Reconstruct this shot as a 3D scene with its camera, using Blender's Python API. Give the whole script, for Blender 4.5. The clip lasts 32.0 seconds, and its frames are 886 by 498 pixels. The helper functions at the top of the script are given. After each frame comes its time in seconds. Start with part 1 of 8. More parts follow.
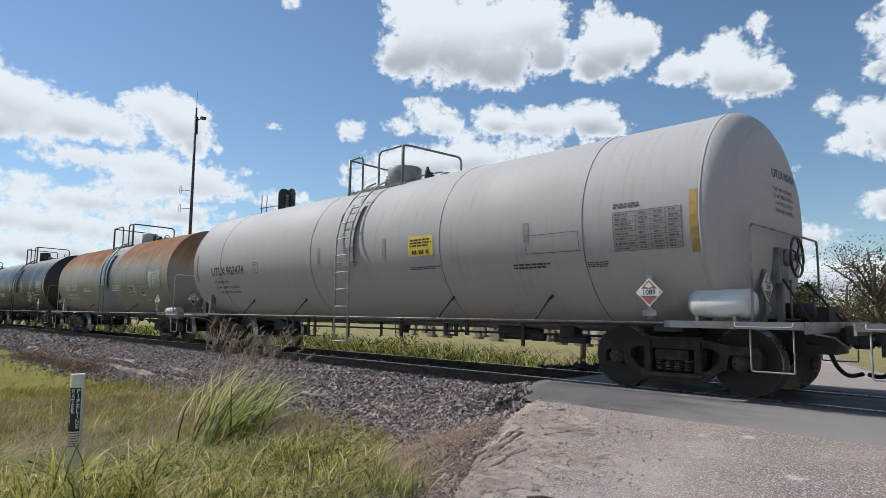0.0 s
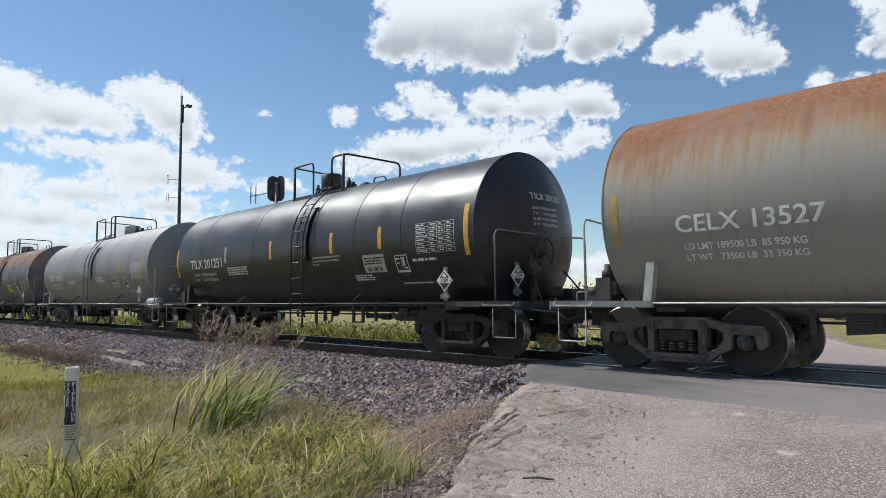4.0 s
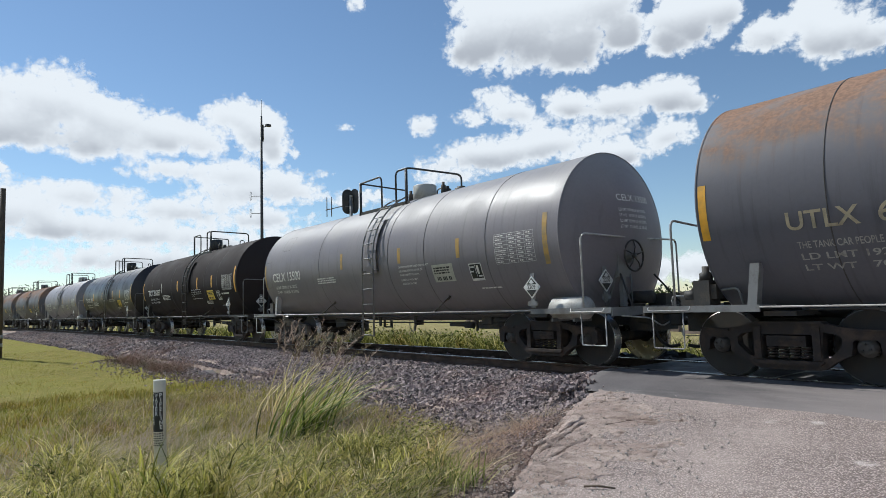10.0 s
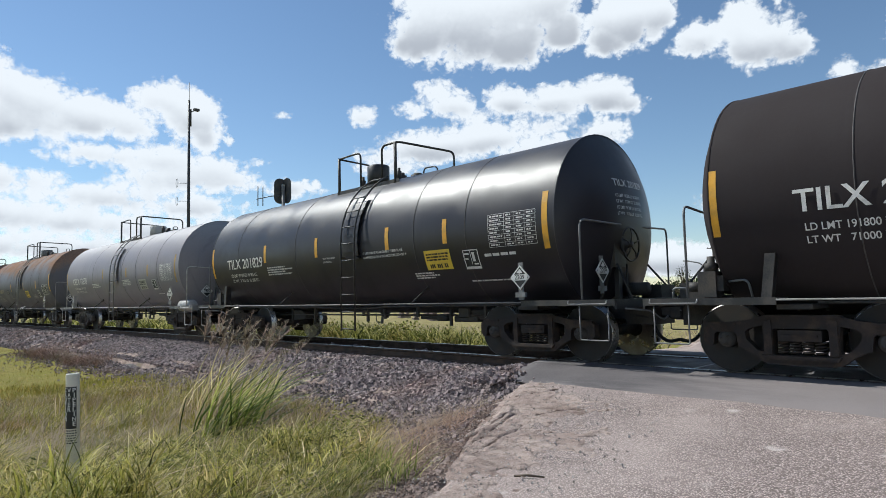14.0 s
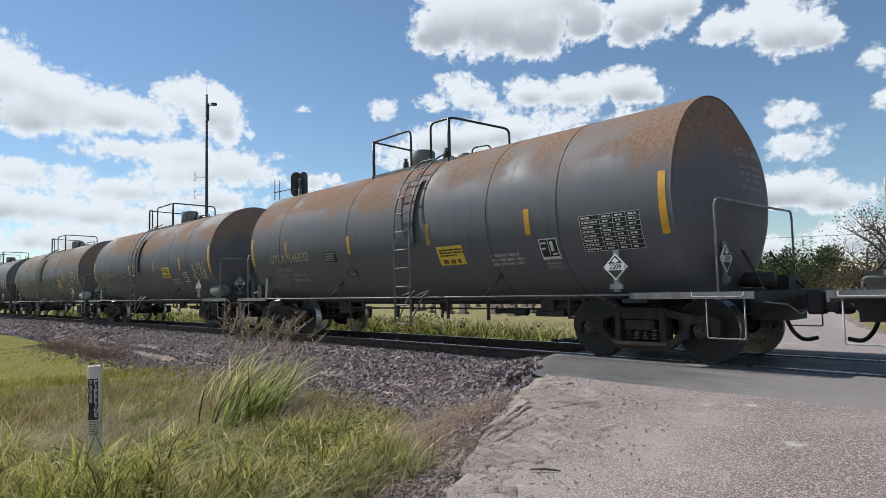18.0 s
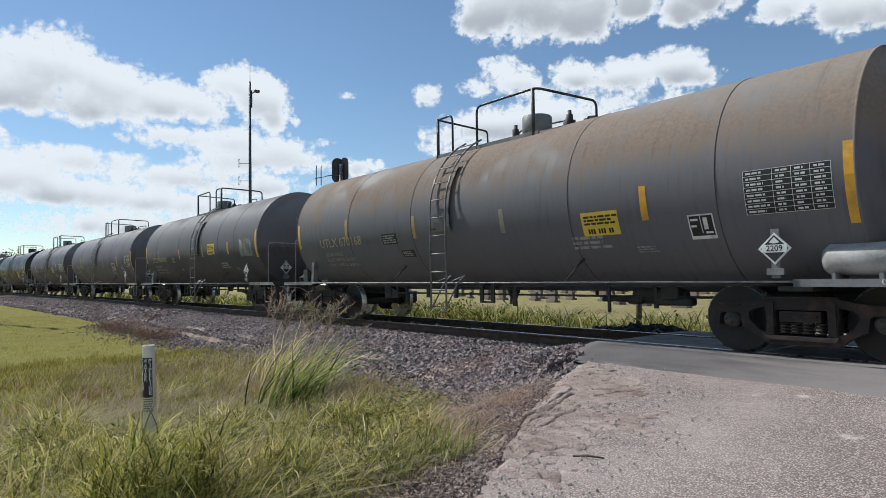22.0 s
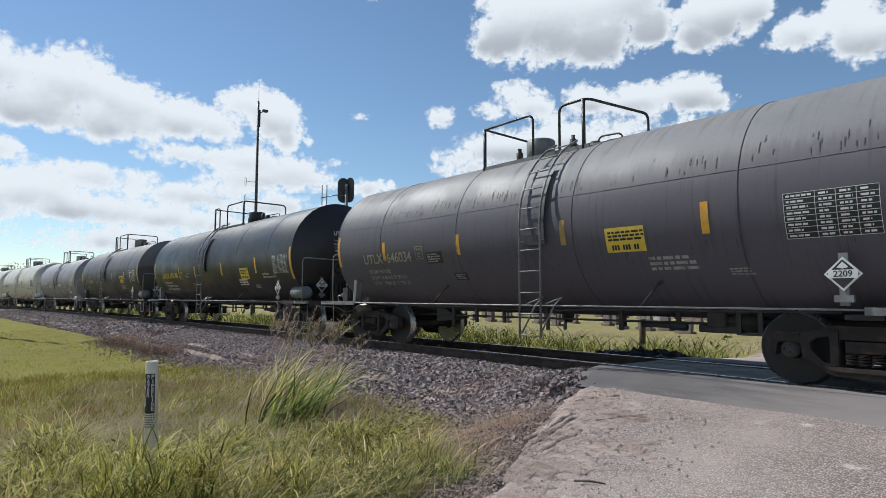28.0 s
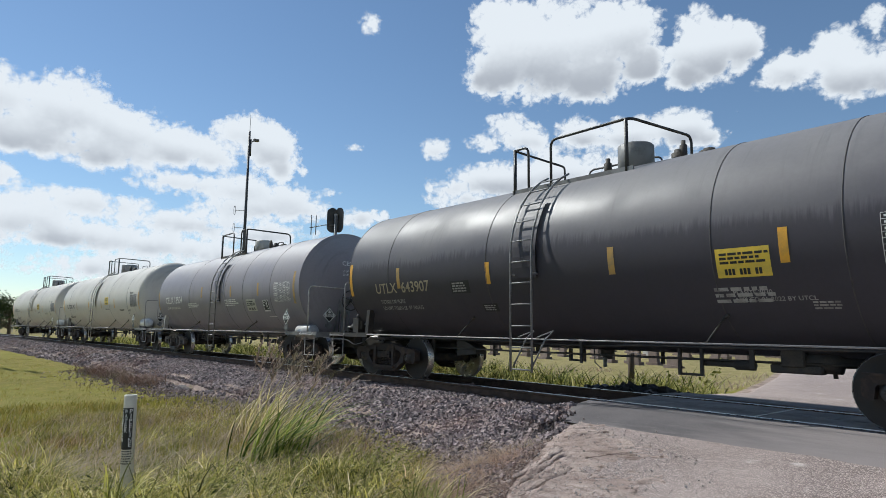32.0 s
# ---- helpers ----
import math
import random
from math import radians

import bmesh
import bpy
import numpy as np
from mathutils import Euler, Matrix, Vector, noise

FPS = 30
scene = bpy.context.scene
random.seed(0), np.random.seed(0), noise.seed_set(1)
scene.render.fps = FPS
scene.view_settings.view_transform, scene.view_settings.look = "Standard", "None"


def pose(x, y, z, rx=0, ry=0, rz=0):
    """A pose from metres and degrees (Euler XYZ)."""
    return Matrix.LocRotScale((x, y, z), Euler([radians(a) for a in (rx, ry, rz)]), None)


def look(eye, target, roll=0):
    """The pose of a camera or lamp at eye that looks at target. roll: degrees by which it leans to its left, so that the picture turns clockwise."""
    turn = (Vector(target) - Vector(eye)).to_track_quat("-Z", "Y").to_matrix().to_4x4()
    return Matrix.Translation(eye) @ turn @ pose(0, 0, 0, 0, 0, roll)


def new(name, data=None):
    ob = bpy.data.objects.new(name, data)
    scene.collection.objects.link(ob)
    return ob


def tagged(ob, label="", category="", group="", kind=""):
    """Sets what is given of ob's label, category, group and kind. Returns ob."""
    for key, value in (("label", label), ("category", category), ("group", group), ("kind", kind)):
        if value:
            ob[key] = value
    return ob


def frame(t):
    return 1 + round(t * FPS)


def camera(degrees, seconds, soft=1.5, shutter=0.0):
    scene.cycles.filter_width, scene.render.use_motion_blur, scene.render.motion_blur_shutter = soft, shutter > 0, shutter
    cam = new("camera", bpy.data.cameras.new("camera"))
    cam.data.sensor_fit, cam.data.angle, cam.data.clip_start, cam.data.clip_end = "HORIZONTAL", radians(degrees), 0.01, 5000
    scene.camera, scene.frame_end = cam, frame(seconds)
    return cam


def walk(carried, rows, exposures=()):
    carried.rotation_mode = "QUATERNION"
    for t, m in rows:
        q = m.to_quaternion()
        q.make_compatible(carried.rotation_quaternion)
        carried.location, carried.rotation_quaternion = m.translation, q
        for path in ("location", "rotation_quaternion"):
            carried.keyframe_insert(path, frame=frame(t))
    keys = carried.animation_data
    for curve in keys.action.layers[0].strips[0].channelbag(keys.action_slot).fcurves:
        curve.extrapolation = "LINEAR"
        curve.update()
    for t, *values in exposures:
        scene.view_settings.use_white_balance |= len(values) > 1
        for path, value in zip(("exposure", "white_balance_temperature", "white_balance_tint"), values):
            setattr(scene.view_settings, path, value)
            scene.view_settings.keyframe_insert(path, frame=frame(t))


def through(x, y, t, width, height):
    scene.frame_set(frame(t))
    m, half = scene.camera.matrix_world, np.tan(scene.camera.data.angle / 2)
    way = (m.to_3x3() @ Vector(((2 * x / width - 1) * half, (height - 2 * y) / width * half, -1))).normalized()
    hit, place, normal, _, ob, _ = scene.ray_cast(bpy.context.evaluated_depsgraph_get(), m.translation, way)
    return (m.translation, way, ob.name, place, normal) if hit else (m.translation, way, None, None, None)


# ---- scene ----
# The camera is hand-held beside a level crossing; rails run along x, rail tops are at z = 0.
cam = camera(70.49, 32.0, soft=0.55)
PATH = [
    (0.0, pose(-0.121, -9.460, 1.068, 95.80, -0.55, 46.02)),
    (0.5, pose(-0.130, -9.474, 1.073, 94.96, -0.25, 45.90)),
    (1.0, pose(-0.118, -9.495, 1.091, 96.95, -0.84, 45.46)),
    (1.5, pose(-0.110, -9.499, 1.082, 97.61, -0.55, 44.26)),
    (2.0, pose(-0.113, -9.481, 1.077, 97.44, 0.01, 44.39)),
    (2.5, pose(-0.125, -9.478, 1.080, 96.05, -0.24, 44.18)),
    (3.0, pose(-0.132, -9.470, 1.077, 95.85, 0.32, 44.75)),
    (3.5, pose(-0.117, -9.475, 1.073, 95.91, 0.98, 44.51)),
    (4.0, pose(-0.126, -9.471, 1.076, 94.38, 0.63, 45.29)),
    (4.5, pose(-0.146, -9.487, 1.089, 95.37, 1.57, 44.82)),
    (6.5, pose(-0.119, -9.472, 1.093, 94.79, 1.23, 43.76)),
    (7.0, pose(-0.108, -9.465, 1.085, 94.23, 1.21, 43.35)),
    (7.5, pose(-0.111, -9.470, 1.105, 95.36, 1.64, 43.85)),
    (8.0, pose(-0.103, -9.485, 1.101, 97.55, 2.44, 44.02)),
    (8.5, pose(-0.094, -9.489, 1.097, 96.99, 2.72, 45.02)),
    (9.0, pose(-0.047, -9.465, 1.108, 95.90, 1.31, 47.53)),
    (9.5, pose(0.040, -9.447, 1.125, 94.23, 1.37, 50.84)),
    (10.0, pose(0.094, -9.458, 1.116, 95.08, 1.80, 52.29)),
    (10.5, pose(0.107, -9.455, 1.116, 95.51, 2.90, 51.53)),
    (11.0, pose(0.084, -9.455, 1.112, 95.78, 2.80, 51.18)),
    (11.5, pose(0.080, -9.443, 1.107, 95.06, 1.95, 49.63)),
    (12.0, pose(0.065, -9.438, 1.108, 94.02, 1.51, 47.59)),
    (12.5, pose(0.048, -9.448, 1.104, 94.40, 1.73, 47.26)),
    (13.0, pose(0.060, -9.437, 1.103, 93.71, 2.41, 47.29)),
    (13.5, pose(0.059, -9.441, 1.101, 93.44, 1.45, 45.67)),
    (14.0, pose(0.059, -9.439, 1.107, 94.26, 1.41, 46.23)),
    (14.5, pose(0.062, -9.440, 1.103, 94.50, 1.71, 46.62)),
    (15.0, pose(0.051, -9.444, 1.100, 93.99, 1.53, 47.71)),
    (15.5, pose(0.062, -9.446, 1.103, 94.12, 1.30, 48.41)),
    (17.5, pose(0.047, -9.449, 1.111, 94.84, 0.81, 46.86)),
    (18.0, pose(0.060, -9.436, 1.111, 93.66, 1.37, 47.69)),
    (18.5, pose(0.064, -9.424, 1.109, 93.10, 1.45, 47.93)),
    (19.0, pose(0.058, -9.424, 1.102, 93.79, 1.65, 47.43)),
    (19.5, pose(0.042, -9.433, 1.104, 92.98, 1.51, 47.63)),
    (20.0, pose(0.027, -9.451, 1.097, 92.74, 0.36, 50.37)),
    (20.5, pose(0.005, -9.449, 1.114, 92.37, 2.17, 54.93)),
    (21.0, pose(0.016, -9.453, 1.087, 94.00, -0.24, 55.11)),
    (21.5, pose(0.038, -9.447, 1.088, 92.58, -0.44, 53.09)),
    (22.0, pose(0.026, -9.455, 1.104, 92.44, 0.92, 51.21)),
    (22.5, pose(0.029, -9.457, 1.100, 93.55, 0.62, 51.11)),
    (23.0, pose(0.039, -9.453, 1.090, 93.93, 1.05, 50.24)),
    (23.5, pose(0.038, -9.443, 1.092, 93.84, 1.64, 49.38)),
    (24.0, pose(0.050, -9.445, 1.091, 94.25, 1.09, 48.09)),
    (24.5, pose(0.041, -9.448, 1.097, 95.04, 1.06, 47.81)),
    (25.0, pose(0.034, -9.449, 1.094, 95.36, 1.16, 48.27)),
    (25.5, pose(0.044, -9.455, 1.089, 95.49, 1.40, 49.48)),
    (27.5, pose(0.063, -9.471, 1.092, 95.54, 0.85, 49.80)),
    (28.0, pose(0.051, -9.474, 1.103, 94.38, -0.08, 51.51)),
    (28.5, pose(0.044, -9.456, 1.120, 93.63, 0.84, 52.16)),
    (29.0, pose(0.053, -9.461, 1.111, 95.55, 0.15, 48.58)),
    (29.5, pose(0.040, -9.457, 1.111, 95.26, 0.41, 46.36)),
    (30.0, pose(0.018, -9.465, 1.107, 94.09, -0.67, 46.25)),
    (30.5, pose(0.005, -9.467, 1.115, 94.57, -0.69, 47.49)),
    (31.0, pose(0.007, -9.467, 1.121, 96.04, -0.91, 49.38)),
    (31.5, pose(0.002, -9.459, 1.126, 97.26, -1.01, 50.33)),
    (32.0, pose(0.015, -9.449, 1.124, 97.21, -0.65, 50.43)),
]
walk(cam, PATH, [(t, 0.06 + s, 5900, 5) for t, s in ((0, -0.08), (2, -0.07), (4, 0), (8, 0.06), (10, -0.04), (12, 0), (15, 0.05), (17.8, -0.06), (19, 0.05), (20, 0.1), (20.5, -0.05), (21, -0.2), (21.7, -0.12), (22.3, -0.04), (24, -0.1), (25, -0.03), (28, -0.06), (30, 0.03), (32, -0.08))])

# ---- world, sun, exposure ----
SUN = Vector((-0.65, -0.19, 0.735)).normalized()
world = bpy.data.worlds.new("sky")
scene.world = world
world.use_nodes = True
wn = world.node_tree
sky = wn.nodes.new("ShaderNodeTexSky")
sky.sky_type = "NISHITA"
sky.sun_disc = False
sky.sun_elevation = math.asin(SUN.z)
sky.sun_rotation = math.atan2(SUN.x, SUN.y)
sky.altitude = 100
sky.air_density = 1.0
sky.dust_density = 0.06
sky.ozone_density = 0.95
wn.nodes["Background"].inputs["Strength"].default_value = 0.099
wn.links.new(sky.outputs["Color"], wn.nodes["Background"].inputs["Color"])
sun = new("sun", bpy.data.lights.new("sun", "SUN"))
sun.data.energy = 5.0
sun.data.angle = radians(0.53)
sun.data.color = (1.0, 0.93, 0.83)
sun.matrix_world = look(SUN * 50, (0, 0, 0))
scene.view_settings.exposure = 0.0


# ---- materials ----
class Nodes:
    """Short writing for a node material."""

    def __init__(self, name):
        self.m = bpy.data.materials.new(name)
        self.m.use_nodes = True
        self.t = self.m.node_tree
        self.b = self.t.nodes["Principled BSDF"]

    def put(self, socket, value):
        if isinstance(value, bpy.types.NodeSocket):
            self.t.links.new(value, socket)
        elif value is not None:
            if socket.type == "RGBA" and len(value) == 3:
                value = (*value, 1)
            socket.default_value = value

    def coord(self, scale=(1, 1, 1), kind="Object"):
        c = self.t.nodes.new("ShaderNodeTexCoord")
        m = self.t.nodes.new("ShaderNodeMapping")
        self.t.links.new(c.outputs[kind], m.inputs["Vector"])
        m.inputs["Scale"].default_value = scale
        return m.outputs["Vector"]

    def shifted(self, vector, by):
        m = self.t.nodes.new("ShaderNodeVectorMath")
        m.operation = "ADD"
        self.put(m.inputs[0], vector)
        m.inputs[1].default_value = by
        return m.outputs[0]

    def noise(self, vector, scale, detail=4.0, rough=0.55, distortion=0.0):
        n = self.t.nodes.new("ShaderNodeTexNoise")
        self.put(n.inputs["Vector"], vector)
        n.inputs["Scale"].default_value = scale
        n.inputs["Detail"].default_value = detail
        n.inputs["Roughness"].default_value = rough
        n.inputs["Distortion"].default_value = distortion
        return n.outputs["Fac"]

    def voronoi(self, vector, scale, out="Distance"):
        n = self.t.nodes.new("ShaderNodeTexVoronoi")
        self.put(n.inputs["Vector"], vector)
        n.inputs["Scale"].default_value = scale
        return n.outputs[out]

    def math(self, op, a, b=None, c=None):
        n = self.t.nodes.new("ShaderNodeMath")
        n.operation = op
        for s, v in zip(n.inputs, (a, b, c)):
            self.put(s, v)
        return n.outputs[0]

    def step(self, value, lo, hi, to_lo=0.0, to_hi=1.0):
        n = self.t.nodes.new("ShaderNodeMapRange")
        n.interpolation_type = "SMOOTHSTEP"
        for s, v in zip(("Value", "From Min", "From Max", "To Min", "To Max"), (value, lo, hi, to_lo, to_hi)):
            self.put(n.inputs[s], v)
        return n.outputs["Result"]

    def mix(self, fac, a, b, blend="MIX"):
        n = self.t.nodes.new("ShaderNodeMix")
        n.data_type = "RGBA"
        n.blend_type = blend
        self.put(n.inputs["Factor"], fac)
        self.put(n.inputs[6], a)
        self.put(n.inputs[7], b)
        return n.outputs[2]

    def part(self, vector, axis):
        n = self.t.nodes.new("ShaderNodeSeparateXYZ")
        self.put(n.inputs[0], vector)
        return n.outputs[axis]

    def attribute(self, name):
        n = self.t.nodes.new("ShaderNodeAttribute")
        n.attribute_name = name
        return n.outputs["Fac"]

    def island(self):
        return self.t.nodes.new("ShaderNodeNewGeometry").outputs["Random Per Island"]

    def random(self):
        return self.t.nodes.new("ShaderNodeObjectInfo").outputs["Random"]

    def bump(self, height, strength=0.3, distance=0.02):
        n = self.t.nodes.new("ShaderNodeBump")
        n.inputs["Strength"].default_value = strength
        n.inputs["Distance"].default_value = distance
        self.put(n.inputs["Height"], height)
        self.put(self.b.inputs["Normal"], n.outputs["Normal"])

    def done(self, color=None, rough=0.6, metal=0.0, **more):
        self.put(self.b.inputs["Base Color"], color)
        self.put(self.b.inputs["Roughness"], rough)
        self.put(self.b.inputs["Metallic"], metal)
        for k, v in more.items():
            self.put(self.b.inputs[k.replace("_", " ")], v)
        return self.m


def painted(name, color, rough=0.5, dirt=(0.08, 0.07, 0.06), amount=0.5, scale=3.0, metal=0.0):
    """Plain paint or metal with grime at two scales."""
    n = Nodes(name)
    v = n.coord()
    big = n.noise(v, scale, 5)
    fine = n.noise(v, scale * 14, 3)
    f = n.math("MULTIPLY", n.step(n.math("ADD", big, n.math("MULTIPLY", fine, 0.3)), 0.55, 0.85), amount)
    n.bump(fine, 0.15, 0.004)
    return n.done(n.mix(f, color, dirt), n.step(big, 0.3, 0.7, rough - 0.08, rough + 0.1), metal)


def tank_paint(name, color, seed, rust=0.0, rust_low=3.4, rust_color=(0.23, 0.085, 0.035), rough=0.42, streaks=0.35,
               streak_color=(0.05, 0.05, 0.05), lit_fade=0.25, lit_fade_color=(0.45, 0.44, 0.42), band=None, band_color=(0.2, 0.23, 0.27), drips=0.25, patchy=0.12, gloss=0.3, drip_color=(0.33, 0.235, 0.15), peel_lit=None, peel_lit_color=(0.30, 0.30, 0.31), grain=0.22):
    """Sprayed tank paint: chalky fading and painted-in sunlight on top, runs down the sides, rust that spreads from the
    crown.
    """
    n = Nodes(name)
    raw = n.coord()
    v = n.shifted(raw, (seed * 7.3, seed * 3.1, 0))
    x, z = n.part(raw, 0), n.part(raw, 2)
    runs = n.noise(n.shifted(n.coord((5.0, 0.35, 0.35)), (seed * 11.0, 0, 0)), 2.2, 5, 0.6)
    patch = n.noise(v, 0.9, 6, 0.6)
    fine = n.noise(v, 18, 4, 0.6)
    # Crown paler with height: chalk wear plus the sunlit top in the colour.
    col = n.mix(n.math("MULTIPLY", n.step(n.math("ADD", z, n.math("MULTIPLY", patch, 1.2)), 3.1, 4.4), lit_fade), color, lit_fade_color)
    if band is not None:
        edge = n.math("ADD", n.math("ABSOLUTE", n.math("SUBTRACT", x, band[0])), n.math("MULTIPLY", fine, 0.03))
        col = n.mix(n.step(edge, band[1], band[1] + 0.02, 0.85, 0.0), col, band_color)
    col = n.mix(n.math("MULTIPLY", n.step(runs, 0.52, 0.74), streaks), col, streak_color)
    # Pale above a ragged edge: peeling paint, and lit upper sides in the colour.
    if peel_lit is not None:
        ragged = n.math("ADD", z, n.math("ADD", n.math("MULTIPLY", n.noise(n.shifted(n.coord((9.0, 0.5, 0.5)), (seed, 0, 0)), 1.5, 7, 0.75), 0.55), n.math("MULTIPLY", n.noise(n.coord((0.35, 1, 1)), 1.0, 2), 0.4)))
        col = n.mix(n.step(ragged, peel_lit + 0.40, peel_lit + 0.60, 0.0, 0.26), col, peel_lit_color)
    if rust:
        level = n.math("ADD", z, n.math("MULTIPLY", n.math("ADD", n.math("MULTIPLY", runs, 0.9), patch), 1.0))
        wide = n.noise(n.shifted(n.coord((0.55, 0.9, 0.9)), (seed * 5.0, 2, 0)), 0.8, 5, 0.65, 0.5)
        spread = n.math("MULTIPLY", n.step(level, rust_low + 0.75, rust_low + 1.35), n.step(n.math("ADD", n.math("MULTIPLY", fine, grain), n.math("ADD", patch, wide)), 0.78 + 0.54 * grain, 1.12 + 0.46 * grain, patchy, 1.0))
        if band is not None:
            spread = n.math("MULTIPLY", spread, n.step(edge, band[1], band[1] + 0.15, 0.25, 1.0))
        tone = n.mix(n.step(fine, 0.35, 0.65), rust_color, tuple(min(1, c * 1.6 + 0.01) for c in rust_color))
        tone = n.mix(n.step(n.math("ADD", level, n.math("MULTIPLY", fine, 0.3)), rust_low + 1.1, rust_low + 1.75, drips, 0.0), tone, drip_color)
        col = n.mix(n.math("MULTIPLY", spread, rust), col, tone)
        gloss = n.math("MULTIPLY", gloss, n.math("SUBTRACT", 1.0, spread))
        dull = n.math("MULTIPLY", spread, 0.35)
    col = n.mix(n.step(fine, 0.3, 0.7, 0.0, 0.12), col, (0.6, 0.58, 0.54), "MULTIPLY")
    n.bump(n.math("ADD", n.noise(v, 1.1, 2), n.math("MULTIPLY", fine, 0.05)), 0.09, 0.05)
    coarse = n.step(patch, 0.3, 0.75, rough - 0.08, rough + 0.14)
    return n.done(col, n.math("ADD", coarse, dull) if rust else coarse, Specular_IOR_Level=gloss)


def glow_free(name, color, rough=0.6):
    return Nodes(name).done(color, rough)


def dull_paint(name, a, b):
    """Matt brushed paint of two tones."""
    n = Nodes(name)
    v = n.coord()
    return n.done(n.mix(n.step(n.noise(v, 9, 4), 0.35, 0.65), a, b), 0.85, Specular_IOR_Level=0.05)


M_DAUB = dull_paint("brown_touch_up_paint", (0.105, 0.08, 0.06), (0.075, 0.06, 0.052))
M_TRUCK = painted("truck_cast_steel", (0.024, 0.0185, 0.017), 0.85, (0.085, 0.058, 0.043), 0.75, 7)
M_TRUCK_PALE = painted("truck_dusty_steel", (0.125, 0.107, 0.095), 0.8, (0.035, 0.029, 0.025), 0.75, 5)
M_CAP = painted("bearing_cap_paint", (0.07, 0.062, 0.055), 0.7, (0.03, 0.027, 0.025), 0.6, 6)
M_WHEEL = painted("wheel_steel", (0.02, 0.017, 0.0155), 0.7, (0.06, 0.043, 0.031), 0.5, 5)
M_TREAD = painted("bright_rail_steel", (0.42, 0.40, 0.38), 0.3, (0.15, 0.11, 0.08), 0.3, 8, 0.9)
M_BLACK = painted("black_paint", (0.018, 0.018, 0.019), 0.5, (0.10, 0.085, 0.07), 0.5)
M_DARK = painted("dark_underframe", (0.03, 0.028, 0.027), 0.7, (0.10, 0.08, 0.06), 0.6)
M_GREY = painted("grey_steel_paint", (0.20, 0.20, 0.20), 0.55, (0.07, 0.06, 0.05), 0.6)
M_PALE = painted("pale_grey_paint", (0.42, 0.41, 0.39), 0.55, (0.12, 0.10, 0.08), 0.5)
M_WHITE = painted("white_paint", (0.72, 0.72, 0.70), 0.5, (0.25, 0.22, 0.18), 0.4)
M_GALV = painted("worn_pale_pipe", (0.50, 0.49, 0.47), 0.45, (0.15, 0.12, 0.10), 0.5, 6)
M_PIPE = painted("grey_pipe_paint", (0.30, 0.29, 0.29), 0.5, (0.10, 0.085, 0.07), 0.6, 6)
M_SEAM = painted("dark_seam", (0.07, 0.064, 0.062), 0.7, (0.03, 0.027, 0.025), 0.5, 8)
M_YELLOW = painted("yellow_reflector", (0.72, 0.37, 0.03), 0.45, (0.30, 0.20, 0.06), 0.45, 6)
M_YELLOW_OLD = painted("faded_yellow_reflector", (0.44, 0.27, 0.07), 0.6, (0.22, 0.19, 0.12), 0.7, 7)
M_OCHRE = painted("weathered_ochre_strip", (0.30, 0.17, 0.07), 0.65, (0.22, 0.16, 0.11), 0.7, 7)
M_SEAM_SOFT = painted("soft_seam", (0.135, 0.125, 0.13), 0.7, (0.07, 0.065, 0.065), 0.5, 8)
M_FADED = painted("bleached_strip", (0.30, 0.27, 0.22), 0.65, (0.20, 0.18, 0.15), 0.6, 7)
M_TABLE = painted("grey_table_panel", (0.30, 0.29, 0.285), 0.65, (0.24, 0.23, 0.22), 0.5, 5)
M_SIGN_Y = painted("yellow_sign", (0.78, 0.56, 0.06), 0.5, (0.35, 0.27, 0.1), 0.35, 6)
M_SIGN_W = painted("chalky_sign", (0.48, 0.47, 0.40), 0.6, (0.25, 0.23, 0.18), 0.4, 6)
M_INK = glow_free("black_ink", (0.02, 0.02, 0.02), 0.6)
M_LETTER = painted("white_lettering", (0.74, 0.73, 0.70), 0.55, (0.35, 0.33, 0.30), 0.5, 9)
M_LETTER_OLD = painted("worn_lettering", (0.36, 0.35, 0.32), 0.65, (0.16, 0.15, 0.14), 0.8, 9)
M_LETTER_GOLD = painted("worn_gold_lettering", (0.42, 0.36, 0.24), 0.65, (0.20, 0.17, 0.12), 0.6, 9)
M_LETTER_DARK = painted("black_lettering", (0.04, 0.04, 0.042), 0.6, (0.12, 0.12, 0.11), 0.5, 9)
M_RED = painted("dark_red_placard", (0.32, 0.10, 0.08), 0.55, (0.2, 0.1, 0.08), 0.4)
M_RUBBER = painted("black_rubber", (0.015, 0.015, 0.016), 0.7, (0.06, 0.055, 0.05), 0.5)
M_RAIL = painted("rusty_rail_side", (0.085, 0.05, 0.033), 0.8, (0.03, 0.025, 0.02), 0.6, 5)
M_TIE = painted("weathered_tie", (0.10, 0.085, 0.07), 0.9, (0.03, 0.027, 0.024), 0.7, 3)


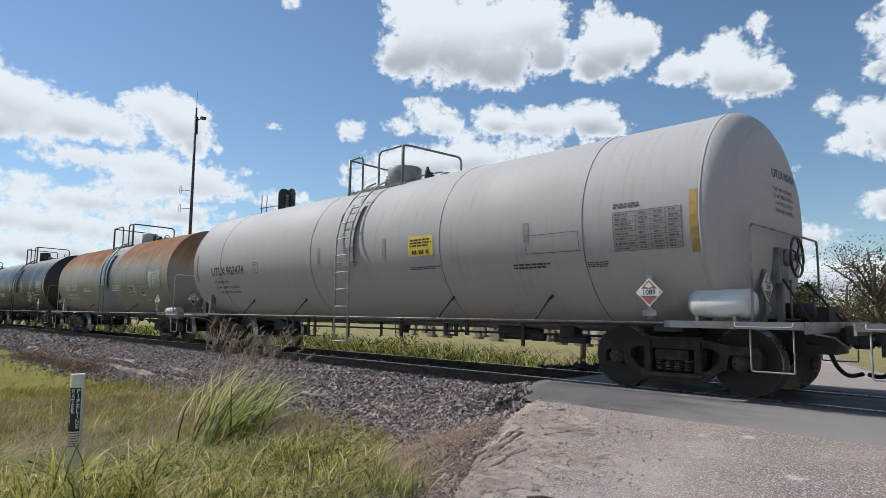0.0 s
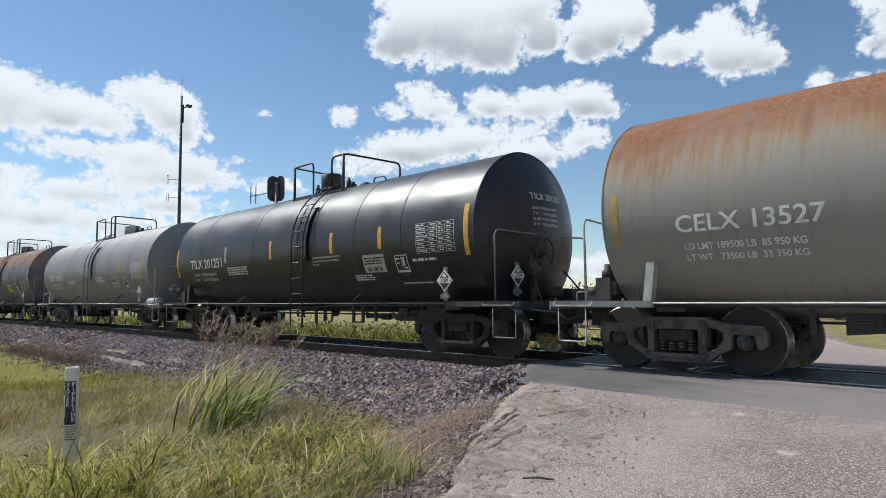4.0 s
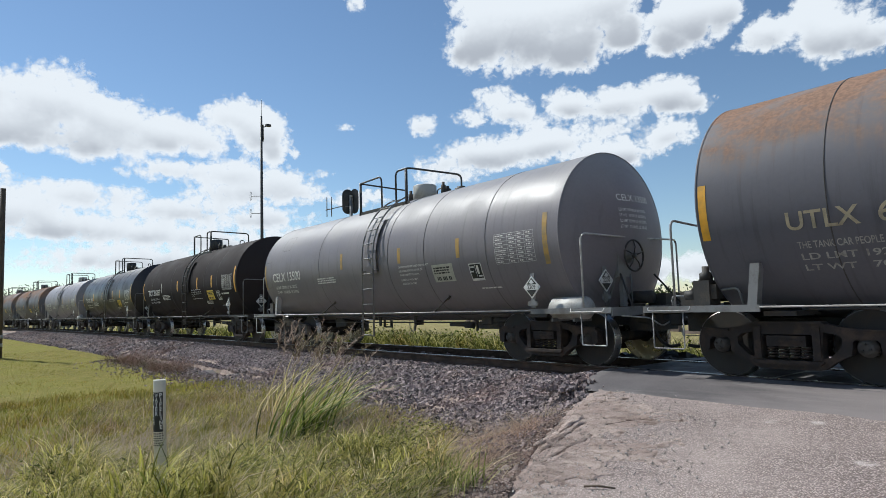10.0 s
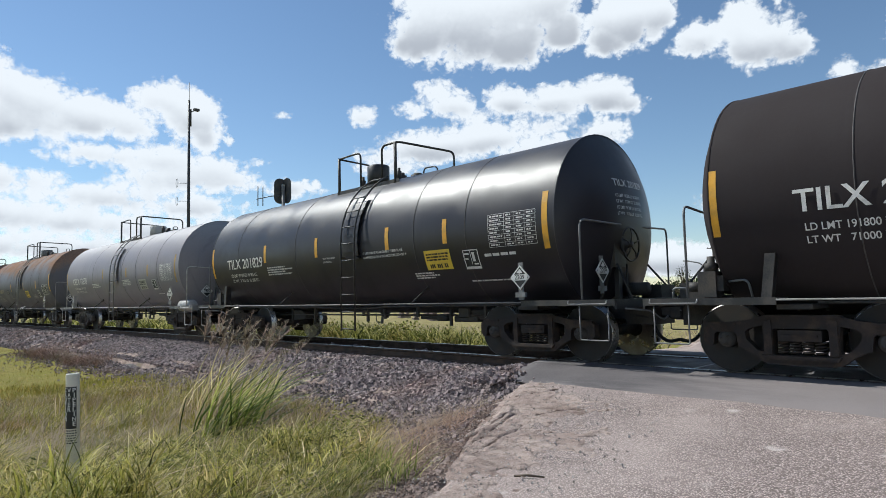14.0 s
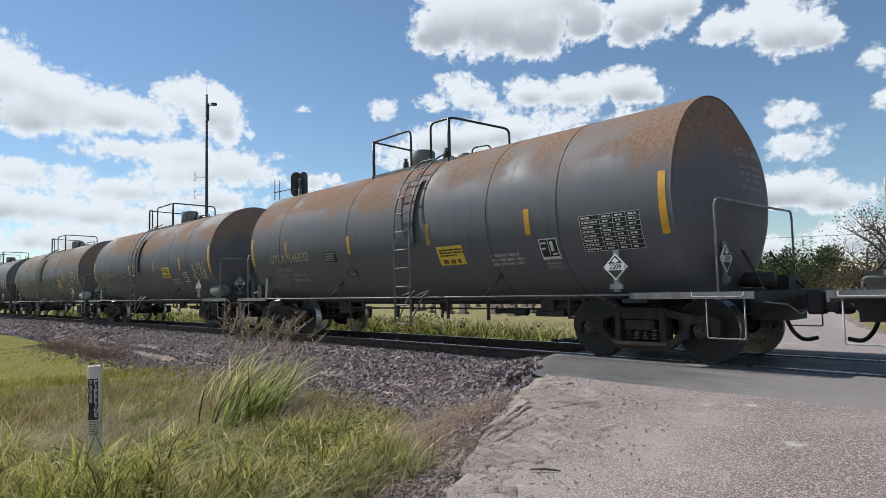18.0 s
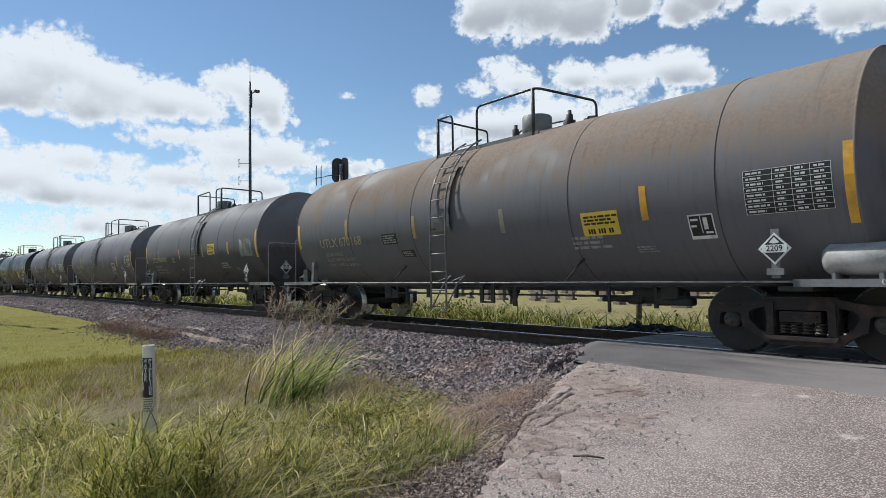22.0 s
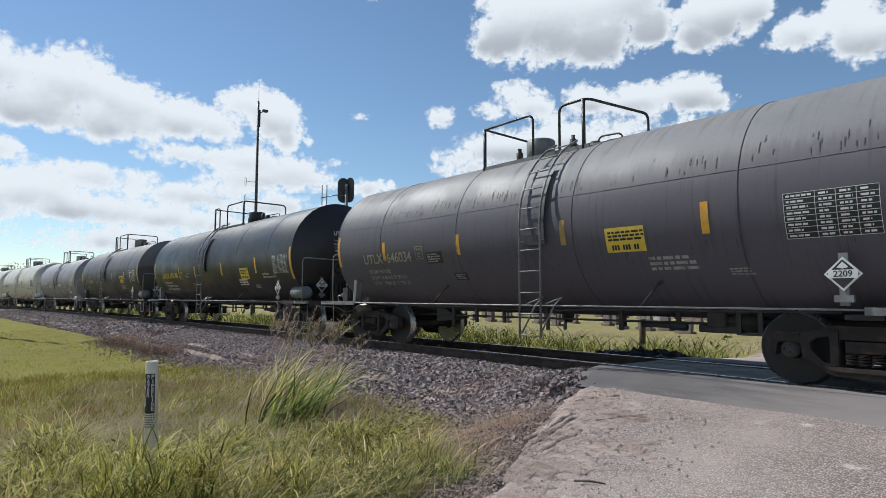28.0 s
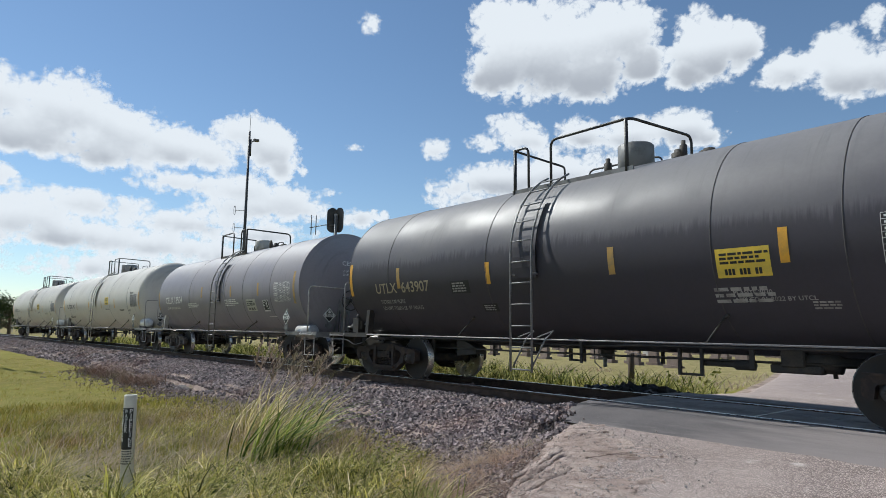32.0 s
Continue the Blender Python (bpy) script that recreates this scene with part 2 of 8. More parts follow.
def make_asphalt():
    n = Nodes("asphalt_apron")
    v = n.coord()
    grit, big = n.noise(v, 90, 3), n.noise(v, 0.7, 5)
    speck = n.step(n.voronoi(v, 70), 0.0, 0.18, 1.0, 0.0)
    col = n.mix(n.step(big, 0.35, 0.7), (0.082, 0.073, 0.075), (0.13, 0.116, 0.117))
    col = n.mix(n.step(n.noise(n.coord((0.6, 2.0, 1)), 1.1, 5, 0.65), 0.55, 0.72, 0.0, 0.45), col, (0.27, 0.25, 0.24))
    # Paler to the right: road dust plus the sunlit end put into the colour.
    dusty = n.math("ADD", n.part(v, 0), n.math("MULTIPLY", n.noise(n.coord((1, 3, 1)), 1.4, 5, 0.6), 3.0))
    col = n.mix(n.step(dusty, -3.2, -0.6, 0.0, 0.42), col, (0.37, 0.32, 0.305))
    col = n.mix(n.math("MULTIPLY", speck, 0.4), col, (0.40, 0.36, 0.34))
    n.bump(grit, 0.5, 0.01)
    return n.done(col, 0.75)


def make_chipseal():
    n = Nodes("chip_seal_road")
    v = n.coord()
    stone = n.voronoi(v, 76, "Color")
    dist = n.voronoi(v, 76)
    tone = n.part(stone, 0)
    col = n.mix(tone, (0.19, 0.148, 0.133), (0.61, 0.50, 0.455))
    col = n.mix(n.step(dist, 0.36, 0.62), col, (0.145, 0.112, 0.10))
    big = n.noise(v, 0.45, 5, 0.6)
    col = n.mix(n.step(big, 0.42, 0.72, 0.0, 0.45), col, (0.50, 0.41, 0.37))
    col = n.mix(n.step(n.noise(n.coord((1.0, 0.3, 1)), 1.3, 4), 0.58, 0.75, 0.0, 0.3), col, (0.24, 0.20, 0.19))
    dust = n.attribute("dust")
    col = n.mix(dust, col, n.mix(n.noise(v, 6, 5), (0.30, 0.23, 0.20), (0.45, 0.365, 0.325)))
    spots = n.step(n.math("ADD", n.voronoi(n.shifted(v, (3.3, 1.7, 0)), 1.7), n.math("MULTIPLY", n.noise(v, 14, 3), 0.07)), 0.12, 0.20, 0.6, 0.0)
    col = n.mix(n.math("MULTIPLY", spots, n.step(n.noise(v, 9, 3), 0.4, 0.6, 0.2, 0.8)), col, (0.68, 0.60, 0.56))
    n.bump(n.math("SUBTRACT", 1.0, dist), 0.6, 0.012)
    return n.done(col, 0.85)


def make_ground():
    n = Nodes("ground_soil_and_turf")
    v = n.coord()
    a, b, c = n.noise(v, 0.35, 5), n.noise(v, 2.5, 5, 0.6), n.noise(v, 22, 4, 0.65)
    turf = n.mix(n.step(b, 0.35, 0.68), (0.19, 0.175, 0.04), (0.28, 0.225, 0.07))
    turf = n.mix(n.step(a, 0.4, 0.65, 0.0, 0.6), turf, (0.235, 0.225, 0.042))
    turf = n.mix(n.step(c, 0.35, 0.65, 0.0, 0.4), turf, (0.075, 0.075, 0.025))
    soil = n.mix(n.step(b, 0.35, 0.65), (0.21, 0.157, 0.132), (0.40, 0.315, 0.27))
    soil = n.mix(n.step(c, 0.45, 0.68, 0.0, 0.5), soil, (0.11, 0.08, 0.064))
    pale = n.mix(n.step(b, 0.3, 0.7), (0.22, 0.19, 0.08), (0.32, 0.265, 0.13))
    turf = n.mix(n.attribute("dry"), turf, pale)
    bare = n.step(n.math("ADD", n.attribute("bare"), n.math("MULTIPLY", n.math("SUBTRACT", b, 0.5), 0.9)), 0.35, 0.65)
    n.bump(n.math("ADD", c, b), 0.7, 0.05)
    return n.done(n.mix(bare, turf, soil), 0.95, Specular_IOR_Level=0.08)


def make_earth():
    """Pale trodden earth with grit; darker in the ruts and the hollow."""
    n = Nodes("pale_bare_earth")
    v = n.coord()
    a, b, c = n.noise(v, 1.6, 5, 0.6), n.noise(v, 9, 5, 0.6), n.noise(v, 70, 4, 0.6)
    col = n.mix(n.step(a, 0.3, 0.7), (0.33, 0.25, 0.215), (0.55, 0.445, 0.395))
    col = n.mix(n.step(b, 0.50, 0.70, 0.0, 0.7), col, (0.19, 0.14, 0.115))
    col = n.mix(n.step(n.voronoi(v, 60), 0.05, 0.3, 0.7, 0.0), col, (0.60, 0.53, 0.49))
    col = n.mix(n.step(c, 0.5, 0.75, 0.0, 0.7), col, (0.13, 0.10, 0.085))
    col = n.mix(n.step(n.noise(v, 3.2, 6, 0.7, 0.6), 0.5, 0.66, 0.0, 0.6), col, (0.19, 0.145, 0.12))
    rut_dark = n.math("ADD", n.attribute("rut_dark"), n.math("MULTIPLY", n.math("SUBTRACT", b, 0.5), 0.8))
    col = n.mix(n.step(rut_dark, 0.3, 0.7, 0.0, 0.85), col, (0.12, 0.085, 0.07))
    n.bump(n.math("ADD", b, c), 1.0, 0.03)
    return n.done(col, 0.95, Specular_IOR_Level=0.1)


def make_stone(name, dark, pale, warm):
    n = Nodes(name)
    r = n.island()
    v = n.coord()
    col = n.mix(r, dark, pale)
    col = n.mix(n.step(n.noise(v, 0.6, 4), 0.45, 0.7, 0.0, 0.75), col, n.mix(r, tuple(c * 0.5 for c in warm), warm))
    col = n.mix(n.step(n.noise(v, 40, 3), 0.3, 0.7, 0.0, 0.4), col, (0.08, 0.075, 0.075))
    return n.done(col, 0.85)


def make_leaf(name, stops, rough=0.75, through=0.4):
    """Blades or leaves, each of its own tone; light comes through them."""
    n = Nodes(name)
    ramp = n.t.nodes.new("ShaderNodeValToRGB")
    n.put(ramp.inputs[0], n.island())
    while len(ramp.color_ramp.elements) < len(stops):
        ramp.color_ramp.elements.new(0.5)
    for e, (p, c) in zip(ramp.color_ramp.elements, stops):
        e.position, e.color = p, (c[0], c[1] * 0.955, c[2] * 1.05, 1)
    v = n.coord()
    col = n.mix(n.step(n.noise(v, 0.55, 4, 0.6), 0.50, 0.68), ramp.outputs[0], (0.86, 0.74, 0.70), "MULTIPLY")
    col = n.mix(n.step(n.noise(n.shifted(v, (5, 3, 0)), 0.9, 4, 0.6), 0.5, 0.68), col, (0.62, 0.74, 0.55), "MULTIPLY")
    n.done(col, rough, Specular_IOR_Level=0.15)
    tr = n.t.nodes.new("ShaderNodeBsdfTranslucent")
    n.put(tr.inputs["Color"], col)
    mx = n.t.nodes.new("ShaderNodeMixShader")
    mx.inputs[0].default_value = through
    n.t.links.new(n.b.outputs[0], mx.inputs[1])
    n.t.links.new(tr.outputs[0], mx.inputs[2])
    n.t.links.new(mx.outputs[0], n.t.nodes["Material Output"].inputs["Surface"])
    return n.m


M_ASPHALT, M_ROAD, M_GROUND, M_EARTH = make_asphalt(), make_chipseal(), make_ground(), make_earth()
M_BALLAST = make_stone("ballast_stone", (0.06, 0.047, 0.046), (0.44, 0.35, 0.34), (0.36, 0.235, 0.195))
M_GRAVEL = make_stone("road_gravel", (0.34, 0.29, 0.26), (0.62, 0.56, 0.52), (0.50, 0.42, 0.36))
M_BED = painted("ballast_bed", (0.12, 0.105, 0.10), 0.95, (0.05, 0.042, 0.04), 0.7, 6)
M_GRASS = make_leaf("grass_blades", [(0.0, (0.13, 0.13, 0.04)), (0.2, (0.30, 0.28, 0.09)), (0.45, (0.54, 0.48, 0.18)), (0.7, (0.70, 0.63, 0.24)), (0.9, (0.80, 0.70, 0.36)), (1.0, (0.90, 0.82, 0.56))])
M_MOWN = make_leaf("mown_turf_blades", [(0.0, (0.19, 0.19, 0.03)), (0.6, (0.33, 0.31, 0.06)), (1.0, (0.46, 0.37, 0.13))])
M_GRASS_LUSH = make_leaf("lush_grass_blades", [(0.0, (0.08, 0.11, 0.025)), (0.3, (0.20, 0.24, 0.055)), (0.6, (0.38, 0.40, 0.11)), (0.9, (0.58, 0.55, 0.21)), (1.0, (0.82, 0.74, 0.46))])
M_STRAW = make_leaf("straw_and_seed_heads", [(0.0, (0.36, 0.30, 0.20)), (0.5, (0.55, 0.47, 0.33)), (1.0, (0.30, 0.235, 0.16))])
M_WEED = make_leaf("weed_leaves", [(0.0, (0.04, 0.055, 0.012)), (0.45, (0.14, 0.155, 0.03)), (0.75, (0.36, 0.36, 0.09)), (1.0, (0.62, 0.60, 0.26))])
M_TREE = make_leaf("tree_leaves", [(0.0, (0.02, 0.038, 0.01)), (0.6, (0.045, 0.07, 0.018)), (1.0, (0.09, 0.11, 0.03))], 0.6, 0.15)
M_TREE_DRY = make_leaf("dry_tree_leaves", [(0.0, (0.09, 0.07, 0.035)), (0.6, (0.16, 0.12, 0.06)), (1.0, (0.13, 0.13, 0.05))], 0.7, 0.15)
M_BRUSH = make_leaf("dead_brush_stems", [(0.0, (0.20, 0.145, 0.105)), (0.5, (0.34, 0.25, 0.19)), (1.0, (0.15, 0.105, 0.08))], 0.85, 0.1)
M_BARK = painted("bark", (0.12, 0.09, 0.065), 0.9, (0.05, 0.04, 0.03), 0.7, 6)
M_POLE_WOOD = painted("creosoted_pole", (0.075, 0.055, 0.04), 0.85, (0.16, 0.13, 0.10), 0.5, 4)
M_CONCRETE = painted("concrete", (0.38, 0.37, 0.35), 0.85, (0.20, 0.19, 0.17), 0.6, 2)
M_GRANITE = painted("grave_granite", (0.17, 0.13, 0.11), 0.85, (0.075, 0.06, 0.052), 0.6, 2)
M_PANEL = painted("crossing_panel", (0.115, 0.108, 0.115), 0.7, (0.07, 0.068, 0.066), 0.5, 2.5)


def make_cloud():
    """Cumulus: bulging bright rims, soft grey bodies and bases."""
    n = Nodes("cloud")
    v = n.coord((0.001, 0.001, 0.00115))
    cover = n.attribute("cover")
    under = n.attribute("under")
    warp = n.t.nodes.new("ShaderNodeVectorMath")
    warp.operation = "MULTIPLY_ADD"
    swirl = n.t.nodes.new("ShaderNodeTexNoise")
    n.put(swirl.inputs["Vector"], v)
    swirl.inputs["Scale"].default_value, swirl.inputs["Detail"].default_value = 24, 5
    n.put(warp.inputs[0], swirl.outputs["Color"])
    warp.inputs[1].default_value = (0.05, 0.05, 0.05)
    n.put(warp.inputs[2], v)
    w = warp.outputs[0]
    big, small, tuft, wisp = n.voronoi(w, 17), n.voronoi(w, 46), n.noise(v, 34, 9, 0.62, 0.4), n.noise(v, 9, 3, 0.5)
    centred = lambda f, k, m=0.5: n.math("MULTIPLY", n.math("SUBTRACT", f, m), k)
    bulge = n.math("ADD", centred(big, -0.75, 0.5), centred(small, -0.42, 0.5))
    body = n.math("ADD", n.math("ADD", cover, centred(wisp, 0.9)), n.math("ADD", bulge, centred(tuft, 1.35)))
    alpha = n.step(body, -0.2, 0.45)
    deep = n.step(n.math("ADD", cover, n.math("ADD", centred(wisp, 0.9), centred(big, -0.25, 0.45))), 0.1, 0.95)
    shade = n.math("ADD", n.math("MULTIPLY", deep, 0.33), n.math("MULTIPLY", n.math("MULTIPLY", n.math("MAXIMUM", under, -0.3), deep), 1.25))
    grey = n.math("ADD", shade, n.math("ADD", centred(tuft, 0.10), centred(small, 0.05, 0.45)))
    col = n.mix(n.step(grey, 0.05, 1.0), (1.0, 0.985, 0.985), (0.55, 0.55, 0.58))
    e = n.t.nodes.new("ShaderNodeEmission")
    n.put(e.inputs["Color"], col)
    e.inputs["Strength"].default_value = 0.87
    clear = n.t.nodes.new("ShaderNodeBsdfTransparent")
    mx = n.t.nodes.new("ShaderNodeMixShader")
    n.put(mx.inputs[0], n.math("MULTIPLY", alpha, 0.985))
    n.t.links.new(clear.outputs[0], mx.inputs[1])
    n.t.links.new(e.outputs[0], mx.inputs[2])
    n.t.links.new(mx.outputs[0], n.t.nodes["Material Output"].inputs["Surface"])
    return n.m


M_CLOUD = make_cloud()


# ---- building helpers ----
def mesh_from(name, bm, *mats, smooth=False):
    me = bpy.data.meshes.new(name)
    bm.to_mesh(me)
    bm.free()
    for m in mats:
        me.materials.append(m)
    if smooth:
        me.polygons.foreach_set("use_smooth", [True] * len(me.polygons))
    return me


def put(name, me, parent=None, m=None, label="", **tags):
    ob = new(name, me)
    if m is not None:
        ob.matrix_basis = m
    if parent is not None:
        ob.parent = parent
    return tagged(ob, label, **tags)


def box(bm, x0, x1, y0, y1, z0, z1, mi=0):
    v = [bm.verts.new((x, y, z)) for z in (z0, z1) for y in (y0, y1) for x in (x0, x1)]
    for q in ((0, 2, 3, 1), (4, 5, 7, 6), (0, 1, 5, 4), (2, 6, 7, 3), (0, 4, 6, 2), (1, 3, 7, 5)):
        bm.faces.new([v[i] for i in q]).material_index = mi


def prism(bm, pts, y0, y1, mi=0):
    """A convex outline in x and z, drawn out along y."""
    a = [bm.verts.new((x, y0, z)) for x, z in pts]
    b = [bm.verts.new((x, y1, z)) for x, z in pts]
    bm.faces.new(a).material_index = mi
    bm.faces.new(list(reversed(b))).material_index = mi
    for i in range(len(pts)):
        j = (i + 1) % len(pts)
        bm.faces.new((a[j], a[i], b[i], b[j])).material_index = mi


def tube(bm, pts, r, sides=6, mi=0, closed=False):
    """A round bar along a line of points."""
    pts = [Vector(p) for p in pts]
    n = len(pts)
    rings = []
    for i, p in enumerate(pts):
        d = (pts[(i + 1) % n] - pts[i - 1]) if closed else (pts[min(i + 1, n - 1)] - pts[max(i - 1, 0)])
        d.normalize()
        u = d.cross(Vector((0, 0, 1)) if abs(d.z) < 0.9 else Vector((0, 1, 0))).normalized()
        w = d.cross(u)
        rr = r[i] if isinstance(r, (list, tuple)) else r
        rings.append([bm.verts.new(p + (u * math.cos(a) + w * math.sin(a)) * rr) for a in (2 * math.pi * k / sides for k in range(sides))])
    for i in range(n if closed else n - 1):
        a, b = rings[i], rings[(i + 1) % n]
        for k in range(sides):
            f = bm.faces.new((a[k], a[(k + 1) % sides], b[(k + 1) % sides], b[k]))
            f.material_index, f.smooth = mi, True
    if not closed:
        bm.faces.new(list(reversed(rings[0]))).material_index = mi
        bm.faces.new(rings[-1]).material_index = mi


def lathe(bm, profile, axis="x", sides=32, at=(0, 0, 0), mi=0, smooth=True):
    """Turn a line of (along, radius) about an axis; radius 0 closes an end."""
    rings = []
    for a, r in profile:
        ring = []
        for k in range(1 if r < 1e-6 else sides):
            t = 2 * math.pi * k / sides
            c, s = r * math.cos(t), r * math.sin(t)
            p = {"x": (a, c, s), "y": (s, a, c), "z": (c, s, a)}[axis]
            ring.append(bm.verts.new(Vector(p) + Vector(at)))
        rings.append(ring)
    for a, b in zip(rings, rings[1:]):
        for k in range(sides):
            j = (k + 1) % sides
            if len(a) == 1 and len(b) == 1:
                continue
            if len(a) == 1:
                f = bm.faces.new((a[0], b[k], b[j]))
            elif len(b) == 1:
                f = bm.faces.new((a[j], a[k], b[0]))
            else:
                f = bm.faces.new((a[k], b[k], b[j], a[j]))
            f.material_index, f.smooth = mi, smooth
    for ring, flip in ((rings[0], False), (rings[-1], True)):
        if len(ring) > 2:
            bm.faces.new(list(reversed(ring)) if flip else ring).material_index = mi


def bend(pts, radius=0.12, steps=4):
    """Round the corners of a line of points."""
    pts = [Vector(p) for p in pts]
    out = [pts[0]]
    for a, b, c in zip(pts, pts[1:], pts[2:]):
        u, w = (a - b), (c - b)
        k = min(radius, u.length / 2.1, w.length / 2.1)
        p, q = b + u.normalized() * k, b + w.normalized() * k
        for i in range(steps + 1):
            t = i / steps
            out.append(p * (1 - t) ** 2 + b * 2 * t * (1 - t) + q * t * t)
    out.append(pts[-1])
    return out


def bar_part(name, pts, r, material, parent, label="", sides=6, radius=0.12):
    bm = bmesh.new()
    tube(bm, bend(pts, radius), r, sides)
    return put(name, mesh_from(name, bm, material), parent, None, label)


def arrays(name, verts, faces, material, smooth=False):
    """A mesh from numpy arrays of corners and equal-sided faces."""
    me = bpy.data.meshes.new(name)
    n, k = faces.shape
    me.vertices.add(len(verts))
    me.vertices.foreach_set("co", np.ascontiguousarray(verts, np.float32).ravel())
    me.loops.add(n * k)
    me.loops.foreach_set("vertex_index", np.ascontiguousarray(faces, np.int32).ravel())
    me.polygons.add(n)
    me.polygons.foreach_set("loop_start", np.arange(0, n * k, k, dtype=np.int32))
    me.polygons.foreach_set("use_smooth", np.full(n, smooth))
    me.materials.append(material)
    me.update(calc_edges=True)
    return me


# ---- the lie of the land ----
CURVE = 0.000505


def track_y(x):
    """The line swings towards the near side far up the track."""
    return -CURVE * min(x, 0.0) ** 2


def track_turn(x):
    return math.degrees(math.atan(-2 * CURVE * min(x, 0.0)))


def along(line, v):
    """Straight steps between (v, value) pairs."""
    if v <= line[0][0]:
        return line[0][1]
    for (a, p), (b, q) in zip(line, line[1:]):
        if v <= b:
            return p + (q - p) * (v - a) / (b - a)
    return line[-1][1]


NEAR_EDGE = [(-40, -2.4), (-14, -2.4), (-9.5, -2.5), (-7.5, -2.9), (-6, -3.5), (-4.6, -4.3), (-3.4, -4.95), (-2.5, -5.5), (-2.0, -6.15), (-0.9, -6.35)]
FAR_LEFT = [(0.9, -6.3), (3.5, -6.05), (6.3, -7.0), (9.9, -8.2), (13, -9.3), (28, -14.5), (60, -26), (140, -60)]
FAR_RIGHT = [(0.9, 5.0), (2.5, 3.0), (4, 0.5), (8, -3.6), (12.7, -5.6), (28, -10.5), (60, -22), (140, -55)]
ROAD_Z = [(-40, -0.62), (-9.5, -0.5), (-4.3, -0.22), (-2.6, -0.10), (-1.0, -0.015), (0.9, -0.015), (4, -0.12), (10, -0.25), (30, -0.5), (140, -0.6)]
BANK = [(0, -0.2), (1.65, -0.22), (3.3, -0.66), (6, -0.7), (9, -0.62), (40, -0.6)]
BANK_FAR = [(0, -0.2), (1.65, -0.22), (2.7, -0.36), (6, -0.42), (14, -0.5), (40, -0.6)]


EARTH_L = [(-9.0, -2.9), (-6.8, -3.3), (-6.3, -3.6), (-5.7, -4.05), (-4.7, -4.75), (-3.7, -5.3), (-2.7, -5.9), (-2.2, -6.0)]
EARTH_R = [(-9.0, -2.5), (-6.8, -2.75), (-5.6, -3.0), (-4.5, -3.15), (-3.6, -3.35), (-3.0, -4.2), (-2.5, -4.9), (-2.2, -5.3)]


def on_road(x, y):
    """How far inside the road's edges a place lies; negative outside."""
    if y < 0:
        return min(x - along(NEAR_EDGE, y), 6.0 - x)
    return min(x - along(FAR_LEFT, y), along(FAR_RIGHT, y) - x)


def ground_z(x, y):
    v = y - track_y(x)
    bank = along(BANK_FAR if v > 0 else BANK, abs(v))
    if v < -3:
        bank -= 0.12 * min(1, max(0, (-12 - x) / 8))
    road = along(ROAD_Z, y) - 0.035
    w = 1.3 + 1.0 * min(1, max(0, (-3.0 - y) / 1.5))
    k = min(1, max(0, (on_road(x, y) + w) / w))
    k = k * k * (3 - 2 * k)
    if abs(v) < 1.2 and x < -6.4:
        k = 0
    z = bank * (1 - k) + road * k
    if k < 1:
        z += (noise.noise(Vector((x * 0.8, y * 0.8, 0))) * 0.05 + noise.noise(Vector((x * 3, y * 3, 5))) * 0.018) * (1 - k)
    return z


def steps(*spans):
    out = []
    for a, b, n in spans:
        out += [a + (b - a) * i / n for i in range(n)]
    return out + [spans[-1][1]]


def sheet(name, xs, ys, height, material, keep=None):
    """A grid over the plan, with heights from a function."""
    nx, ny = len(xs), len(ys)
    verts = [(x, y, height(x, y)) for y in ys for x in xs]
    faces = []
    for j in range(ny - 1):
        for i in range(nx - 1):
            if keep is None or keep((xs[i] + xs[i + 1]) / 2, (ys[j] + ys[j + 1]) / 2):
                a = j * nx + i
                faces.append((a, a + 1, a + nx + 1, a + nx))
    me = bpy.data.meshes.new(name)
    me.from_pydata(verts, [], faces)
    me.materials.append(material)
    me.polygons.foreach_set("use_smooth", [True] * len(me.polygons))
    return me


def far_drop(x, y):
    return ground_z(max(-330, min(60, x)), max(-40, min(140, y)))


gx = steps((-1800, -330, 12), (-330, -60, 60), (-60, -16, 80), (-16, 3, 110), (3, 40, 30), (40, 1800, 12))
gy = steps((-1800, -60, 10), (-60, -14, 24), (-14, -1, 90), (-1, 8, 40), (8, 40, 40), (40, 200, 20), (200, 1800, 10))
ground = put("ground", sheet("ground", gx, gy, far_drop, M_GROUND), None, None, "rough mown turf with bare earth beside the road", category="ground", kind="structure")
bare = ground.data.attributes.new("bare", "FLOAT", "POINT")
dry = ground.data.attributes.new("dry", "FLOAT", "POINT")
vals, dvals = [], []
for v in ground.data.vertices:
    x, y, _ = v.co
    off = y - track_y(x)
    edge = on_road(x, y)
    b = max(0, 1 - max(0, -edge) / 1.5) if -30 < y < 0 and x > -9 else max(0, 1 - max(0, -edge) / 0.6)
    if abs(off) < 3.6:
        b = max(b, 0.9 - max(0, abs(off) - 2.9) * 1.2)
    if -7.2 < y < -2.2 and x > -10:
        b = max(b, min(1, max(0, (x - along(EARTH_L, y) + 2.1) / 0.8)))
    vals.append(b)
    dvals.append(min(1, max(0, (off - 5) / 4)) * 0.9)
bare.data.foreach_set("value", vals)
dry.data.foreach_set("value", dvals)

# the road on both sides of the line: chip seal, with a smoother asphalt apron at the rails


def road_height(x, y):
    return along(ROAD_Z, y) + noise.noise(Vector((x * 0.9, y * 0.9, 2))) * 0.006


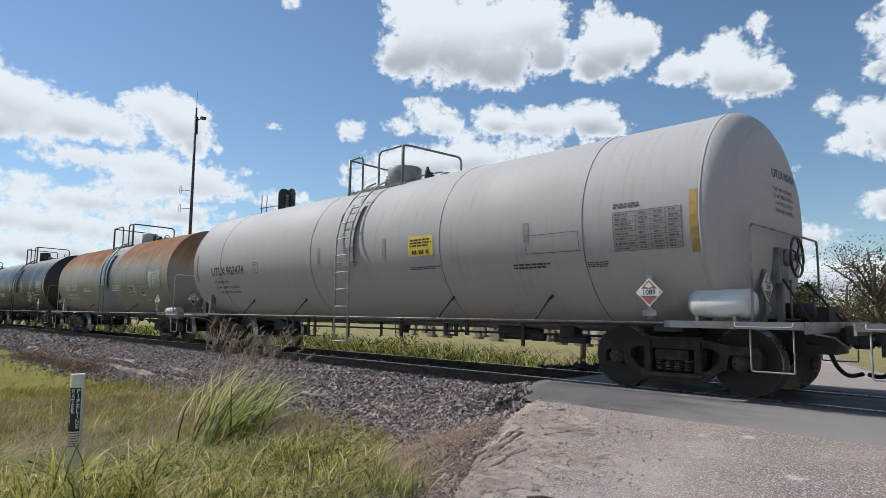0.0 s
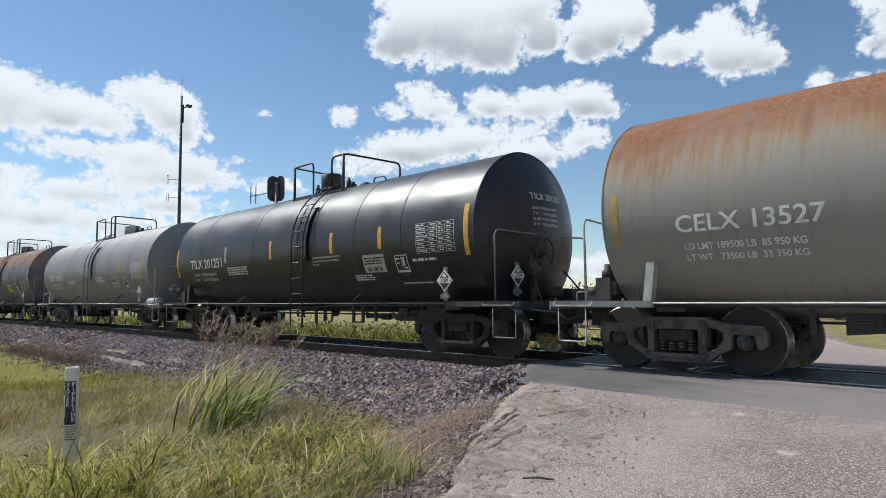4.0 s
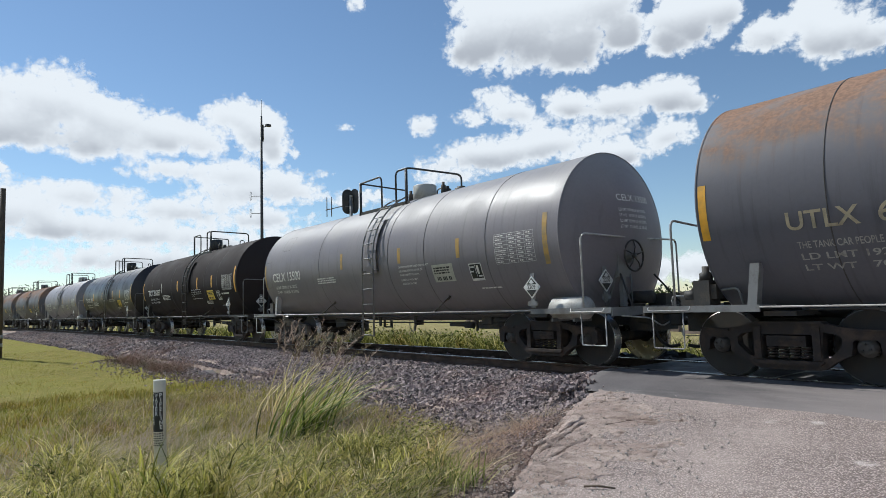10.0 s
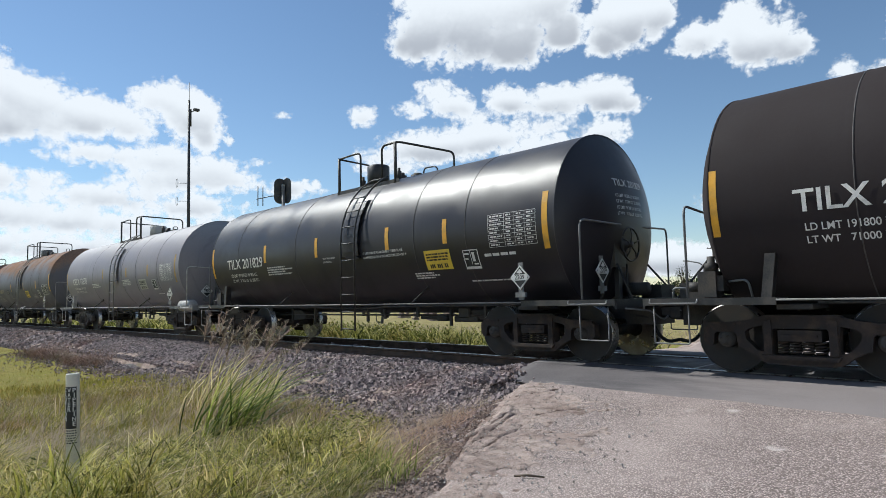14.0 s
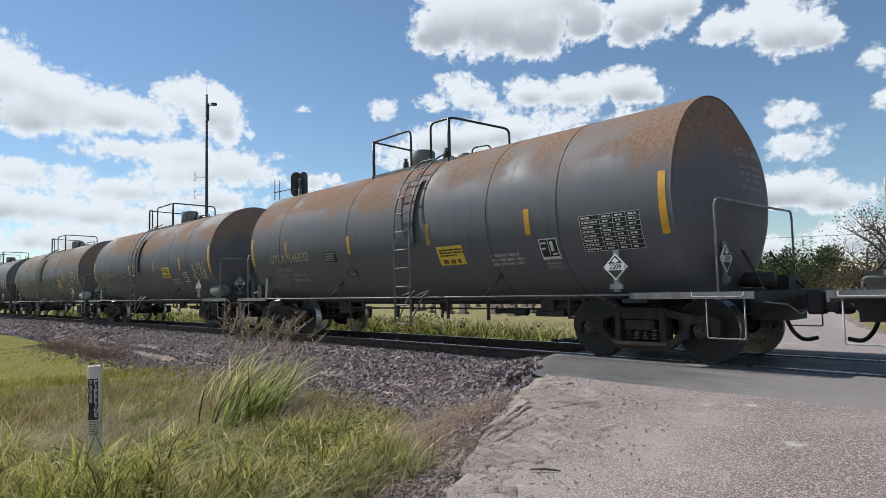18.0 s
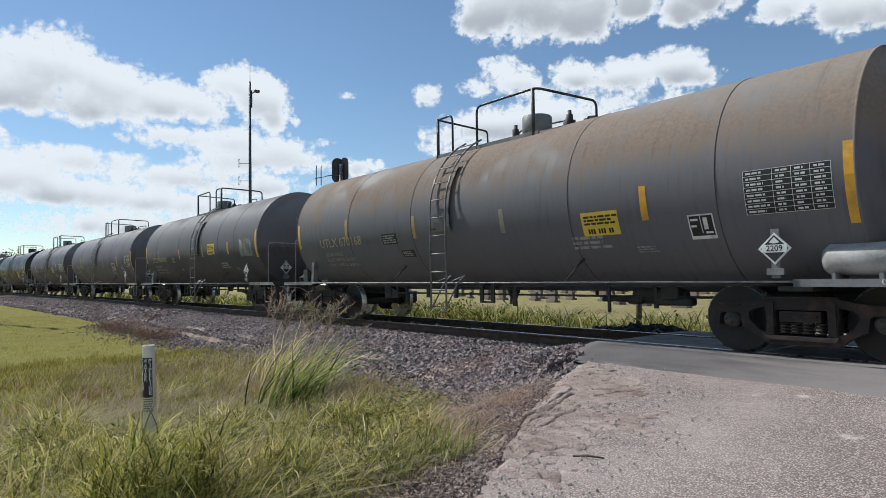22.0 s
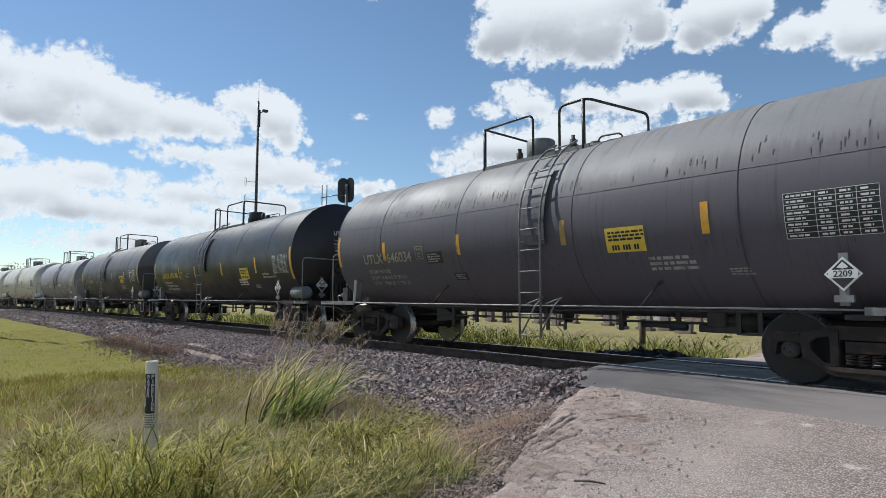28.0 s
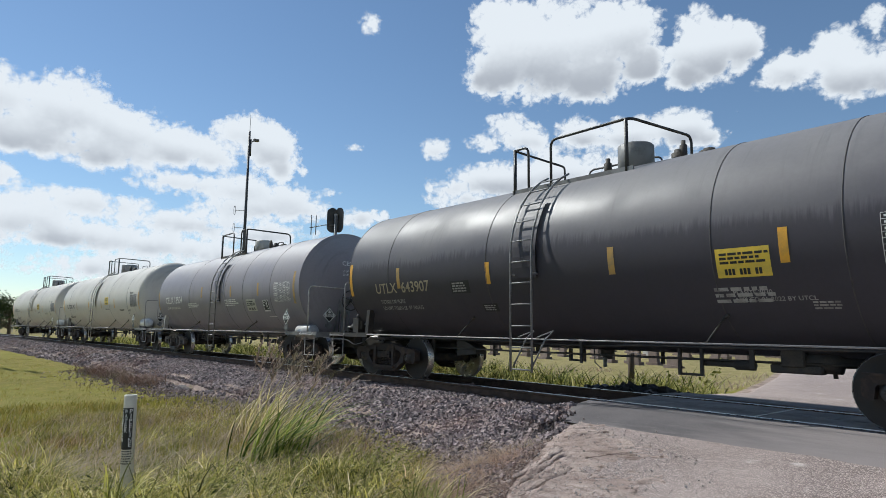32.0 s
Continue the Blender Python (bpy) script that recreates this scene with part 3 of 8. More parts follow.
def road_strip(name, pairs, cols, material, lift=0.0, ragged=0.0, label=""):
    """A ribbon of road: rows of (y, left x, right x)."""
    verts, faces = [], []
    for y, a, b in pairs:
        for i in range(cols + 1):
            t = i / cols
            x = a + (b - a) * t ** 1.6
            if i == 0 and ragged:
                x += noise.noise(Vector((y * 2.1, 3.3, 0))) * ragged + noise.noise(Vector((y * 7, 1.3, 0))) * ragged * 0.5
            verts.append((x, y, road_height(x, y) + lift - (0.05 if i in (0, cols) else 0)))
    w = cols + 1
    for j in range(len(pairs) - 1):
        for i in range(cols):
            a = j * w + i
            faces.append((a, a + 1, a + w + 1, a + w))
    me = bpy.data.meshes.new(name)
    me.from_pydata(verts, [], faces)
    me.materials.append(material)
    me.polygons.foreach_set("use_smooth", [True] * len(me.polygons))
    ob = put(name, me, None, None, label, category="road", kind="structure")
    at = me.attributes.new("dust", "FLOAT", "POINT")
    dust = []
    for v in me.vertices:
        e = on_road(v.co.x, v.co.y)
        w1 = max(0, 1 - e / 0.9) * (0.7 + noise.noise(Vector((v.co.x * 1.7, v.co.y * 1.7, 1))) * 0.9)
        dust.append(min(1, max(0, w1 if v.co.y < 0 else 0.35 + w1)))
    at.data.foreach_set("value", dust)
    return ob


rows = [(y, along(NEAR_EDGE, y), 6.0) for y in steps((-40, -12, 14), (-12, -2.45, 80))]
road_strip("road", rows, 60, M_ROAD, 0.0, 0.3, "pale worn chip-seal road leading up to the rails")
rows = [(y, along(FAR_LEFT, y), along(FAR_RIGHT, y)) for y in steps((1.75, 14, 40), (14, 140, 40))]
road_strip("road", rows, 24, M_ROAD, 0.0, 0.3, "dusty pale lane leading away beyond the rails")


def apron(name, y0, y1, label):
    bm = bmesh.new()
    n = 60
    top, under = [], []
    for j in range(9):
        t = j / 8
        y = y0 + (y1 - y0) * t
        left = -6.45 + (0.75 * (1 - t) ** 1.5 if y0 < 0 else 0)
        row = []
        for i in range(n + 1):
            x = left + (6.0 - left) * i / n
            yy = y + (noise.noise(Vector((x * 1.3, 9, 0))) * 0.16 + noise.noise(Vector((x * 5, 4, 0))) * 0.05 if j == 0 else 0)
            row.append(bm.verts.new((x, yy, road_height(x, y) + 0.018 - (0.03 if j == 0 else 0))))
        top.append(row)
    for a, b in zip(top, top[1:]):
        for i in range(n):
            bm.faces.new((a[i], a[i + 1], b[i + 1], b[i])).smooth = True
    side = [bm.verts.new(v.co - Vector((0.012, 0, 0.35))) for v in (r[0] for r in top)]
    for (a, b), (c, d) in zip(zip([r[0] for r in top], side), zip([r[0] for r in top][1:], side[1:])):
        bm.faces.new((a, c, d, b))
    return put(name, mesh_from(name, bm, M_ASPHALT), None, None, label, category="road", kind="structure")


apron("asphalt_apron", -2.62, -1.02, "smooth grey asphalt apron at the near rail")
ap = apron("asphalt_apron", 1.9, 0.99, "smooth grey asphalt apron at the far rail")
ap.data.flip_normals()

# ---- the railway ----
RAIL = [(-0.07, -0.17), (0.07, -0.17), (0.07, -0.158), (0.012, -0.14), (0.009, -0.05), (0.036, -0.037), (0.037, -0.008), (0.03, 0.0), (-0.03, 0.0), (-0.037, -0.008), (-0.036, -0.037), (-0.009, -0.05), (-0.012, -0.14), (-0.07, -0.158)]
track = tagged(new("railway_track"), "single railway line of worn steel rails on timber ties", "railway track", kind="structure")
xs = steps((-330, -60, 60), (-60, 130, 95))
for side in (-1, 1):
    bm = bmesh.new()
    rings = []
    for x in xs:
        a = radians(track_turn(x))
        base = Vector((x, track_y(x), 0))
        rings.append([bm.verts.new(base + Vector((-math.sin(a), math.cos(a), 0)) * (side * 0.755 + u) + Vector((0, 0, z))) for u, z in RAIL])
    for a, b in zip(rings, rings[1:]):
        for k in range(len(RAIL)):
            j = (k + 1) % len(RAIL)
            f = bm.faces.new((a[k], b[k], b[j], a[j]))
            f.material_index = 1 if k in (6, 7, 8) else 0
    put("rail", mesh_from("rail", bm, M_RAIL, M_TREAD), track, None, "rusty rail with a bright running surface")
bm = bmesh.new()
box(bm, -0.115, 0.115, -1.3, 1.3, -0.34, -0.172)
bmesh.ops.bevel(bm, geom=bm.edges[:], offset=0.012, segments=1, affect="EDGES")
tie_mesh = mesh_from("tie", bm, M_TIE)
bm = bmesh.new()
for s in (-1, 1):
    box(bm, -0.09, 0.09, s * 0.755 - 0.17, s * 0.755 + 0.17, -0.174, -0.158)
plate_mesh = mesh_from("tie_plate", bm, M_RAIL)
rng = random.Random(4)
x = -62.0
while x < -6.6:
    t = put("tie", tie_mesh, track, pose(x, track_y(x), rng.uniform(-0.008, 0.004), 0, 0, track_turn(x) + rng.uniform(-1, 1)))
    put("tie_plate", plate_mesh, t)
    x += 0.52
bm = bmesh.new()
for i in range(160):
    x = -62.5 - 0.52 * i
    c, a = Vector((x, track_y(x), -0.25)), radians(track_turn(x))
    m = Matrix.Translation(c) @ Matrix.Rotation(a, 4, "Z") @ Matrix.Diagonal((0.22, 2.6, 0.16, 1))
    bmesh.ops.create_cube(bm, size=1, matrix=m)
tagged(put("far_ties", mesh_from("far_ties", bm, M_TIE), track), kind="stuff")

# crossing panels: between the rails and a strip outside each, with open flangeways
crossing = tagged(new("crossing_surface"), "dark worn level crossing panels between the rails", "level crossing", kind="structure")
for i, x0 in enumerate((-6.4, -4.0, -1.6, 0.8, 3.2)):
    for y0, y1 in ((-0.64, -0.005), (0.005, 0.64), (-1.0, -0.80), (0.80, 0.98)):
        bm = bmesh.new()
        box(bm, x0 + 0.006, x0 + 2.394, y0, y1, -0.3, -0.012)
        bmesh.ops.bevel(bm, geom=[e for e in bm.edges if all(v.co.z > -0.1 for v in e.verts)], offset=0.012, segments=1, affect="EDGES")
        put("panel", mesh_from("panel", bm, M_PANEL), crossing)
    bm = bmesh.new()
    box(bm, x0 + 2.38, x0 + 2.42, -0.64, 0.64, -0.25, -0.008)
    put("joint_strip", mesh_from("joint_strip", bm, M_PALE), crossing, None, "pale steel joint strip")
bm = bmesh.new()
box(bm, -6.4, 5.6, -1.055, -1.003, -0.3, -0.002)
put("edge_strip", mesh_from("edge_strip", bm, M_PALE), crossing, None, "pale concrete edge strip")

# ballast: a bed under heaped stones
bxs = steps((-330, -60, 50), (-60, -6.4, 110))
prof = [(-3.5, -0.9), (-3.0, -0.64), (-2.4, -0.43), (-1.7, -0.25), (-1.2, -0.215), (-0.6, -0.225), (0.6, -0.225), (1.2, -0.215), (1.7, -0.25), (2.7, -0.45), (3.4, -0.75)]
bm = bmesh.new()
rings = []
for x in bxs:
    a = radians(track_turn(x))
    end = max(0.0, min(1.0, (x + 7.6) / 1.2))
    rings.append([bm.verts.new((x - math.sin(a) * u, track_y(x) + math.cos(a) * u * (1 - 0.25 * end), z + noise.noise(Vector((x, u, 0))) * 0.03)) for u, z in prof])
for a, b in zip(rings, rings[1:]):
    for k in range(len(prof) - 1):
        bm.faces.new((a[k], b[k], b[k + 1], a[k + 1])).smooth = True
ballast = put("ballast_bed", mesh_from("ballast_bed", bm, M_BED), None, None, "grey crushed-stone ballast bank under the rails", category="ballast", kind="structure")


def scatter_stones(name, count, place, size, material, seed, label, category):
    """Angular stones, each a knocked-about cube, heaped by a function of the random state."""
    rs = np.random.RandomState(seed)
    cube = np.array([(x, y, z) for z in (-1, 1) for y in (-1, 1) for x in (-1, 1)], float)
    quads = np.array([(0, 2, 3, 1), (4, 5, 7, 6), (0, 1, 5, 4), (2, 6, 7, 3), (0, 4, 6, 2), (1, 3, 7, 5)])
    pos, scale = place(rs, count), size * (0.55 + rs.rand(count, 1) ** 2 * 0.9)
    n = len(pos)
    v = cube[None] * (0.62 + 0.5 * rs.rand(n, 8, 3)) * scale[:n, None] * (0.7 + 0.6 * rs.rand(n, 1, 3))
    q = rs.randn(n, 4)
    q /= np.linalg.norm(q, axis=1)[:, None]
    w, x, y, z = q.T
    R = np.stack([1 - 2 * (y * y + z * z), 2 * (x * y - w * z), 2 * (x * z + w * y), 2 * (x * y + w * z), 1 - 2 * (x * x + z * z), 2 * (y * z - w * x), 2 * (x * z - w * y), 2 * (y * z + w * x), 1 - 2 * (x * x + y * y)], 1).reshape(n, 3, 3)
    v = np.einsum("nij,nkj->nki", R, v) + pos[:, None]
    f = quads[None] + (np.arange(n) * 8)[:, None, None]
    return put(name, arrays(name, v.reshape(-1, 3), f.reshape(-1, 4), material), None, None, label, category=category, kind="stuff")


def ballast_place(x0, x1, u0, u1):
    def place(rs, count):
        x = x0 + (x1 - x0) * rs.rand(count)
        u = u0 + (u1 - u0) * rs.rand(count)
        y = np.array([track_y(a) for a in x]) + u
        z = np.interp(u, [p[0] for p in prof], [p[1] for p in prof]) + rs.rand(count) * 0.035
        keep = ~((np.abs(np.abs(u) - 0.755) < 0.1))
        return np.stack([x, y, z], 1)[keep]
    return place


def toe_place(rs, count):
    x = -30 + 24.5 * rs.rand(count)
    u = -2.8 - np.abs(rs.randn(count)) * 0.75
    y = np.array([track_y(a) for a in x]) + u
    z = np.array([ground_z(a, b) for a, b in zip(x, y)]) + 0.01
    return np.stack([x, y, z], 1)


scatter_stones("ballast_stones", 46000, ballast_place(-26, -6.2, -2.95, -0.85), 0.0235, M_BALLAST, 1, "heaped grey and rust-stained crushed stones", "ballast")
scatter_stones("ballast_stones", 16000, ballast_place(-75, -26, -3.3, -0.85), 0.042, M_BALLAST, 2, "heaped grey crushed stones farther up the line", "ballast")
scatter_stones("ballast_stones", 9000, ballast_place(-32, -6.3, -0.6, 3.0), 0.04, M_BALLAST, 3, "grey crushed stones between and beyond the rails", "ballast")
def corner_place(rs, count):
    x = -8.0 + 2.6 * rs.rand(count) ** 0.8
    y = -1.25 - 2.3 * rs.rand(count)
    t = np.clip((y + 2.62) / 1.6, 0, 1)
    keep = (on_road_all(x, y) < 0.25) & ((x < -6.43 + 0.75 * (1 - t) ** 1.5) | (y < -2.7))
    x, y = x[keep], y[keep]
    z = np.array([ground_z(a, b) + 0.02 for a, b in zip(x, y)])
    return np.stack([x, y, z], 1)


def on_road_all(x, y):
    return np.array([on_road(a, b) for a, b in zip(x, y)])


def litter_place(rs, count):
    y = -5.2 + 2.6 * rs.rand(count) ** 0.7
    x = np.array([along(EARTH_L, b) for b in y]) - np.abs(rs.randn(count)) * 0.55 + 0.1
    z = np.array([ground_z(a, b) + 0.008 for a, b in zip(x, y)])
    return np.stack([x, y, z], 1)


def heap_place(rs, count):
    x = -6.35 + np.abs(rs.randn(count)) * 0.28
    y = -2.45 + rs.randn(count) * 0.22 - (x + 6.35) * 0.35
    z = np.array([along(ROAD_Z, b) + 0.02 for b in y]) + 0.05 * rs.rand(count) - 0.04 * np.abs(x + 6.2)
    return np.stack([x, y, z], 1)


def crumb_place(rs, count):
    y = -7.4 + 4.7 * rs.rand(count)
    a, b = np.array([along(EARTH_L, v) for v in y]), np.array([along(EARTH_R, v) for v in y])
    x = a - 0.5 + (b - a + 0.9) * rs.rand(count)
    z = np.array([max(ground_z(p, q), along(ROAD_Z, q) if on_road(p, q) > -0.1 else -9) + 0.012 for p, q in zip(x, y)])
    return np.stack([x, y, z], 1)


M_CLOD = make_stone("soil_clods", (0.10, 0.068, 0.052), (0.42, 0.31, 0.255), (0.30, 0.19, 0.14))


def clod_place(rs, count):
    y = -7.2 + 4.6 * rs.rand(count)
    x = np.array([along(EARTH_L, b) for b in y]) + 0.25 - np.abs(rs.randn(count)) * np.where(y > -5.0, 0.75, 0.4)
    z = np.array([max(ground_z(a, b), along(ROAD_Z, b) if on_road(a, b) > -0.1 else -9) + 0.004 for a, b in zip(x, y)])
    return np.stack([x, y, z], 1)


scatter_stones("soil_clods", 13000, clod_place, 0.0105, M_CLOD, 20, "crumbled red-brown clods of soil between grass and road", "soil")
scatter_stones("strewn_stones", 520, heap_place, 0.02, M_BALLAST, 18, "dark crushed stones heaped over the apron's corner", "stones")
scatter_stones("strewn_crumbs", 1500, crumb_place, 0.0055, M_GRAVEL, 19, "small pale crumbs of stone on bare earth", "stones")
scatter_stones("strewn_stones", 3200, litter_place, 0.016, M_BALLAST, 16, "small stray stones on bare soil", "stones")
scatter_stones("strewn_stones", 6500, corner_place, 0.023, M_BALLAST, 15, "dark crushed stones spilled at the apron's corner", "stones")
scatter_stones("strewn_stones", 9500, toe_place, 0.021, M_BALLAST, 5, "stray crushed stones strewn at the foot of the bank", "stones")


# pale bare earth between the grass and the road, with old wheel ruts and a hollow
RUTS = (([(-3.6, -6.15), (-3.84, -5.92), (-4.07, -5.54), (-4.2, -5.24), (-4.33, -4.75), (-4.57, -3.93)], 0.026, 0.05),
        ([(-3.7, -5.95), (-3.98, -5.5), (-4.1, -5.1), (-4.22, -4.7), (-4.42, -4.1)], 0.022, 0.03),
        ([(-3.84, -5.5), (-3.87, -5.09), (-4.05, -4.45)], 0.025, 0.025),
        ([(-4.2, -4.0), (-4.09, -3.75), (-3.83, -3.33), (-3.62, -3.5)], 0.022, 0.03),
        ([(-3.9, -4.3), (-3.75, -4.62), (-3.55, -4.4)], 0.025, 0.02),
        ([(-5.2, -3.6), (-4.9, -3.2), (-4.75, -2.8)], 0.03, 0.025))


def line_gap(p, line):
    best = 9.0
    for a, b in zip(line, line[1:]):
        ab = (b[0] - a[0], b[1] - a[1])
        k = max(0, min(1, ((p[0] - a[0]) * ab[0] + (p[1] - a[1]) * ab[1]) / (ab[0] ** 2 + ab[1] ** 2)))
        best = min(best, math.hypot(p[0] - a[0] - ab[0] * k, p[1] - a[1] - ab[1] * k))
    return best


def earth_sheet():
    rut_dark = []

    def height(x, y):
        e = on_road(x, y)
        base = max(ground_z(x, y), along(ROAD_Z, y) if e > -0.1 else -9)
        edge = min(x - along(EARTH_L, y), along(EARTH_R, y) - x, y + 9.0, -2.6 - y)
        m = edge / 0.42 + noise.noise(Vector((x * 2.2, y * 2.2, 4))) * 1.5 + noise.noise(Vector((x * 8, y * 8, 4))) * 1.0
        m = max(0.0, min(1.0, m + 0.3))
        wx, wy = x + noise.noise(Vector((x * 4, y * 4, 1))) * 0.06, y + noise.noise(Vector((x * 4, y * 4, 2))) * 0.06
        z, d = 0.0, 0.0
        for line, w, deep in RUTS:
            g = line_gap((wx, wy), line) / w
            if g < 4:
                cut = math.exp(-g * g)
                z += deep * (0.5 * math.exp(-(g - 1.9) ** 2) - cut) * (0.55 + 0.8 * noise.noise(Vector((x * 3.5, y * 3.5, 6))))
                d = max(d, cut * (0.95 + 0.6 * noise.noise(Vector((x * 6, y * 6, 3)))))
        hollow = math.exp(-((wx + 3.72) / 0.27) ** 2 - ((wy + 4.0) / 0.5) ** 2)
        z -= 0.025 * hollow
        d = max(d, 0.75 * hollow)
        z += noise.noise(Vector((x * 5, y * 5, 8))) * 0.014 + noise.noise(Vector((x * 14, y * 14, 8))) * 0.008
        rut_dark.append(d)
        return base + (z + 0.012) * m - 0.06 * (1 - m)

    me = sheet("bare_earth", steps((-7.2, -4.9, 70), (-4.9, -3.2, 110), (-3.2, -2.4, 25)), steps((-9.2, -6.4, 60), (-6.4, -3.0, 170), (-3.0, -2.2, 30)), height, M_EARTH)
    me.attributes.new("rut_dark", "FLOAT", "POINT").data.foreach_set("value", rut_dark)
    return put("bare_earth", me, None, None, "pale rutted bare earth at the broken road edge", category="earth", kind="structure")


earth_sheet()


def dirt_place(rs, count):
    y = -8.5 + 6.0 * rs.rand(count)
    x = np.array([along(NEAR_EDGE, b) for b in y]) + rs.randn(count) * 0.75 - 0.25
    z = np.array([ground_z(a, b) + 0.03 if on_road(a, b) < 0 else along(ROAD_Z, b) + 0.02 for a, b in zip(x, y)])
    return np.stack([x, y, z], 1)


scatter_stones("loose_gravel", 900, dirt_place, 0.006, M_GRAVEL, 6, "loose pale gravel and clods along the broken road edge", "gravel")
# a stick on the road
bm = bmesh.new()
tube(bm, [(-0.11, 0, 0), (0.0, 0.012, 0.006), (0.12, -0.004, 0)], [0.008, 0.010, 0.006], 6)
put("stick", mesh_from("stick", bm, M_BARK), None, pose(-3.03, -5.63, -0.275, 0, 0, 35), "short dark stick lying on the road", category="stick")


# ---- the train: shared running gear ----
def wheel_mesh():
    bm = bmesh.new()
    # rim, tread and plate seen from the outer face; flange on the inner side
    lathe(bm, [(-0.07, 0.10), (-0.07, 0.13), (-0.03, 0.17), (-0.02, 0.34), (-0.065, 0.385), (-0.07, 0.442)], "y", 36)
    lathe(bm, [(-0.07, 0.442), (-0.062, 0.455), (0.03, 0.459), (0.045, 0.482), (0.062, 0.482), (0.068, 0.46)], "y", 36, mi=1)
    lathe(bm, [(0.068, 0.46), (0.06, 0.40), (0.02, 0.36), (0.02, 0.17), (0.08, 0.13), (0.08, 0.09)], "y", 36)
    bmesh.ops.remove_doubles(bm, verts=bm.verts[:], dist=0.0005)
    return mesh_from("wheel", bm, M_WHEEL, M_TREAD)


def axle_mesh():
    bm = bmesh.new()
    lathe(bm, [(-1.02, 0.0), (-1.02, 0.075), (-0.86, 0.08), (-0.84, 0.10), (-0.6, 0.09), (0.6, 0.09), (0.84, 0.10), (0.86, 0.08), (1.02, 0.075), (1.02, 0.0)], "y", 14)
    return mesh_from("axle", bm, M_TRUCK)


def cap_mesh():
    bm = bmesh.new()
    lathe(bm, [(-1.09, 0.0), (-1.09, 0.06), (-1.08, 0.085), (-1.03, 0.095), (-1.02, 0.115), (-0.93, 0.115)], "y", 20)
    for k in range(3):
        a = k * 2.0944
        lathe(bm, [(-1.112, 0.0), (-1.112, 0.016), (-1.08, 0.018)], "y", 6, (0.05 * math.cos(a), 0, 0.05 * math.sin(a)))
    return mesh_from("bearing_cap", bm, M_CAP)


def side_frame_mesh():
    """Cast side frame: a trussed beam with a spring opening and two slanting windows, jaws over the bearings."""
    bm = bmesh.new()
    y0, y1 = -1.07, -0.93
    half = [(0.0, 0.755), (0.40, 0.75), (0.62, 0.70), (0.92, 0.665), (1.10, 0.645), (1.17, 0.60), (1.17, 0.42), (1.10, 0.36), (1.05, 0.38), (1.03, 0.52), (0.99, 0.56), (0.79, 0.56), (0.75, 0.52), (0.73, 0.36), (0.66, 0.33), (0.55, 0.27), (0.44, 0.185), (0.36, 0.16), (0.0, 0.155)]
    outer = half + [(-x, z) for x, z in reversed(half[1:-1])]
    window = [(0.43, 0.635), (0.58, 0.605), (0.64, 0.56), (0.63, 0.46), (0.50, 0.33), (0.43, 0.31), (0.405, 0.36)]
    middle = [(-0.29, 0.60), (0.29, 0.60), (0.31, 0.57), (0.31, 0.29), (0.27, 0.265), (-0.27, 0.265), (-0.31, 0.29), (-0.31, 0.57)]
    for loop in (outer, window, [(-x, z) for x, z in window], middle):
        v = [bm.verts.new((x, y0, z)) for x, z in loop]
        for a, b in zip(v, v[1:] + v[:1]):
            bm.edges.new((a, b))
    bmesh.ops.triangle_fill(bm, edges=bm.edges[:], use_beauty=True, use_dissolve=False)
    faces = bm.faces[:]
    out = bmesh.ops.extrude_face_region(bm, geom=faces)
    for v in (g for g in out["geom"] if isinstance(g, bmesh.types.BMVert)):
        v.co.y = y1
    bmesh.ops.recalc_face_normals(bm, faces=bm.faces[:])
    # raised ribs along the upper chord and the spring seat, and the column faces
    prism(bm, [(-0.44, 0.275), (-0.40, 0.225), (0.40, 0.225), (0.44, 0.275)], y0 - 0.06, y1 + 0.1)
    for s in (-1, 1):
        box(bm, s * 0.36 - 0.045, s * 0.36 + 0.045, y0 - 0.03, y1 + 0.05, 0.29, 0.70)
        box(bm, s * 0.889 - 0.12, s * 0.889 + 0.12, y0 + 0.01, y1 - 0.01, 0.545, 0.60)
        prism(bm, [(s * 0.95 - 0.2, 0.655), (s * 0.95 + 0.2, 0.64), (s * 0.95 + 0.2, 0.665), (s * 0.95 - 0.2, 0.68)], y0 - 0.025, y0 + 0.02)
    prism(bm, [(-0.46, 0.73), (0.46, 0.73), (0.42, 0.765), (-0.42, 0.765)], y0 - 0.025, y1 + 0.02)
    return mesh_from("side_frame", bm, M_TRUCK)


def spring_mesh():
    bm = bmesh.new()
    pts = [(0.058 * math.cos(a), -1.0 + 0.058 * math.sin(a), 0.285 + 0.15 * i / 44) for i in range(45) for a in (2 * math.pi * 4 * i / 44,)]
    tube(bm, pts, 0.0135, 5)
    return mesh_from("spring", bm, M_TRUCK)


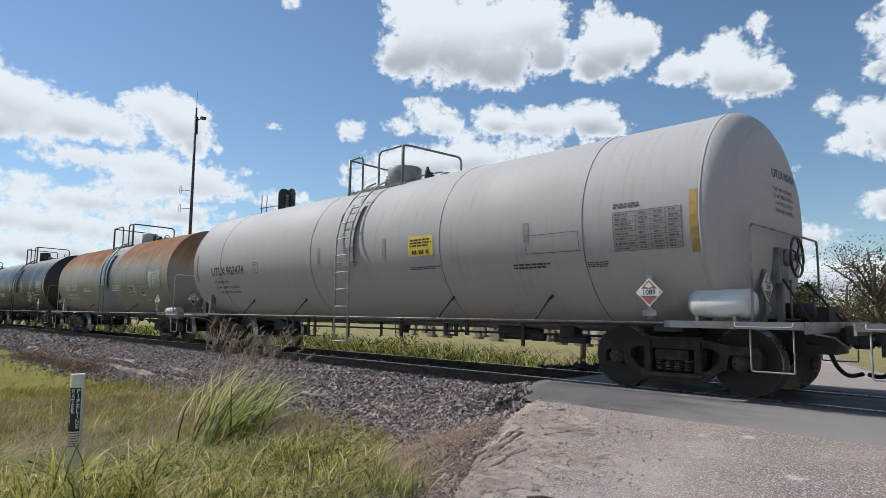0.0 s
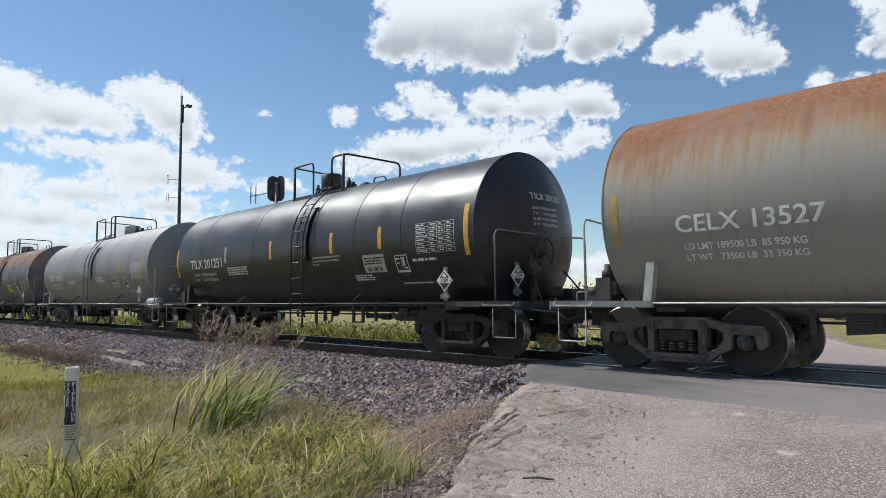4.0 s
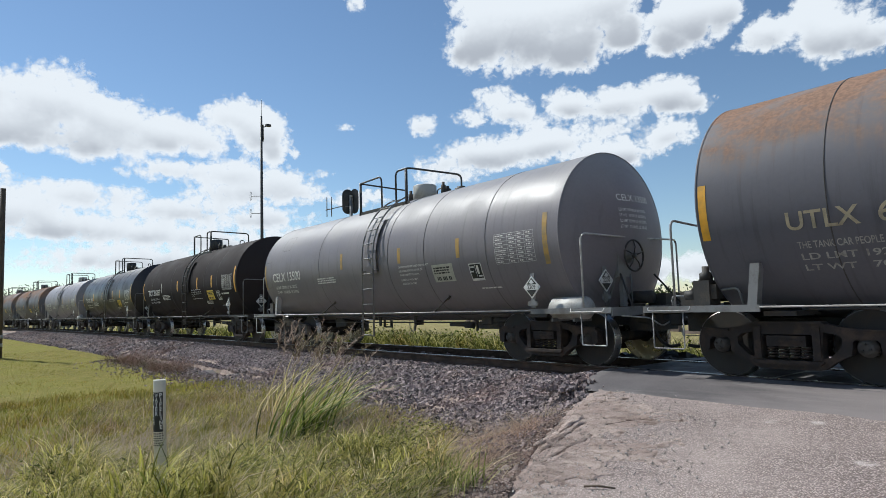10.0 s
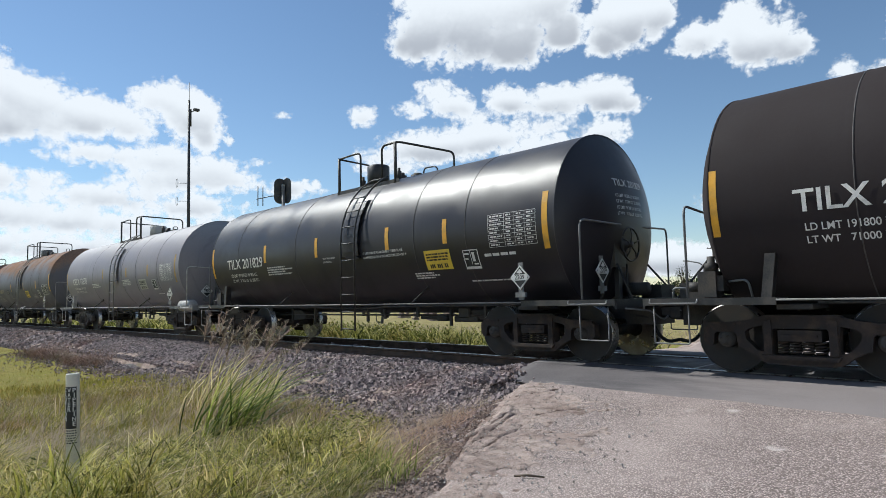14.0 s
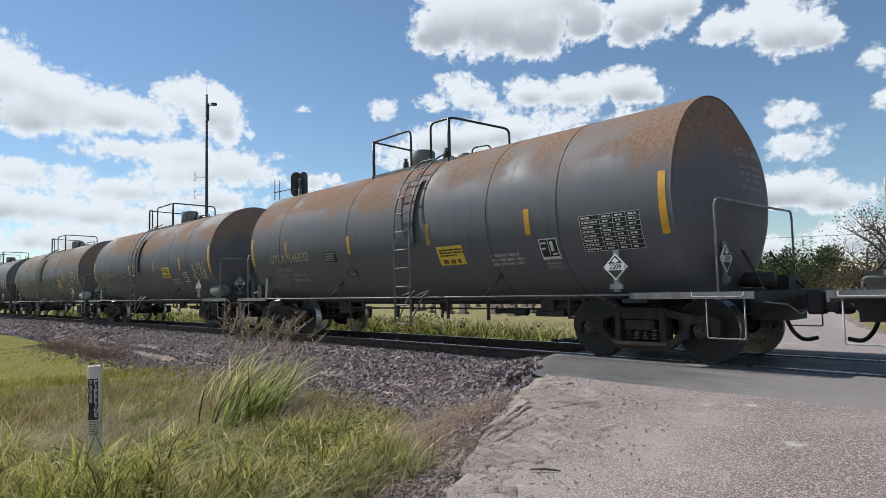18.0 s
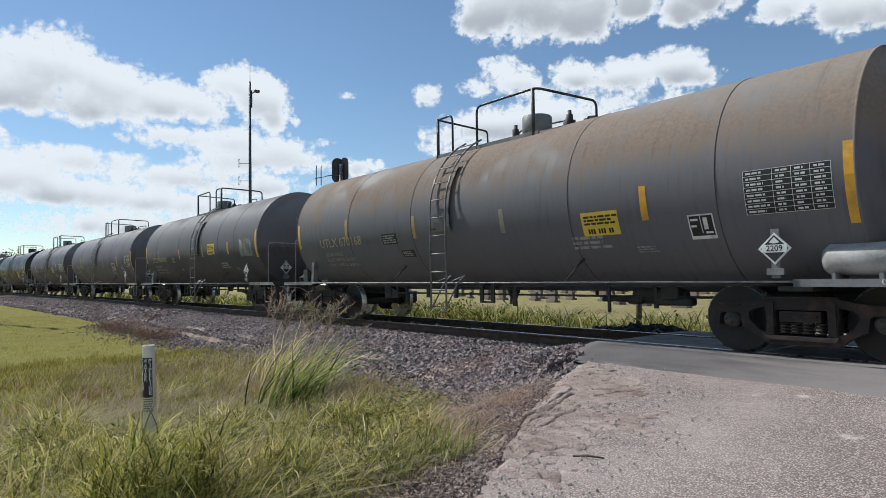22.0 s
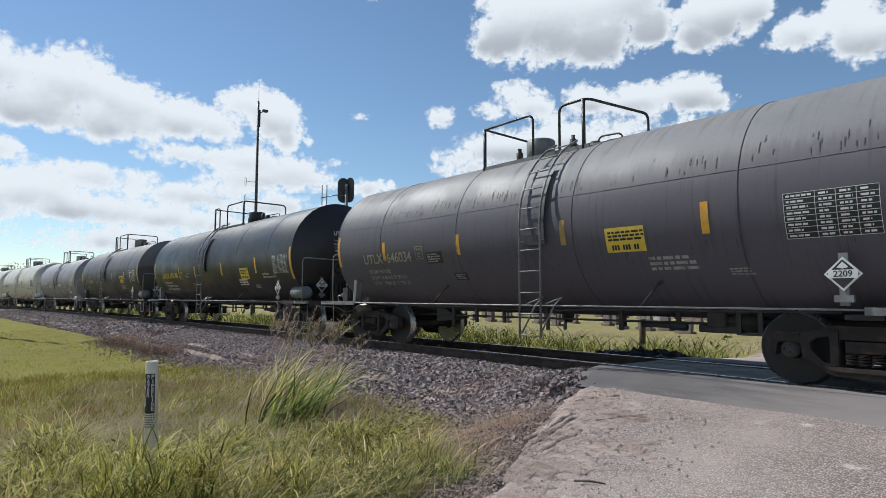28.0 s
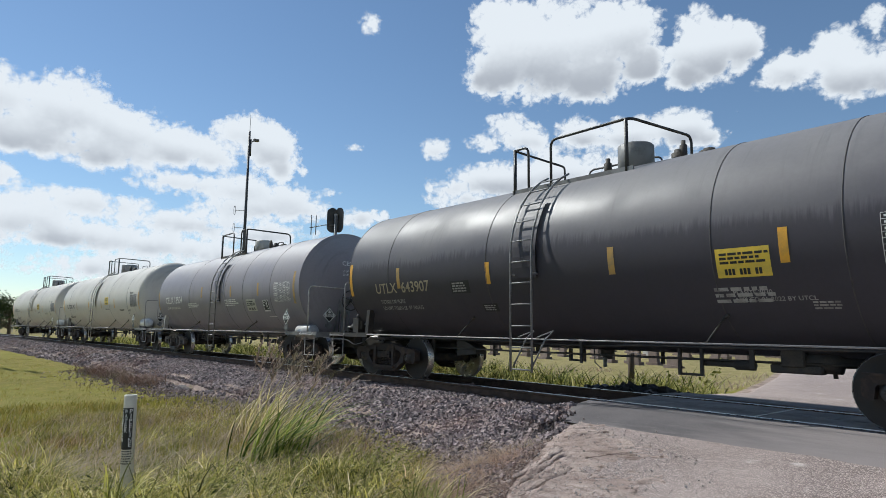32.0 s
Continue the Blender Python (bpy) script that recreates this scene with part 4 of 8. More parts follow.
def bolster_mesh():
    bm = bmesh.new()
    prism(bm, [(-0.24, 0.45), (0.24, 0.45), (0.24, 0.585), (-0.24, 0.585)], -1.10, 1.10)
    prism(bm, [(-0.17, 0.585), (0.17, 0.585), (0.17, 0.68), (-0.17, 0.68)], -0.9, 0.9)
    for y in (-1.11, 1.11):
        box(bm, -0.2, 0.2, y - 0.012, y + 0.012, 0.505, 0.53)
    lathe(bm, [(0.66, 0.0), (0.66, 0.19), (0.80, 0.19), (0.80, 0.0)], "z", 16)
    for s in (-1, 1):
        box(bm, -0.05 + s * 0.32, 0.05 + s * 0.32, -0.75, 0.75, 0.38, 0.52)
        tube(bm, [(s * 0.42, -0.72, 0.42), (s * 0.42, 0.72, 0.42)], 0.04)
        for y in (-0.72, 0.72):
            prism(bm, [(s * 0.42, 0.30), (s * 0.46, 0.30), (s * 0.47, 0.62), (s * 0.43, 0.62)], y - 0.05, y + 0.05)
    return mesh_from("truck_bolster", bm, M_TRUCK)


ME_WHEEL, ME_AXLE, ME_CAP, ME_FRAME, ME_SPRING, ME_BOLSTER = wheel_mesh(), axle_mesh(), cap_mesh(), side_frame_mesh(), spring_mesh(), bolster_mesh()
ME_FRAME_PALE = ME_FRAME.copy()
ME_FRAME_PALE.materials[0] = M_TRUCK_PALE
FLIP = pose(0, 0, 0, 0, 0, 180)


def add_truck(car, x, pale):
    b = put("truck_bolster", ME_BOLSTER, car, pose(x, 0, 0))
    for m in (pose(0, 0, 0), FLIP):
        put("side_frame", ME_FRAME_PALE if pale else ME_FRAME, b, m, "cast steel truck side frame")
        for sx in (-0.21, -0.07, 0.07, 0.21):
            put("spring", ME_SPRING, b, m @ pose(sx, 0, 0))
    out = []
    for dx in (-0.889, 0.889):
        a = put("axle", ME_AXLE, car, pose(x + dx, 0, 0.457))
        put("wheel", ME_WHEEL, a, pose(0, -0.755, 0))
        put("wheel", ME_WHEEL, a, pose(0, 0.755, 0, 0, 0, 180))
        put("bearing_cap", ME_CAP, a)
        put("bearing_cap", ME_CAP, a, FLIP)
        out.append(a)
    return out


def coupler_mesh():
    bm = bmesh.new()
    box(bm, -0.55, -0.02, -0.09, 0.09, 0.72, 0.92)
    prism(bm, [(-0.10, 0.66), (0.10, 0.66), (0.10, 0.98), (-0.10, 0.98)], -0.20, 0.05)
    prism(bm, [(-0.02, 0.68), (0.16, 0.70), (0.16, 0.95), (-0.02, 0.96)], 0.06, 0.19)
    bmesh.ops.bevel(bm, geom=bm.edges[:], offset=0.025, segments=1, affect="EDGES")
    return mesh_from("coupler", bm, M_DARK)


def hose_mesh():
    bm = bmesh.new()
    tube(bm, bend([(-0.25, -0.30, 0.72), (-0.02, -0.30, 0.70), (0.06, -0.22, 0.42), (0.16, -0.1, 0.30), (0.30, 0.0, 0.34)], 0.15, 5), 0.028, 7)
    return mesh_from("air_hose", bm, M_RUBBER)


def wheel_brake_mesh():
    bm = bmesh.new()
    ring = [(0.0, 0.27 * math.cos(a), 0.27 * math.sin(a)) for a in (2 * math.pi * k / 24 for k in range(24))]
    tube(bm, ring, 0.018, 6, closed=True)
    for k in range(5):
        a = 2 * math.pi * k / 5 + 0.3
        tube(bm, [(0, 0.03 * math.cos(a), 0.03 * math.sin(a)), (0.03, 0.15 * math.cos(a), 0.15 * math.sin(a)), (0, 0.27 * math.cos(a), 0.27 * math.sin(a))], 0.012, 5)
    lathe(bm, [(-0.14, 0.03), (0.03, 0.05), (0.03, 0.0)], "x", 10)
    return mesh_from("brake_wheel", bm, M_BLACK)


ME_COUPLER, ME_HOSE, ME_BRAKE = coupler_mesh(), hose_mesh(), wheel_brake_mesh()


# ---- lettering and signs, wrapped round the tank's side ----
class Side:
    """The camera-side skin of a tank: places flat marks on the round."""

    def __init__(self, r, zc):
        self.r, self.zc = r, zc

    def at(self, x, z, lift=0.004):
        a = (z - self.zc) / self.r
        r = self.r + lift
        return (x, -r * math.cos(a), self.zc + r * math.sin(a))


def text_data(words, size, spacing=1.0):
    cu = bpy.data.curves.new("text", "FONT")
    cu.body, cu.size, cu.resolution_u, cu.space_character = words, size, 4, spacing
    cu.align_y, cu.offset = "CENTER", size * 0.014
    ob = bpy.data.objects.new("text", cu)
    me = bpy.data.meshes.new_from_object(ob)
    bpy.data.objects.remove(ob)
    bpy.data.curves.remove(cu)
    return me


def text_width(words, size):
    me = text_data(words, size)
    w = max(v.co.x for v in me.vertices)
    bpy.data.meshes.remove(me)
    return w


def lettering(car, name, words, x, z, size, side, material, width=None, lift=0.005, label=""):
    """A line of letters; width squeezes it to a length."""
    me = text_data(words, size)
    co = np.zeros(len(me.vertices) * 3)
    me.vertices.foreach_get("co", co)
    co = co.reshape(-1, 3)
    k = width / max(co[:, 0].max(), 1e-3) if width else 1.0
    for v, (a, b, _) in zip(me.vertices, co):
        v.co = side.at(x + a * k, z + b, lift)
    me.materials.append(material)
    me.shade_flat()
    return put(name, me, car, None, label)


def patch_mesh(name, side, x0, x1, z0, z1, material, lift=0.004, n=5):
    bm = bmesh.new()
    quad_on(bm, side, x0, x1, z0, z1, lift, n)
    return mesh_from(name, bm, material)


def quad_on(bm, side, x0, x1, z0, z1, lift=0.004, n=4, mi=0):
    rows = []
    for i in range(n + 1):
        z = z0 + (z1 - z0) * i / n
        rows.append((bm.verts.new(side.at(x0, z, lift)), bm.verts.new(side.at(x1, z, lift))))
    for (a, b), (c, d) in zip(rows, rows[1:]):
        bm.faces.new((a, b, d, c)).material_index = mi


def scribble(car, name, side, x0, x1, z, lines, size, material, seed, lift=0.005):
    """Lines of print too small to read: bars the length of words."""
    rs = random.Random(seed)
    bm = bmesh.new()
    for i in range(lines):
        x, zz = x0, z - i * size * 1.7
        end = x1 - rs.random() * (x1 - x0) * 0.3
        while x < end:
            w = rs.uniform(1.2, 4.0) * size
            quad_on(bm, side, x, min(x + w, end), zz, zz + size, lift, 1)
            x += w + size * 0.6
    return put(name, mesh_from(name, bm, material), car)


def data_table(car, side, x, z, w, h, line, fill, seed):
    bm = bmesh.new()
    if fill is not None:
        put("table_backing", patch_mesh("table_backing", side, x, x + w, z - h, z, fill, 0.003), car)
    rs = random.Random(seed)
    for i in range(9):
        zz = z - h * i / 8
        quad_on(bm, side, x, x + w, zz - 0.003, zz + 0.003, 0.006, 1)
        if i < 8:
            for c in range(4):
                a = x + w * (0, 0.36, 0.58, 0.79)[c]
                b = x + w * (0.34, 0.56, 0.77, 0.98)[c]
                full = (b - a - 0.05) * rs.uniform(0.55, 1)
                u = a + 0.03
                while u < a + 0.03 + full:
                    k = min(rs.uniform(0.03, 0.09), a + 0.03 + full - u)
                    quad_on(bm, side, u, u + k, zz - h / 16 - 0.012, zz - h / 16 + 0.012, 0.006, 1)
                    u += k + 0.014
    for c in (0, 0.35, 0.57, 0.78, 1):
        quad_on(bm, side, x + w * c - 0.003, x + w * c + 0.003, z - h, z, 0.006, 5)
    return put("data_table", mesh_from("data_table", bm, line), car, None, "stencilled inspection table")


def stencil_box(car, side, x, z, line):
    put("stencil_backing", patch_mesh("stencil_backing", side, x, x + 0.36, z - 0.36, z, M_INK, 0.004), car)
    bm = bmesh.new()
    for a, b, c, d in ((0, 0.36, -0.02, 0), (0, 0.36, -0.36, -0.31), (0, 0.02, -0.36, 0), (0.34, 0.36, -0.36, 0), (0.17, 0.182, -0.27, -0.03), (0.03, 0.14, -0.09, -0.06), (0.21, 0.27, -0.22, -0.05), (0.03, 0.11, -0.18, -0.15), (0.22, 0.32, -0.28, -0.25)):
        quad_on(bm, side, x + a, x + b, z + c, z + d, 0.007, 2)
    return put("stencil_box", mesh_from("stencil_box", bm, line), car, None, "black consolidated stencil with white frame")


def owner_sign(car, side, x, z, back, seed, w=0.68):
    put("contact_sign", patch_mesh("contact_sign", side, x, x + w, z - 0.38, z, back, 0.005), car, None, "contact sign with black print")
    scribble(car, "sign_print", side, x + 0.05, x + w, z - 0.09, 3, 0.032, M_INK, seed, 0.008)
    bm = bmesh.new()
    for i in range(10):
        if i not in (3, 7):
            quad_on(bm, side, x + 0.1 + i * (w - 0.2) / 10, x + 0.1 + (i + 0.72) * (w - 0.2) / 10, z - 0.345, z - 0.265, 0.008, 1)
    tagged(put("sign_digits", mesh_from("sign_digits", bm, M_INK), car), kind="stuff")


def placard(car, x, y, z, number, back, facing=0.0):
    """Diamond hazard placard on a plate and post."""
    m = pose(x, y, z, 0, 0, facing)
    bm = bmesh.new()
    prism(bm, [(0, -0.195), (0.195, 0), (0, 0.195), (-0.195, 0)], -0.008, 0.008)
    p = put("placard", mesh_from("placard", bm, M_WHITE), car, m, "diamond hazard placard with a number")
    bm = bmesh.new()
    prism(bm, [(0, -0.165), (0.165, 0), (0, 0.165), (-0.165, 0)], -0.011, -0.0085)
    put("placard_field", mesh_from("placard_field", bm, back), p)
    bm = bmesh.new()
    prism(bm, [(-0.15, -0.048), (0.15, -0.048), (0.15, 0.048), (-0.15, 0.048)], -0.0145, -0.0115)
    prism(bm, [(0, 0.06), (0.06, 0.075), (0.0, 0.14), (-0.06, 0.075)], -0.0145, -0.0115)
    put("placard_strip", mesh_from("placard_strip", bm, M_WHITE), p)
    me = text_data(number, 0.098)
    w = max(v.co.x for v in me.vertices)
    for v in me.vertices:
        v.co = Vector((v.co.x - w / 2, -0.0165, v.co.y))
    me.materials.append(M_INK)
    put("placard_number", me, p)
    bm = bmesh.new()
    box(bm, -0.05, 0.05, 0.012, 0.03, -0.36, 0.24)
    box(bm, -0.10, 0.10, -0.01, 0.03, -0.32, -0.24)
    put("placard_bracket", mesh_from("placard_bracket", bm, M_GREY), p)


# ---- a tank car ----
DISH = 0.5


def dish(q, r, domed=False):
    """How far the end stands out at q metres from the axis: a shallow cap with a crisp rim, or a rounded dome."""
    if domed:
        return 0.53 * math.sqrt(max(0.0, 1 - min(1.0, q / r) ** 2.667))
    R = (r * r + DISH * DISH) / (2 * DISH)
    return math.sqrt(max(0.0, R * R - q * q)) - (R - DISH)


def tank_mesh(half, r, zc, material, domed=False):
    bm = bmesh.new()
    n = 72
    rings = [[bm.verts.new((x, r * math.cos(2 * math.pi * k / n), zc + r * math.sin(2 * math.pi * k / n))) for k in range(n)] for x in (-half + 2 * half * i / 12 for i in range(13))]
    for a, b in zip(rings, rings[1:]):
        for k in range(n):
            bm.faces.new((a[k], a[(k + 1) % n], b[(k + 1) % n], b[k])).smooth = True
    for e in (-1, 1):
        caps = [[bm.verts.new((e * (half + dish(r * f, r, domed)), r * f * math.cos(2 * math.pi * k / n), zc + r * f * math.sin(2 * math.pi * k / n))) for k in range(n)] for f in (1.0, 0.998, 0.99, 0.97, 0.94, 0.9, 0.8, 0.66, 0.5, 0.33, 0.16)]
        tip = bm.verts.new((e * (half + dish(0, r, domed)), 0, zc))
        for a, b in zip(caps, caps[1:]):
            for k in range(n):
                q = (a[k], a[(k + 1) % n], b[(k + 1) % n], b[k])
                bm.faces.new(q if e > 0 else q[::-1]).smooth = True
        for k in range(n):
            q = (caps[-1][k], caps[-1][(k + 1) % n], tip)
            bm.faces.new(q if e > 0 else q[::-1]).smooth = True
    bmesh.ops.recalc_face_normals(bm, faces=bm.faces[:])
    return mesh_from("tank", bm, material)


def seam_mesh(x, r, zc, material, wide=0.018):
    bm = bmesh.new()
    n = 72
    for a, b, c in ((-0.02, 0.0, 0.004), ):
        rings = [[bm.verts.new((x + dx, rr * math.cos(2 * math.pi * k / n), zc + rr * math.sin(2 * math.pi * k / n))) for k in range(n)] for dx, rr in ((-wide, r - 0.004), (-wide * 0.66, r + 0.006), (wide * 0.66, r + 0.006), (wide, r - 0.004))]
        for p, q in zip(rings, rings[1:]):
            for k in range(n):
                bm.faces.new((p[k], q[k], q[(k + 1) % n], p[(k + 1) % n])).smooth = True
    return mesh_from("weld_seam", bm, material)


def ladder_path(side, x, off=0.13):
    pts = [(x, -(side.r + off), 0.42), (x, -(side.r + off), side.zc)]
    for i in range(1, 9):
        a = radians(66) * i / 8
        pts.append((x, -(side.r + off) * math.cos(a), side.zc + (side.r + off) * math.sin(a)))
    return pts


def build_car(home_f, home_b, r, zc, paint, fittings, letters, s):
    """One tank car; s holds what sets it apart."""
    tc = home_f - home_b
    half = tc / 2 + 0.82
    car = tagged(new("tank_car"), s["label"], "tank car", "cars of the train")
    side = Side(r, zc)
    trim, pipe = fittings
    shift = s.get("shift", 0.0)
    put("tank", tank_mesh(half, r, zc, paint, s.get("domed", False)), car, pose(shift, 0, 0), s.get("tank", ""))
    for x in s.get("seams", (-half + 1.6, -1.5, 2.75, half - 1.9)):
        put("weld_seam", seam_mesh(x, r, zc, s.get("seam", M_SEAM), 0.009), car)
    for x in (-half, half):
        put("weld_seam", seam_mesh(x + shift, r, zc, paint), car)
    axles = add_truck(car, tc / 2, s.get("pale", False)) + add_truck(car, -tc / 2, s.get("pale_rear", True))
    end = tc / 2 + 1.78
    for e in (-1, 1):
        turn = pose(0, 0, 0) if e > 0 else FLIP
        # stub sill, bolster saddle and end platform
        bm = bmesh.new()
        box(bm, tc / 2 - 1.3, end - 0.5, -0.17, 0.17, 0.66, 1.02)
        box(bm, end - 0.5, end + 0.02, -0.32, 0.32, 0.58, 0.96)
        put("stub_sill", mesh_from("stub_sill", bm, M_DARK), car, turn)
        bm = bmesh.new()
        low = zc - r
        for sx in (-0.16, 0.16):
            prism(bm, [(tc / 2 + sx - 0.012, 0.82), (tc / 2 + sx + 0.012, 0.82), (tc / 2 + sx + 0.012, low + 0.06), (tc / 2 + sx - 0.012, low + 0.06)], -0.55, 0.55)
        box(bm, tc / 2 - 0.2, tc / 2 + 0.2, -1.2, 1.2, 0.84, 0.90)
        put("body_bolster", mesh_from("body_bolster", bm, M_DARK), car, turn)
        for sy in (-1, 1):
            bm = bmesh.new()
            y0, y1 = sorted((sy * 1.50, sy * 1.02))
            gap = s.get("low_tank", False) and e > 0 and sy < 0
            box(bm, tc / 2 + 0.12, end, y0, y0 + 0.1 if gap else y1, 0.965, 0.985)
            if gap:
                box(bm, tc / 2 + 1.24, end, y0 + 0.1, y1, 0.965, 0.985)
            y0, y1 = sorted((sy * 1.505, sy * 1.49))
            box(bm, tc / 2 + 0.10, end + 0.01, y0, y1, 0.905, 0.995)
            put("side_plank", mesh_from("side_plank", bm, s.get("plank", trim)), car, turn, "end walkway plank with a pale edge")
        bm = bmesh.new()
        box(bm, tc / 2 + 1.3, end, -1.02, 1.02, 0.965, 0.985)
        box(bm, end, end + 0.03, -1.49, 1.49, 0.86, 0.995)
        put("end_platform", mesh_from("end_platform", bm, s.get("deck", trim)), car, turn, "end walkway and sill")
        # hoop of handrail across the end
        hx = end - s.get("hoop_in", 0.58)
        p = [(hx, -1.42, 0.99), (hx, -1.42, 2.22), (hx + 0.08, -0.6, 2.19), (hx + 0.08, 0.6, 2.19), (hx, 1.42, 2.22), (hx, 1.42, 0.99)]
        h = bar_part("end_handrail", p, 0.017, pipe if e > 0 else (pipe if s.get("pipe_rear") is None else s["pipe_rear"]), car, "bent pipe handrail across the car end", 7, 0.14)
        h.matrix_basis = turn
        for sy in (-1, 1):
            q = [(end - 0.12, sy * 1.47, 0.93), (end - 0.12, sy * 1.47, 0.40), (end - 0.60, sy * 1.47, 0.40), (end - 0.60, sy * 1.47, 0.93)]
            st = bar_part("step", q, 0.011, pipe, car, "bent-bar sill step", 5, 0.03)
            st.matrix_basis = turn
            q = [(end - 0.75, sy * 1.53, 0.985), (end - 0.75, sy * 1.56, 0.93), (end - 0.1, sy * 1.56, 0.93), (end - 0.1, sy * 1.53, 0.985)]
            st = bar_part("grab_iron", q, 0.011, pipe, car, "", 5, 0.03)
            st.matrix_basis = turn
            # knee brace up to the tank
            if e > 0 and not s.get("front_knee", False):
                continue
            bm = bmesh.new()
            k = tc / 2 + 0.17
            prism(bm, [(k, 0.99), (k + 0.12, 0.99), (k + 0.05, 1.52), (k - 0.07, 1.52)], sy * 1.42 - 0.01, sy * 1.42 + 0.01)
            prism(bm, [(k + 0.01, 0.99), (k + 0.03, 0.99), (k - 0.04, 1.52), (k - 0.06, 1.52)], sy * 1.40 - 0.12, sy * 1.40 + 0.02)
            put("knee_brace", mesh_from("knee_brace", bm, s.get("knee", trim)), car, turn, "upright plate bracing the tank")
            if s.get("knee_plate") and sy < 0:
                bm = bmesh.new()
                box(bm, k - 0.02, k + 0.30, -1.55, -1.53, 1.54, 1.79)
                put("knee_plate", mesh_from("knee_plate", bm, M_TABLE), car, turn, "square grey plate over the brace")
        put("coupler", ME_COUPLER, car, turn @ pose(tc / 2 + 2.06, 0, 0))
        put("air_hose", ME_HOSE, car, turn @ pose(tc / 2 + 1.72, 0, 0))
        bm = bmesh.new()
        tube(bm, bend([(end + 0.06, -1.3, 0.86), (end + 0.10, -0.6, 0.80), (end + 0.20, -0.45, 0.66), (end + 0.12, 0.2, 0.80)], 0.1), 0.013, 5)
        put("uncoupling_lever", mesh_from("uncoupling_lever", bm, pipe), car, turn)
        # gear on the end platform: box, valve block, slanting braces
        bm = bmesh.new()
        box(bm, end - 0.55, end - 0.2, 0.35, 0.85, 0.985, 1.2)
        put("valve_box", mesh_from("valve_box", bm, M_DARK), car, turn)
        bm = bmesh.new()
        lathe(bm, [(end - 0.75, 0.0), (end - 0.75, 0.11), (end - 0.3, 0.11), (end - 0.3, 0.0)], "x", 12, (0, 0.1, 1.14))
        put("brake_valve", mesh_from("brake_valve", bm, M_DARK), car, turn)
        for sy in (-1, 1):
            bm = bmesh.new()
            tube(bm, [(end - 0.12, sy * 0.75, 0.99), (end - 0.5, sy * 0.5, 1.55)], 0.018, 5)
            put("end_brace", mesh_from("end_brace", bm, M_DARK), car, turn)
    # control valve with its pipes on the trailing platform
    bm = bmesh.new()
    vx = end - 0.75
    box(bm, vx - 0.12, vx + 0.12, 0.98, 1.22, 1.0, 1.34)
    box(bm, vx - 0.2, vx - 0.12, 1.02, 1.18, 1.08, 1.28)
    lathe(bm, [(1.34, 0.0), (1.34, 0.09), (1.44, 0.09), (1.46, 0.05), (1.54, 0.05), (1.54, 0.0)], "z", 12, (vx - 0.02, 1.1, 0))
    lathe(bm, [(vx + 0.12, 0.07), (vx + 0.3, 0.07), (vx + 0.32, 0.0)], "x", 10, (0, 1.1, 1.14))
    put("control_valve", mesh_from("control_valve", bm, M_DARK), car, FLIP, "dark cast brake control valve")
    for k, (px, pz) in enumerate(((0.25, 1.12), (-0.25, 1.2))):
        bar_part("valve_pipe", [(vx + px, 1.12, pz), (vx + px * 2.0, 1.16, pz + 0.02), (vx + px * 2.1, 1.1, 1.0)], 0.016, M_GREY, car, "", 6, 0.08).matrix_basis = FLIP
    if s.get("brake", True):
        e = s.get("brake_end", 1)
        bm = bmesh.new()
        box(bm, end - 0.66, end - 0.54, -0.50, -0.14, 1.50, 1.98)
        box(bm, end - 0.64, end - 0.56, -0.36, -0.26, 0.99, 1.52)
        prism(bm, [(end - 0.86, 0.99), (end - 0.80, 0.99), (end - 0.60, 1.5), (end - 0.66, 1.5)], -0.5, -0.46)
        tube(bm, [(end - 0.5, -0.2, 1.55), (end - 0.5, -0.2, 1.0)], 0.016, 5)
        lathe(bm, [(end - 0.54, 0.0), (end - 0.54, 0.12), (end - 0.50, 0.12), (end - 0.46, 0.05), (end - 0.42, 0.05)], "x", 14, (0, -0.22, 1.86))
        turn = pose(0, 0, 0) if e > 0 else FLIP
        st = put("brake_stand", mesh_from("brake_stand", bm, trim), car, turn, "hand brake housing on the car end")
        put("brake_wheel", ME_BRAKE, st, pose(end - 0.40, -0.22, 1.86), "spoked hand brake wheel")
    # side pipe rail along the foot of the tank
    for sy in (-1, 1):
        bm = bmesh.new()
        tube(bm, [(-tc / 2 - 0.1, sy * 1.5, 0.965), (0, sy * 1.5, 0.96), (tc / 2 + 0.1, sy * 1.5, 0.965)], 0.014, 6)
        put("side_rail", mesh_from("side_rail", bm, s.get("rail", pipe)), car, None, "pale pipe rail along the tank's foot")
        for x in ((-4.9, -2.35, 2.6, 4.8) if tc > 12.5 else (-2.35, 2.6)):
            bm = bmesh.new()
            y, z = sy * (r * math.cos(0.72) + 0.015), zc - r * math.sin(0.72)
            tube(bm, [(x, sy * 1.5, 0.96), (x + 0.12, y, z)], 0.015, 5)
            tube(bm, [(x + 0.09, y - sy * 0.01, z - 0.03), (x + 0.19, y + sy * 0.02, z + 0.03)], 0.024, 6)
            put("rail_bracket", mesh_from("rail_bracket", bm, M_DARK), car)
    # ladder up the side
    lx = s["ladder"]
    path = ladder_path(side, lx)
    bm = bmesh.new()
    for dx in (-0.24, 0.24):
        tube(bm, [(px + dx, py, pz) for px, py, pz in path], 0.02, 6)
        tube(bm, [(lx + dx, -(r + 0.13), zc - 0.3), (lx + dx, -r + 0.02, zc - 0.3)], 0.018, 5)
    for dx in s.get("ladder_feet", ()):
        tube(bm, [(lx + dx, -r - 0.11, 0.5), (lx + dx + 0.14, -1.5, 0.97), (lx + dx + 0.19, -1.36, 1.1)], 0.015, 5)
